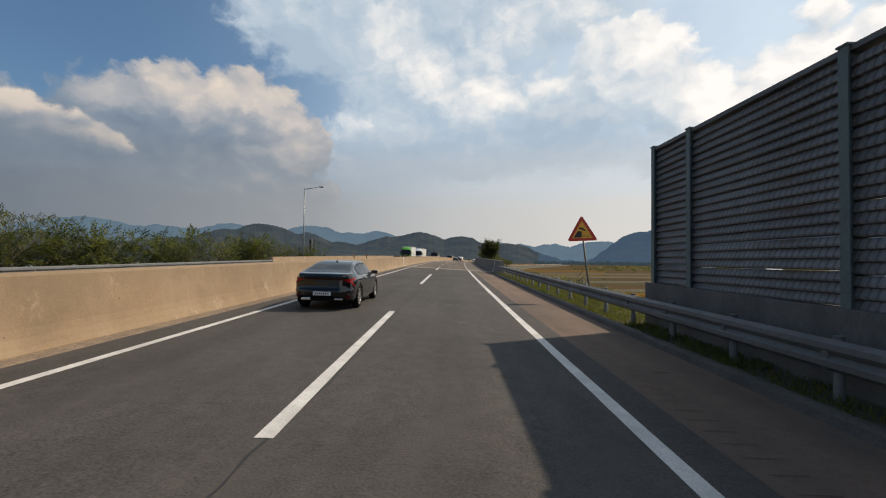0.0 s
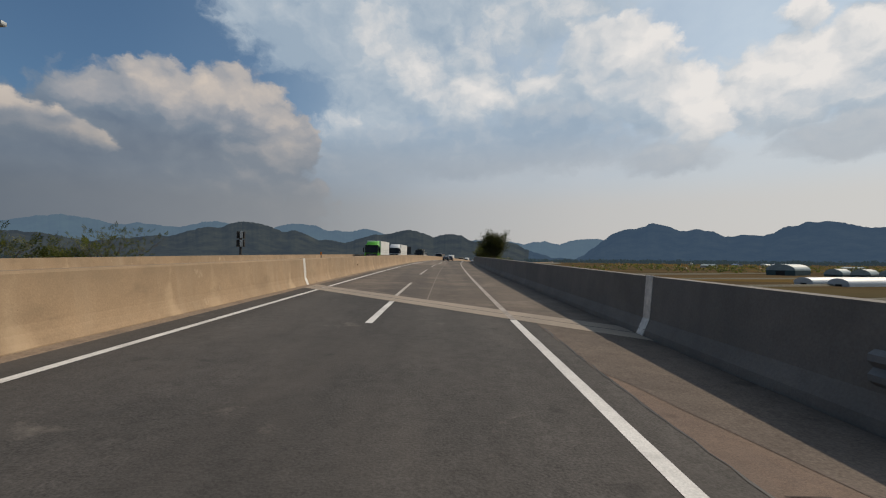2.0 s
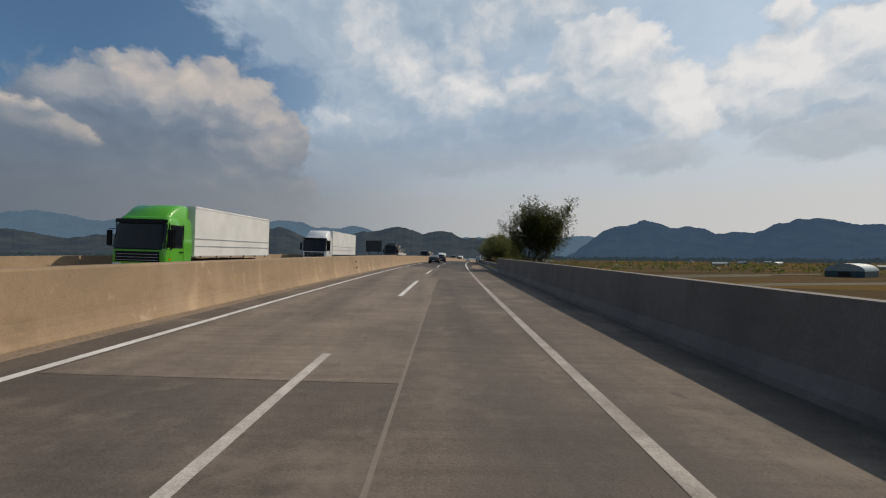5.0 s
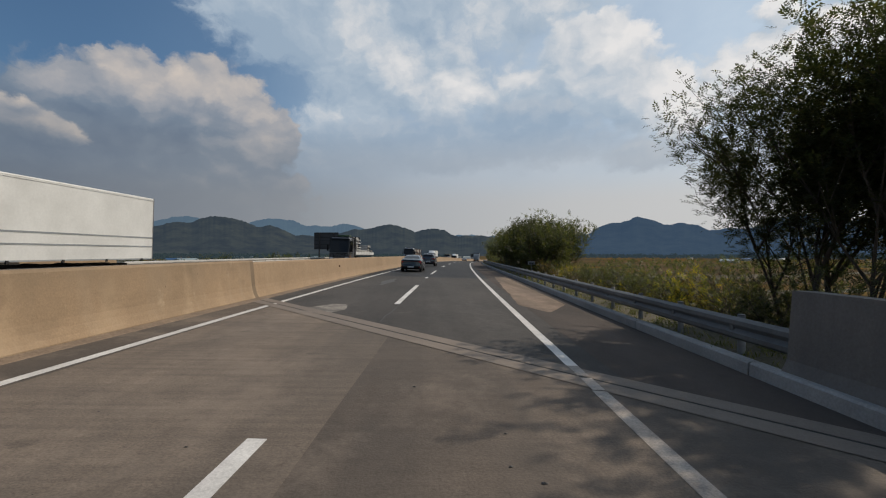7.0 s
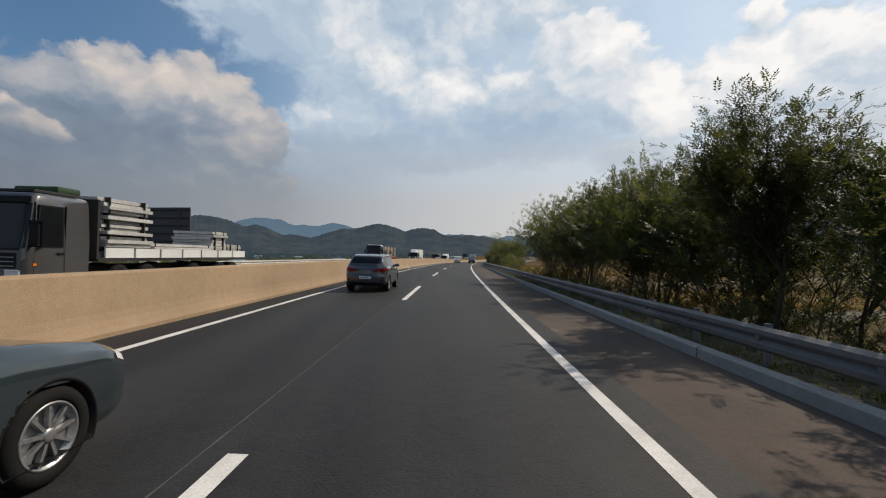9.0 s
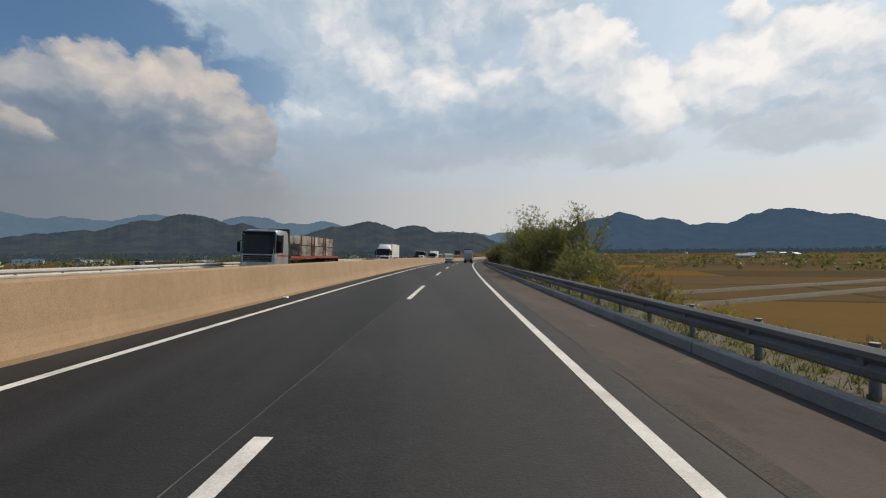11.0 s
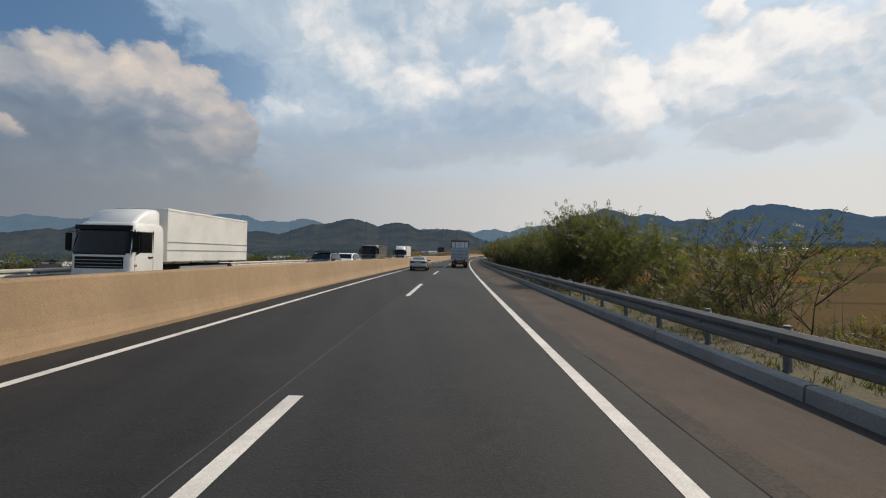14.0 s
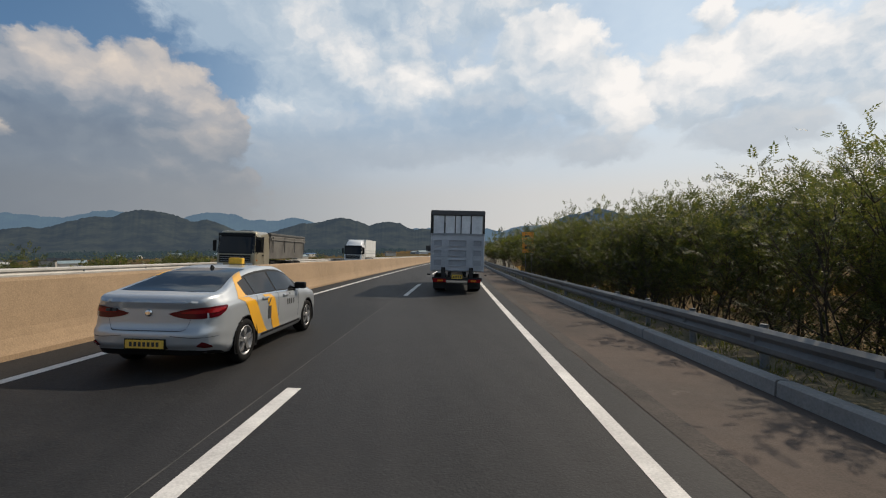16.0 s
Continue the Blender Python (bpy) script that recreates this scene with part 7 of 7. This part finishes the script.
# dykes between the fields
for s, d, length, turn, w in ((60, 70, 160, -70, 1.6), (95, 95, 220, -72, 1.8), (150, 130, 300, -74, 2.0), (230, 190, 420, -76, 2.4), (80, 45, 60, -66, 1.2), (330, 280, 600, -78, 3), (300, 70, 200, -70, 1.6), (340, 110, 260, -72, 1.8)):
    bm = bmesh.new()
    n = 40
    rows = []
    for i in range(n + 1):
        y = length * i / n - length / 2
        hgt = 0.55 + 0.2 * noise.noise(Vector((y * 0.2, s, d)))
        rows.append([bm.verts.new((x, y + 0.3 * math.sin(y * 0.1), z)) for x, z in ((-w, -0.1), (-w * 0.4, hgt), (w * 0.4, hgt), (w, -0.1))])
    for a, b in zip(rows, rows[1:]):
        for j in range(3):
            bm.faces.new((a[j], a[j + 1], b[j + 1], b[j]))
    bmesh.ops.recalc_face_normals(bm, faces=bm.faces[:])
    o = structure(link("field_dyke", bm, VERGE, smooth=True), "low earth dyke between two fields", "dyke")
    o.matrix_basis = on_plain(s, d, turn)


def far_wood(name, label, strips, count, seed, material):
    """Clumped crowns of a far belt of trees, as one mass of leafy tufts."""
    rng = random.Random(seed)
    verts, faces = [], []
    for _ in range(count):
        (a0, a1, r0, r1, h) = rng.choice(strips)
        a, r = radians(rng.uniform(a0, a1)), rng.uniform(r0, r1)
        c = Vector((r * math.sin(a), 150 + r * math.cos(a), FIELD_Z))
        top = h * rng.uniform(0.5, 1.2)
        wide = top * rng.uniform(0.35, 0.7)
        for _ in range(16):
            b = c + Vector((rng.uniform(-wide, wide), rng.uniform(-wide, wide), top * rng.uniform(0.05, 0.95)))
            q = top * 0.30
            i = len(verts)
            verts += [b + Vector((rng.uniform(-q, q), rng.uniform(-q, q), rng.uniform(-q, q))) for _ in range(3)]
            faces.append((i, i + 1, i + 2))
    me = bpy.data.meshes.new(name)
    me.from_pydata([tuple(v) for v in verts], [], faces)
    me.materials.append(material)
    tagged(new(name, me), label, "trees", kind="stuff")


# haze is mixed into these trees as a glow too
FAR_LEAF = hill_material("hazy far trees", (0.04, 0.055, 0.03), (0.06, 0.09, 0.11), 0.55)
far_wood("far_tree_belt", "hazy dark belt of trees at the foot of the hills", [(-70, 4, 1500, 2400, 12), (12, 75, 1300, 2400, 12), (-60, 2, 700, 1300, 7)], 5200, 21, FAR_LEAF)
far_wood("field_trees", "scattered bushes and trees on the plain", [(-60, -4, 130, 600, 4.5), (22, 60, 300, 900, 4.0)], 900, 22, LEAF_DARK)

# bare tree and poles behind the opposite rail
ob, _ = make_tree("bare_tree", "bare leafless tree behind the far rail", "tree", 7.0, 0.6, 91, BARK, 1, 12, 0.6, 0.05, ("trunk", "twigs"))
ob.matrix_basis = stand(291, -24, ground_under(291, -24), 40, 0.95, level=True)
for s, d, hgt in ((145, -60, 8.5), (215, -75, 8.5), (238, -58, 8), (262, -90, 8.5), (40, 15.0, 6.0), (43, 15.5, 5.4), (172, -48, 8)):
    o = empty("utility_pole", "thin concrete utility pole beyond the verge", "pole", "utility poles")
    post_between(o, "pole", (0, 0, -0.3), (0, 0, hgt), 0.14, GREY_CONCRETE, 10, 0.09)
    if d < 0:
        slab(o, "crossarm", -0.8, 0.8, -0.05, 0.05, hgt - 0.7, hgt - 0.6, GALV, 0.01)
    o.matrix_basis = on_plain(s, d, 20)
cable = empty("cable", "black cable hanging between two posts below the road", "cable")
for z in (1.0, 0.3):
    bm = bmesh.new()
    a, b = Vector((*at(40, 15.0)[:2], z)), Vector((*at(66, 21)[:2], z - 1.2))
    for i in range(16):
        u, v = i / 16, (i + 1) / 16
        tube(bm, a.lerp(b, u) - Vector((0, 0, 1.6 * u * (1 - u))), a.lerp(b, v) - Vector((0, 0, 1.6 * v * (1 - v))), 0.03, n=6, caps=False)
    part("wire", bm, BLACK_TRIM, cable)

# red coach parked below the road, and heaps of scrap round it
bus = empty("coach", "red coach parked on the land below the road", "coach")
RED_BUS = paint("red coach paint", (0.26, 0.02, 0.018), 0.35, 0.0)
slab(bus, "body", -1.22, 1.22, 0, 10.5, 0.45, 3.1, RED_BUS, 0.14)
for side in (-1, 1):
    for k in range(6):
        slab(bus, "side_window", side * 1.2, side * 1.235, 0.7 + k * 1.55, 2.1 + k * 1.55, 1.6, 2.5, WINDOW, 0.01)
slab(bus, "windscreen", -1.1, 1.1, 10.45, 10.52, 1.3, 2.6, WINDOW, 0.02)
slab(bus, "roof_unit", -0.8, 0.8, 3.0, 6.2, 3.08, 3.3, RED_BUS, 0.06)
for y in (2.3, 8.2):
    axle(bus, y, 2.4, 0.48)
bus.matrix_basis = on_plain(63, 40.5, -75)
rng = random.Random(33)
for k in range(26):
    o = empty("scrap_sheet", "scrap of sheet lying on the yard below the road", "scrap", "scrap in the yard")
    w, l = rng.uniform(0.8, 2.6), rng.uniform(1.0, 4.0)
    slab(o, "sheet", -w / 2, w / 2, -l / 2, l / 2, 0.0, rng.uniform(0.1, 0.9), rng.choice((FILM, BLUE_ROOF, DARK_STEEL, GREY_CONCRETE, VERGE)), 0.03)
    o.matrix_basis = on_plain(rng.uniform(50, 90), rng.uniform(34, 66), rng.uniform(0, 180))

# rumble strip in the hard shoulder: flat dark bars paint the grooves' shade
bm = bmesh.new()
rng = random.Random(44)
s = -40.0
while s < 37:
    d = 4.44 + rng.uniform(-0.015, 0.015)
    w = 0.009 * rng.uniform(0.6, 1.3)
    a = [at(s + u, d + v, 0.004) for u, v in ((-w, -0.17), (-w, 0.17), (w, 0.17), (w, -0.17))]
    bm.faces.new([bm.verts.new(p) for p in a])
    s += 0.30
structure(link("rumble_strip", bm, surface("dark rumble groove", (0.075, 0.05, 0.038), (0.055, 0.04, 0.032), 0.9, patch=3)), "thin dark bars painting the rumble grooves' shade on the hard shoulder", "rumble strip")


def stain(name, label, category, s0, s1, edges, material, seed, z=0.004, step=0.35):
    """A sheet with ragged sides: edges(u) gives its inner and outer d."""
    bm = bmesh.new()
    count = int((s1 - s0) / step)
    rows = []
    for i in range(count + 1):
        u = i / count
        s = s0 + (s1 - s0) * u
        a, b = edges(u)
        a += 0.10 * noise.noise(Vector((s * 0.9, seed, 0))) + 0.05 * noise.noise(Vector((s * 3.1, seed, 4)))
        b += 0.12 * noise.noise(Vector((s * 0.8, seed, 7)))
        rows.append([bm.verts.new(at(s, a + (max(b, a + 0.02) - a) * j / 4, z)) for j in range(5)])
    for p, q in zip(rows, rows[1:]):
        for j in range(4):
            bm.faces.new((p[j], p[j + 1], q[j + 1], q[j]))
    structure(link(name, bm, material), label, category)


TAN_DIRT = surface("tan sandy dirt", (0.30, 0.225, 0.17), (0.21, 0.16, 0.122), 0.95, patch=0.8, grain=30, mottling=0.5, bump=0.6, extra=wheel_tracks, gloss=0.1)
stain("dirt_patch", "tan sandy dirt spread over the hard shoulder", "dirt", 141.6, 162, lambda u: (3.95 + 0.75 * max(0, 1 - u * 14) + 0.9 * u, 4.75 + min(0.95, u * 9)), TAN_DIRT, 3)
stain("dirt_patch", "brown dirt along the edge of the fresh lane", "dirt", 206, 400, lambda u: (4.17, 4.46), surface("dark gritty dirt", (0.03, 0.025, 0.022), (0.052, 0.042, 0.036), 0.95, patch=1.2, grain=30, mottling=0.6, bump=0.8), 9, -0.005, 1.0)
stain("oil_stain", "dark oil stain in the lane", "stain", 150.5, 156, lambda u: (-2.2 + 0.7 * abs(u - 0.5), -1.5 - 0.5 * abs(u - 0.5)), surface("dark oil stain", (0.035, 0.033, 0.031), (0.055, 0.05, 0.047), 0.7, patch=1.5, grain=45, mottling=0.5), 13)

# drain box on the slope
drain = empty("drain_box", "weathered pale concrete drain box on the slope", "drain")
slab(drain, "body", -0.55, 0.55, -0.55, 0.55, -1.6, 0.55, DECK_PALE, 0.03)
slab(drain, "lid", -0.62, 0.62, -0.62, 0.62, 0.55, 0.66, HEADER, 0.02)
drain.matrix_basis = stand(229.5, 13.0, ground_under(229.5, 13.0) + 0.6, 10, level=True)
gutter = empty("gutter", "pale concrete gutter laid down the slope", "gutter")
slab(gutter, "channel", 0, 9, -0.2, 0.2, -0.1, 0.08, DECK_PALE, 0.03)
gutter.matrix_basis = stand(230.5, 13.8, ground_under(230.5, 13.8) + 0.7, 25, level=True) @ pose(0, 0, 0, 0, 14, 0)

# cracks and seams in the road
def crack(s0, s1, d0, d1, w, seed, material, label, rough=0.03):
    rng = random.Random(seed)
    bm = bmesh.new()
    n = max(4, int(abs(s1 - s0) / 0.25 + abs(d1 - d0) / 0.25))
    prev = None
    wob = 0.0
    for i in range(n + 1):
        u = i / n
        wob = wob * 0.8 + rng.uniform(-rough, rough)
        s, d = s0 + (s1 - s0) * u, d0 + (d1 - d0) * u
        along = abs(s1 - s0) > abs(d1 - d0)
        k = w * rng.uniform(0.5, 1.3)
        pair = [bm.verts.new(at(s + (0 if along else wob + o * k), d + (wob + o * k if along else 0), 0.0045)) for o in (-1, 1)]
        if prev:
            bm.faces.new((prev[0], prev[1], pair[1], pair[0]))
        prev = pair
    structure(link("road_crack", bm, material), label, "crack")


TAR = surface("black tar", (0.014, 0.013, 0.013), (0.02, 0.02, 0.02), 0.6, patch=3)
crack(22, 44, 4.12, 4.18, 0.015, 1, TAR, "tar dark crack between lane and shoulder")
crack(-30, 30, 0.05, 0.12, 0.012, 2, TAR, "dark seam between the lanes")
crack(139, 158, 0.06, 0.1, 0.012, 3, TAR, "dark seam between the lanes")
crack(24, 31, 4.5, 5.2, 0.012, 4, TAR, "tar dark crack in the shoulder")
crack(159, 330, -0.30, -0.26, 0.009, 5, surface("pale seam", (0.09, 0.085, 0.08), (0.06, 0.058, 0.055), 0.9, patch=2), "pale worn seam between the fresh lanes", 0.004)
for s in (64, 92):
    crack(s, s - 6, -3.4, 3.4, 0.008, s, TAR, "hairline crack across the bridge deck")
stain("dirt_patch", "pale grey dust over the shoulder before the bridge", "dirt", 36.5, 44.6, lambda u: (4.12 + 0.9 * max(0, 1 - 2.2 * u), 6.1), surface("pale grey dust", (0.155, 0.125, 0.103), (0.115, 0.094, 0.08), 0.95, patch=0.7, grain=30, mottling=0.5, bump=0.5, gloss=0.1, extra=wheel_tracks), 17)


# rusty pipe stubs in the barrier, a scrap of paper, spilt lime and grit
RUST = surface("flaking rust", (0.13, 0.055, 0.028), (0.07, 0.035, 0.022), 0.9, patch=8, grain=60, mottling=0.5, bump=0.6)
for s, z, r in ((121.81, 0.86, 0.055), (121.88, 0.43, 0.055), (26.2, 0.78, 0.05), (66.9, 0.64, 0.045), (154.2, 0.76, 0.045)):
    stub = empty("pipe_stub", "rusty pipe stub in the concrete barrier", "pipe", "pipe stubs")
    face = 4.86 + 0.1 * (z - 0.42)
    bm = bmesh.new()
    lathe(bm, [(-0.05, r * 0.8), (0.05, r * 0.8), (0.055, r), (0.0, r * 1.08), (-0.05, r * 1.05)], 16)
    part("rim", bm, RUST, stub)
    bm = bmesh.new()
    box(bm, -0.004, 0.006, -r * 0.7, r * 0.5, -r * 2.6, -r * 0.8, 0.002)
    part("rust_run", bm, RUST, stub)
    stub.matrix_basis = stand(s, -face, z)
paper = empty("paper_scrap", "crumpled scrap of white paper beside the barrier", "litter")
bm = bmesh.new()
bmesh.ops.create_icosphere(bm, subdivisions=2, radius=0.11)
for v in bm.verts:
    v.co = v.co * (1 + 0.55 * noise.noise(v.co * 14))
    v.co.z = max(v.co.z * 0.45, -0.03)
part("crumple", bm, PLATE_W, paper)
paper.matrix_basis = stand(222.7, -4.42, 0.03)
LIME = surface("spilt pale lime", (0.24, 0.215, 0.185), (0.12, 0.108, 0.095), 0.9, patch=2.2, grain=26, mottling=0.6, bump=0.4, spread=(0.42, 0.58))
stain("lime_spill", "pale lime spilt and driven into the asphalt", "stain", 139.9, 142.2, lambda u: (-2.5 + 0.9 * abs(u - 0.4), -1.25 - 0.7 * abs(u - 0.5)), LIME, 23, 0.0045, 0.12)
rng = random.Random(61)
verts, faces = [], []
for _ in range(170):
    s = rng.choice((rng.uniform(JOINT_A + 5, 134), rng.uniform(112, 134)))
    p = at(s, rng.uniform(-3.4, 2.6), 0.006)
    r, i = rng.uniform(0.008, 0.032), len(verts)
    for k in range(5):
        a = 2 * math.pi * k / 5 + rng.uniform(-0.4, 0.4)
        verts.append(p + Vector((r * math.cos(a), r * rng.uniform(0.4, 1.0) * math.sin(a), 0)))
    verts.append(p + Vector((0, 0, r * 0.35)))
    faces += [(i + k, i + (k + 1) % 5, i + 5) for k in range(5)]
me = bpy.data.meshes.new("grit")
me.from_pydata([tuple(v) for v in verts], [], faces)
me.materials.append(TAR)
tagged(new("grit", me), "dark crumbs of tar scattered over the bridge deck", "grit", kind="stuff")
